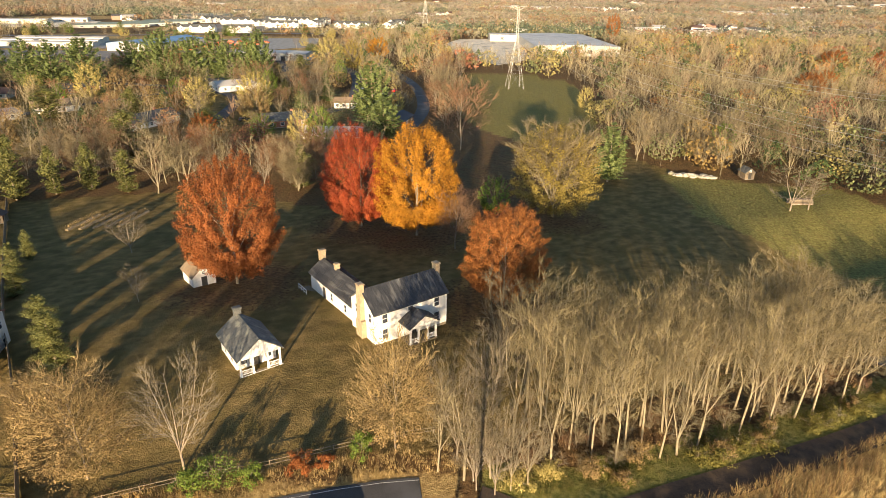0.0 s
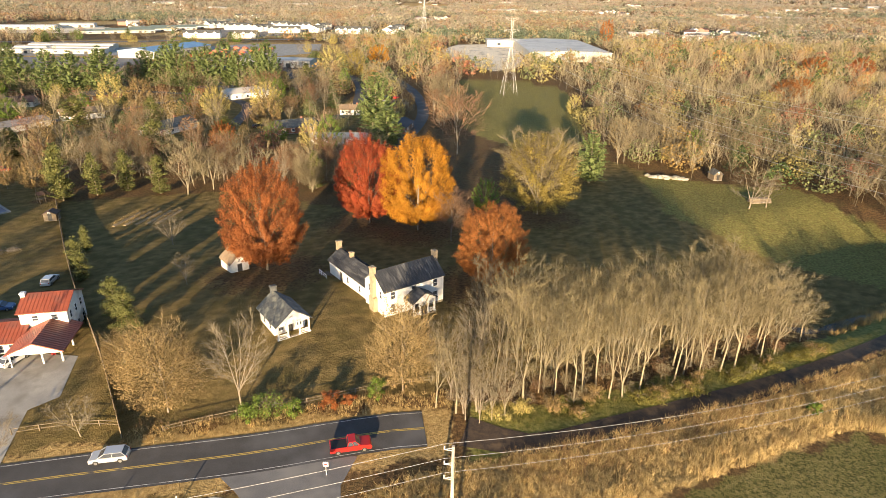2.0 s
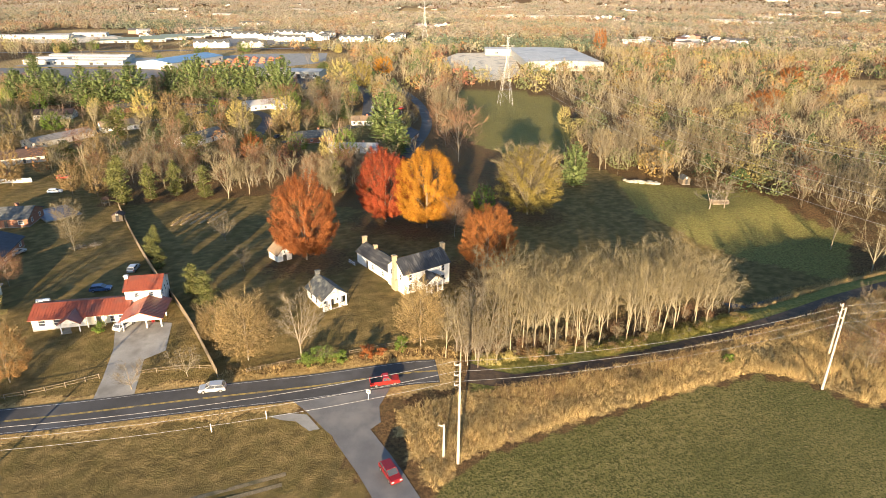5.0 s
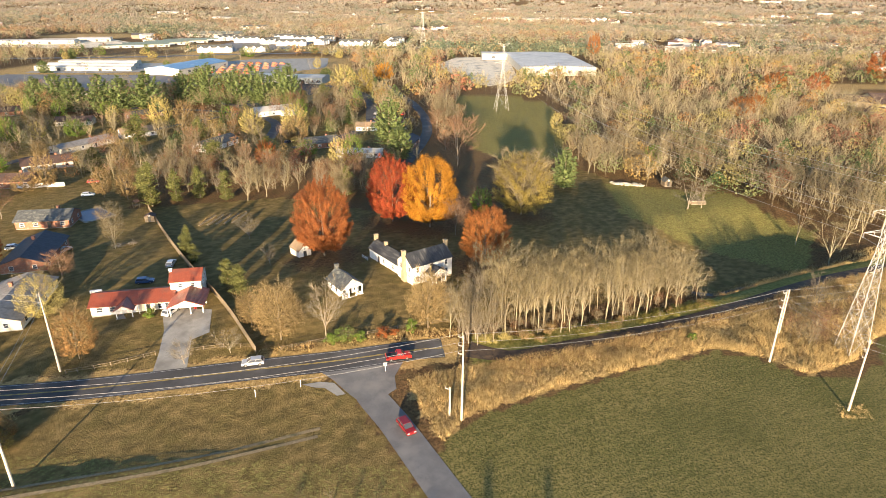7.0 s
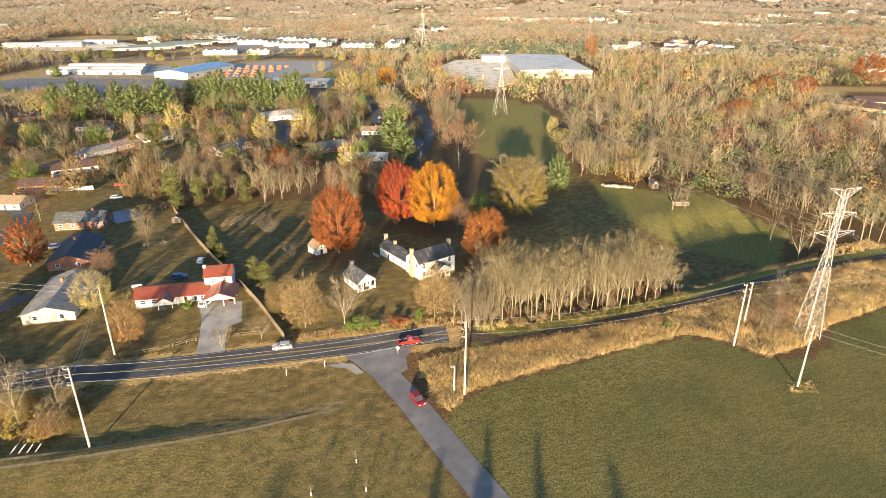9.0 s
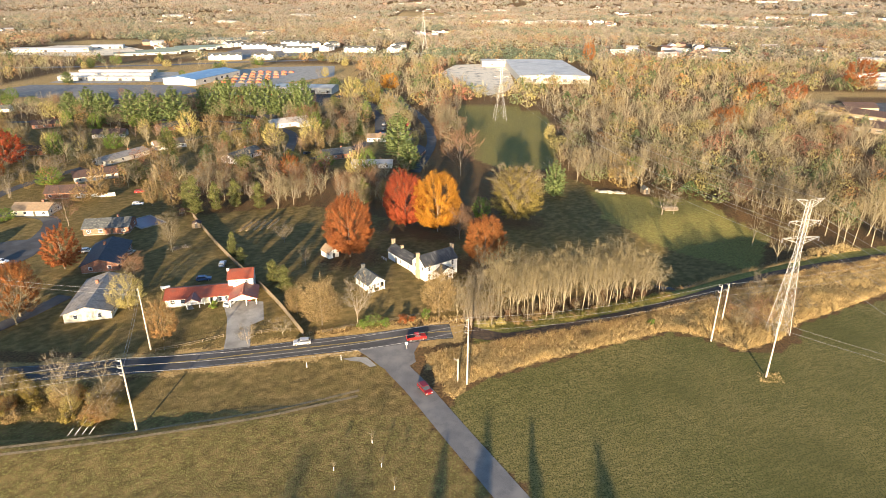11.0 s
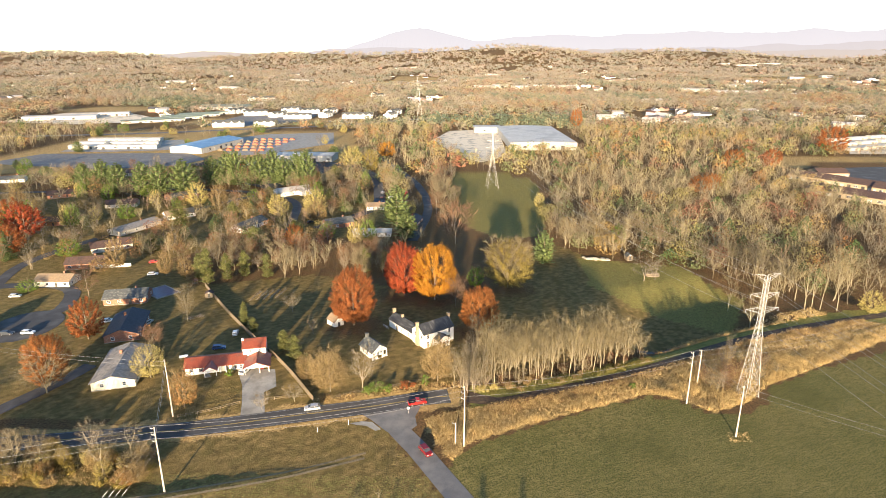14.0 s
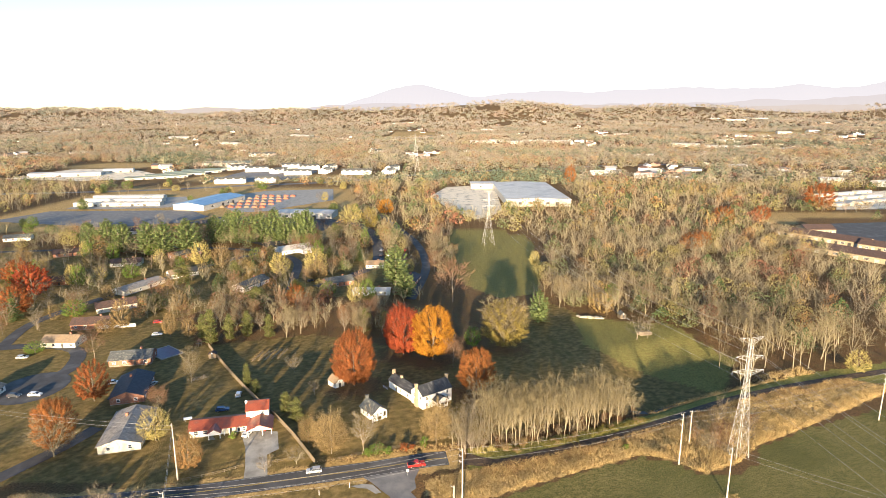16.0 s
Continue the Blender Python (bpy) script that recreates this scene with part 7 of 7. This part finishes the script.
def guy_wire(x, y, z, ax, ay):
    """A stay from a pole to its ground anchor, with a pale guard sleeve at the foot."""
    g = thing("guy_wire", "steel guy wire with a pale guard sleeve at its anchor", "guy wire", ax, ay, None, 0, "guy wires")
    top = Vector((x - ax, y - ay, z - ground_z(ax, ay)))
    part("wire", Shape().tube((0, 0, -0.1), top, 0.008, 0.008, 4), STEEL, g)
    d = top.normalized()
    part("sleeve", Shape().tube(d * 0.15, d * 2.6, 0.04, 0.04, 6), WHITE_TRIM, g)


for i in range(4):
    guy_wire(-73.6, 13.1, 17.6 - 1.6 * i, -87.7 + 1.45 * i, 10.5 + 0.25 * i)


def lattice_tower(x, y, H, base, turn, label="tall galvanised lattice transmission tower"):
    t = thing("transmission_tower", label, "transmission tower", x, y, None, turn, "transmission towers")
    waist = 0.62 * H

    def half(z):
        return base / 2 * (1 - z / waist) + 0.6 * (z / waist) if z < waist else 0.6
    r = 0.085
    for sx in (-1, 1):
        for sy in (-1, 1):
            s = Shape().tube((sx * half(0), sy * half(0), -0.4), (sx * half(waist), sy * half(waist), waist), r, r * 0.8, 4)
            s.tube((sx * half(waist), sy * half(waist), waist), (sx * 0.5, sy * 0.5, H), r * 0.8, r * 0.7, 4)
            part("leg", s, STEEL, t)
    b = Shape()
    levels = [0]
    while levels[-1] < H - 1.5:
        levels.append(min(H, levels[-1] + max(2.2, half(levels[-1]) * 2.3)))
    for z0, z1 in zip(levels, levels[1:]):
        a, c = half(z0), half(z1)
        for (x0, y0), (x1, y1) in (((-1, -1), (1, -1)), ((1, -1), (1, 1)), ((1, 1), (-1, 1)), ((-1, 1), (-1, -1))):
            b.tube((x0 * a, y0 * a, z0), (x1 * c, y1 * c, z1), 0.030, 0.030, 3, False)
            b.tube((x1 * a, y1 * a, z0), (x0 * c, y0 * c, z1), 0.030, 0.030, 3, False)
            b.tube((x0 * c, y0 * c, z1), (x1 * c, y1 * c, z1), 0.030, 0.030, 3, False)
    part("bracing", b, STEEL, t)
    for z, w in ((H, 4.2), (H * 0.86, 4.6), (H * 0.74, 5.4)):
        for sg in (-1, 1):
            arm = Shape()
            tip = (sg * w, 0, z + (0.5 if z == H else -0.2))
            for sy in (-1, 1):
                arm.tube((sg * 0.6, sy * 0.6, z), tip, 0.06, 0.045, 4, False)
                arm.tube((sg * 0.6, sy * 0.6, z - 1.7), tip, 0.06, 0.045, 4, False)
            arm.tube((sg * w * 0.55, -0.3, z - 0.75), (sg * w * 0.55, 0.3, z), 0.05, 0.05, 3, False)
            cr = part("crossarm", arm, STEEL, t)
            if z != H:
                ins = Shape()
                for k in range(6):
                    ins.tube((sg * w, 0, z - 0.3 - 0.2 * k), (sg * w, 0, z - 0.42 - 0.2 * k), 0.13, 0.09, 6)
                part("insulator_string", ins, PORCELAIN, cr)
    return t


lattice_tower(89.0, 62.5, 40, 4.6, 10)
lattice_tower(26, 373, 44, 9, 10)
lattice_tower(-60, 877, 50, 10, 10)
lattice_tower(-85, 1250, 50, 10, 10)
for z, w in ((41, 4.2), (34.2, 4.6), (29.4, 5.4)):
    for sg in (-1, 1):
        cable((89.0 + sg * w, 62.5, z - 1), (26 + sg * w, 373, z + 2), 9, 0.03, "long transmission line cable")
        cable((89.0 + sg * w, 62.5, z - 1), (150 + sg * w, -230, z + 2), 9, 0.03, "long transmission line cable")


def car(name, x, y, turn, paint, label, kind="suv", lift=0.08):
    """A car: body, cabin glass, roof, lamps and four wheels. Local x is forward."""
    c = thing(name, label, "car", x, y, ground_z(x, y) + lift, turn, "cars")
    L, W = (5.5, 1.95) if kind == "pickup" else (4.7, 1.85)
    h = L / 2
    if kind == "pickup":
        low = [(-h, 0.45), (h, 0.40), (h, 0.85), (h - 0.15, 1.02), (h - 1.45, 1.12), (-0.35, 1.12), (-0.35, 1.12), (-h, 1.12)]
        cab = [(-0.45, 1.12), (1.25, 1.12), (0.65, 1.72), (-0.30, 1.75)]
    else:
        low = [(-h, 0.40), (h, 0.35), (h, 0.72), (h - 0.2, 0.90), (h - 1.2, 1.02), (-h + 0.1, 1.05), (-h, 0.9)]
        cab = [(-h + 0.15, 1.05), (h - 1.15, 1.02), (h - 1.95, 1.52), (-h + 0.55, 1.56)]
    body = part("body", Shape().prism([(a, b) for a, b in low], -W / 2, W / 2), paint, c, smooth=False)
    part("cabin_glass", Shape().prism([(a, b) for a, b in cab], -W / 2 + 0.1, W / 2 - 0.1), GLASS, c, "dark windows")
    rx0, rx1, rz = cab[3][0], cab[2][0], cab[3][1]
    rf = Shape().box(rx0, -W / 2 + 0.14, rz - 0.02, rx1, W / 2 - 0.14, rz + 0.05)
    for sg in (-1, 1):
        yy = sg * (W / 2 - 0.085)
        for (ax, az), (bx, bz) in ((cab[0], cab[3]), (cab[1], cab[2]), (((cab[0][0] + cab[1][0]) / 2, 1.05), ((rx0 + rx1) / 2, rz))):
            part("pillar", Shape().tube((ax, yy, az), (bx, yy * 0.96, bz), 0.05, 0.04, 4), paint, c)
    part("roof", rf, paint, c)
    if kind == "pickup":
        part("cargo_bed", Shape().box(-h + 0.12, -W / 2 + 0.12, 0.7, -0.5, W / 2 - 0.12, 1.124), RUBBER, c, "dark open bed")
    for sx in (-1, 1):
        for sy in (-1, 1):
            wx, wy = sx * L * 0.315, sy * (W / 2 - 0.09)
            wl = part("wheel", Shape().tube((wx, wy - 0.12, 0.36), (wx, wy + 0.12, 0.36), 0.36, 0.36, 14), RUBBER, c)
            part("rim", Shape().tube((wx, wy - 0.13, 0.36), (wx, wy + 0.13, 0.36), 0.21, 0.21, 10), CHROME, wl)
    for sy in (-1, 1):
        part("headlight", Shape().box(h - 0.06, sy * (W / 2 - 0.25) - 0.2, 0.62, h + 0.02, sy * (W / 2 - 0.25) + 0.2, 0.80), LAMP_GLASS, c)
        part("tail_light", Shape().box(-h - 0.02, sy * (W / 2 - 0.15) - 0.1, 0.72, -h + 0.05, sy * (W / 2 - 0.15) + 0.1, 1.0), TAIL_GLASS, c)
    return c


PAINT_RED = plain("red_car_paint", (0.48, 0.018, 0.015), 0.3)
PAINT_SILVER = plain("silver_car_paint", (0.55, 0.56, 0.57), 0.3, 0.4)
PAINT_WHITE = plain("white_car_paint", (0.75, 0.75, 0.74), 0.3)
PAINT_DARK = plain("dark_car_paint", (0.04, 0.045, 0.055), 0.3)
PAINT_BLUE = plain("blue_car_paint", (0.05, 0.10, 0.22), 0.3)


def fence(name, line, H, gap, rails, material, label, board=False):
    """Posts with rails or boards along a line over the ground."""
    f = thing(name, label, "fence", 0, 0, 0)
    pts = smooth_line(line, gap) if len(line) > 2 else [tuple(Vector(line[0]).lerp(Vector(line[1]), i / max(1, int(math.dist(*line) / gap)))) for i in range(max(1, int(math.dist(*line) / gap)) + 1)]
    post = Shape().box(-0.06, -0.06, -0.3, 0.06, 0.06, H)
    me = None
    for x, y in pts:
        if me is None:
            ob = part("post", post, material, f)
            me = ob.data
        else:
            ob = new("post", me)
            ob.parent = f
        ob.location = (x, y, ground_z(x, y))
    for (ax, ay), (bx, by) in zip(pts, pts[1:]):
        a, b = ground_z(ax, ay), ground_z(bx, by)
        if board:
            nx, ny = -(by - ay), bx - ax
            d = math.hypot(nx, ny)
            nx, ny = nx / d * 0.03, ny / d * 0.03
            s = Shape()
            for sg in (-1, 1):
                s.quad((ax + sg * nx, ay + sg * ny, a + 0.05), (bx + sg * nx, by + sg * ny, b + 0.05), (bx + sg * nx, by + sg * ny, b + H - 0.05), (ax + sg * nx, ay + sg * ny, a + H - 0.05))
            s.quad((ax - nx, ay - ny, a + H - 0.05), (bx - nx, by - ny, b + H - 0.05), (bx + nx, by + ny, b + H - 0.05), (ax + nx, ay + ny, a + H - 0.05))
            part("panel", s, material, f)
        else:
            s = Shape()
            for k in range(rails):
                z = H * (k + 1) / rails - 0.12
                s.tube((ax, ay, a + z), (bx, by, b + z), 0.05, 0.05, 4)
            part("rail", s, material, f)
    return f


fence("board_fence", [(-46.1, 52.6), (-52, 60.9), (-57.1, 68), (-64.5, 77.6), (-76.7, 93), (-96.3, 119.9), (-118, 151)], 1.9, 2.6, 0, WOOD_FENCE, "weathered board fence between two yards", True)
fence("rail_fence", [(-84.2, 44.6), (-76, 47.5), (-68.2, 51.6)], 1.1, 2.6, 2, WOOD_FENCE, "low wooden rail fence by the road")
fence("rail_fence", [(-61.5, 52.6), (-54, 54.5), (-47.5, 54.6)], 1.1, 2.6, 2, WOOD_FENCE, "low wooden rail fence by the driveway")
fence("split_rail_fence", [(-41, 54.0), (-32, 57.7), (-22.6, 60.8), (-12.7, 65), (-4.4, 67.8)], 0.95, 3.2, 2, WOOD_FENCE, "old split-rail fence along the yard")
fence("white_fence", [(-183.7, 173.4), (-166.3, 177.8)], 1.8, 3.0, 0, WHITE_TRIM, "white board fence behind a house", True)
car("pickup_truck", -14.6, 52.3, 15.5, PAINT_RED, "bright red crew-cab pickup truck on the road", "pickup")
car("suv", -45.5, 48.6, 192.5, PAINT_SILVER, "silver car driving along the road")
car("sedan", -11.0, 30.2, -58, plain("dark_red_car_paint", (0.20, 0.012, 0.015), 0.3), "dark red car on the side road")

# ---- small things ----
def road_sign():
    s = thing("road_sign", "small white road sign on a post", "road sign", -16.9, 47.6)
    part("post", Shape().box(-0.04, -0.04, -0.3, 0.04, 0.04, 2.2), STEEL, s)
    part("plate", Shape().box(-0.35, -0.06, 1.5, 0.35, -0.04, 2.2), WHITE_TRIM, s)
    part("plate_mark", Shape().box(-0.22, -0.068, 1.72, 0.22, -0.062, 1.98), plain("sign_red", (0.45, 0.05, 0.04), 0.5), s)


def marker_post(x, y):
    m = thing("marker_post", "short white marker post in the verge", "marker post", x, y, None, 0, "marker posts")
    part("stake", Shape().tube((0, 0, -0.3), (0, 0, 1.5), 0.09, 0.08, 8), WHITE_TRIM, m)
    part("cap", Shape().tube((0, 0, 1.5), (0, 0, 1.62), 0.10, 0.05, 8), WHITE_TRIM, m)


road_sign()
marker_post(-41.8, 38.3)
marker_post(-33.6, 41.8)


def sapling(x, y, H):
    """A thin staked sapling in a pale tree guard, with a bare bush of twigs."""
    t = thing("sapling", "staked pale sapling in the mown grass", "sapling", x, y, None, 0, "saplings")
    r3 = random.Random(int(x * 10))
    part("guard", Shape().tube((0, 0, -0.1), (0, 0, 0.9), 0.09, 0.08, 8), WHITE_TRIM, t)
    wood, ends = tree_frame(r3, H, H * 0.55, 0.35, 9, 3, 1.4, 0.012)
    part("stem", wood, BARK_PALE, t)
    part("twig_mass", twig_spray(r3, ends, 6, 0.45, 0.012), TWIG, t)


for x, y, H in ((-21.3, 11.4, 3.4), (-15.1, -1.6, 2.8), (-18.4, 4.4, 2.2), (-28.0, 3.0, 2.2)):
    sapling(x, y, H)


def garden_bed(x, y, turn, n, L):
    """Rows of staked plants on raised soil."""
    g = thing("vegetable_bed", "row of staked plants on raised garden soil", "garden bed", x, y, None, turn, "garden beds")
    part("soil", Shape().prism([(-0.5, -0.1), (0.5, -0.1), (0.3, 0.25), (-0.3, 0.25)], 0, L), EARTH, g)
    for i in range(n):
        part("stake", Shape().tube((0, 0.5 + i * L / n, 0.1), (0.05, 0.5 + i * L / n, 1.5), 0.03, 0.025, 5), WOOD_FENCE, g)
    r3 = random.Random(3)
    s = Shape()
    for i in range(n * 14):
        leaf(s, Vector((r3.gauss(0, 0.22), r3.uniform(0.2, L - 0.2), r3.uniform(0.3, 1.25))), 0.16, r3, Vector((0, -1, 0.3)))
    part("dry_vine", s, LEAF_TAN, g)


for i in range(5):
    garden_bed(-92 + 2.6 * i, 134 + 0.8 * i, -8, 7, 11)


def pool():
    p = thing("swimming_pool", "dark blue covered garden pool with pale rim", "swimming pool", -135, 143.5, None, -38)
    part("rim", Shape().box(-7, -5.4, -0.2, 7, -4.8, 0.35).box(-7, 4.8, -0.2, 7, 5.4, 0.35).box(-7, -4.8, -0.2, -6.4, 4.8, 0.35).box(6.4, -4.8, -0.2, 7, 4.8, 0.35), CONCRETE, p)
    part("cover", Shape().box(-6.4, -4.8, -0.2, 6.4, 4.8, 0.22), surface("blue_pool_cover", (0.02, 0.035, 0.09), (0.04, 0.06, 0.14), 0.4, 6, 0.4, 0.1), p)


def play_set(x, y, turn):
    p = thing("play_set", "wooden garden play tower with a swing beam", "play set", x, y, None, turn)
    for sx in (-1, 1):
        for sy in (-1, 1):
            part("post", Shape().box(sx * 0.8 - 0.06, sy * 0.8 - 0.06, -0.2, sx * 0.8 + 0.06, sy * 0.8 + 0.06, 2.6), WOOD_FENCE, p)
    part("deck", Shape().box(-0.9, -0.9, 1.2, 0.9, 0.9, 1.3), WOOD_FENCE, p)
    gable_roof(p, -0.8, 0.8, -0.8, 0.8, 2.6, 0.7, SHINGLE_BROWN, 'x', 0.15, 0.06)
    part("swing_beam", Shape().tube((0.8, 0, 2.3), (4.2, 0, 2.3), 0.07, 0.07, 6), WOOD_FENCE, p)
    for sy in (-1, 1):
        part("swing_leg", Shape().tube((4.2, 0, 2.3), (4.5, sy * 1.1, -0.1), 0.06, 0.06, 6), WOOD_FENCE, p)


def wood_heap(x, y, label="low heap of brown brushwood on the lawn"):
    h = thing("brush_heap", label, "brush heap", x, y, None, 0, "brush heaps")
    r3 = random.Random(int(x))
    s = Shape()
    for i in range(140):
        a = Vector((r3.gauss(0, 1.0), r3.gauss(0, 0.8), r3.uniform(0.0, 0.5)))
        d = Vector((r3.gauss(0, 1), r3.gauss(0, 1), r3.gauss(0.1, 0.3))).normalized()
        s.spike(a, a + d * r3.uniform(0.6, 1.6), 0.035)
    part("brushwood", s, BARK, h)


def wheelie_bin(x, y, z, colour, text):
    b = thing("storage_bin", text, "bin", x, y, z, 15)
    part("tub", Shape().prism([(-0.28, 0), (0.28, 0), (0.34, 0.95), (-0.34, 0.95)], -0.3, 0.3), colour, b)
    part("lid", Shape().box(-0.37, -0.36, 0.95, 0.37, 0.34, 1.03), colour, b)


def cable_reel_tank(x, y, turn):
    t = thing("propane_tank", "pale horizontal gas tank on short legs", "tank", x, y, None, turn)
    part("vessel", Shape().tube((-1.4, 0, 0.85), (1.4, 0, 0.85), 0.5, 0.5, 14), WHITE_TRIM, t, smooth=True)
    for sx in (-1, 1):
        part("foot", Shape().box(sx * 0.9 - 0.1, -0.4, -0.2, sx * 0.9 + 0.1, 0.4, 0.5), CONCRETE, t)


pool()
play_set(-123, 152, 60)
shed(-112.5, 137, ground_z(-111, 138.3), 12, 3.2, 2.6, 1.9, 0.8, SHINGLE_BROWN, WOOD_FENCE, "small brown wooden garden shed by the fence")
wood_heap(-110, 114.8)
wood_heap(-106.5, 116.4)
wheelie_bin(-67.2, 71.2, ground_z(-67.2, 71.2) + 0.05, plain("red_bin_plastic", (0.42, 0.025, 0.02), 0.4), "red plastic bin under the carport")
cable_reel_tank(-97.5, 80, 20)
car("parked_van", -85.7, 98.6, 100, PAINT_SILVER, "pale van parked behind the red-roofed house", "suv", 0.0)
car("parked_car", -87.5, 86.5, 15, PAINT_BLUE, "dark blue car parked behind the house", "suv", 0.0)
car("parked_car", -72.4, 69.0, 75, PAINT_WHITE, "white car parked on the concrete driveway")
for x, y, turn, c, text in ((-166, 100, 5, PAINT_WHITE, "white car parked by the turning circle"), (-173.5, 99, 5, PAINT_DARK, "dark car parked by the turning circle"), (-141.4, 111, 20, PAINT_WHITE, "white car parked beside the dark-roofed house"),
                            (-124.4, 109.5, 80, PAINT_SILVER, "silver car parked beside the dark-roofed house"), (-149, 165, 15, PAINT_WHITE, "white car parked on the back lawn"), (-157, 183, 15, PAINT_RED, "red car parked beside the white fence"), (-196, 136, 10, PAINT_SILVER, "silver car parked at the kerb"),
                            (-95, 262, 60, PAINT_DARK, "dark car parked in a drive")):
    car("parked_car", x, y, turn, c, text)
rc = random.Random(4)
for i in range(44):     # cars in the far car parks
    if i < 16:
        x, y = -62 + 6 * (i % 4) - 1.6 * (i // 4) + 8, 300 + 16 * (i // 4)
    elif i < 34:
        x, y = -235 + 7 * ((i - 16) % 9), 468 + 14 * ((i - 16) // 9)
    else:
        x, y = 372 + 8 * (i - 34), 400 + 2.5 * (i - 34)
    car("parked_car", x, y, rc.choice((70, 75, 250)), rc.choice((PAINT_WHITE, PAINT_SILVER, PAINT_DARK, PAINT_BLUE, PAINT_RED)), "car standing in a distant car park", "suv", 0.3)
ORANGE_STEEL = surface("orange_steel", (0.38, 0.07, 0.03), (0.50, 0.12, 0.05), 0.8, 8, 0.6, 0.1)
for i in range(30):     # rows of red machinery and stock in the dealer's yard
    x, y = -262 + 9 * (i % 6) + 3 * (i // 6), 560 + 22 * (i // 6)
    m = thing("stock_pallet", "red painted machinery stacked in a dealer's yard", "machinery", x, y, None, rc.uniform(-20, 20), "yard stock")
    part("load", Shape().box(-3, -1.4, 0.3, 3, 1.4, 1.5).box(-2, -1.0, 1.5, 1, 1.0, 2.3), ORANGE_STEEL if i % 3 else WOOD_FENCE, m)
    part("skid", Shape().box(-3, -1.4, -0.3, 3, 1.4, 0.3), WOOD_FENCE, m)
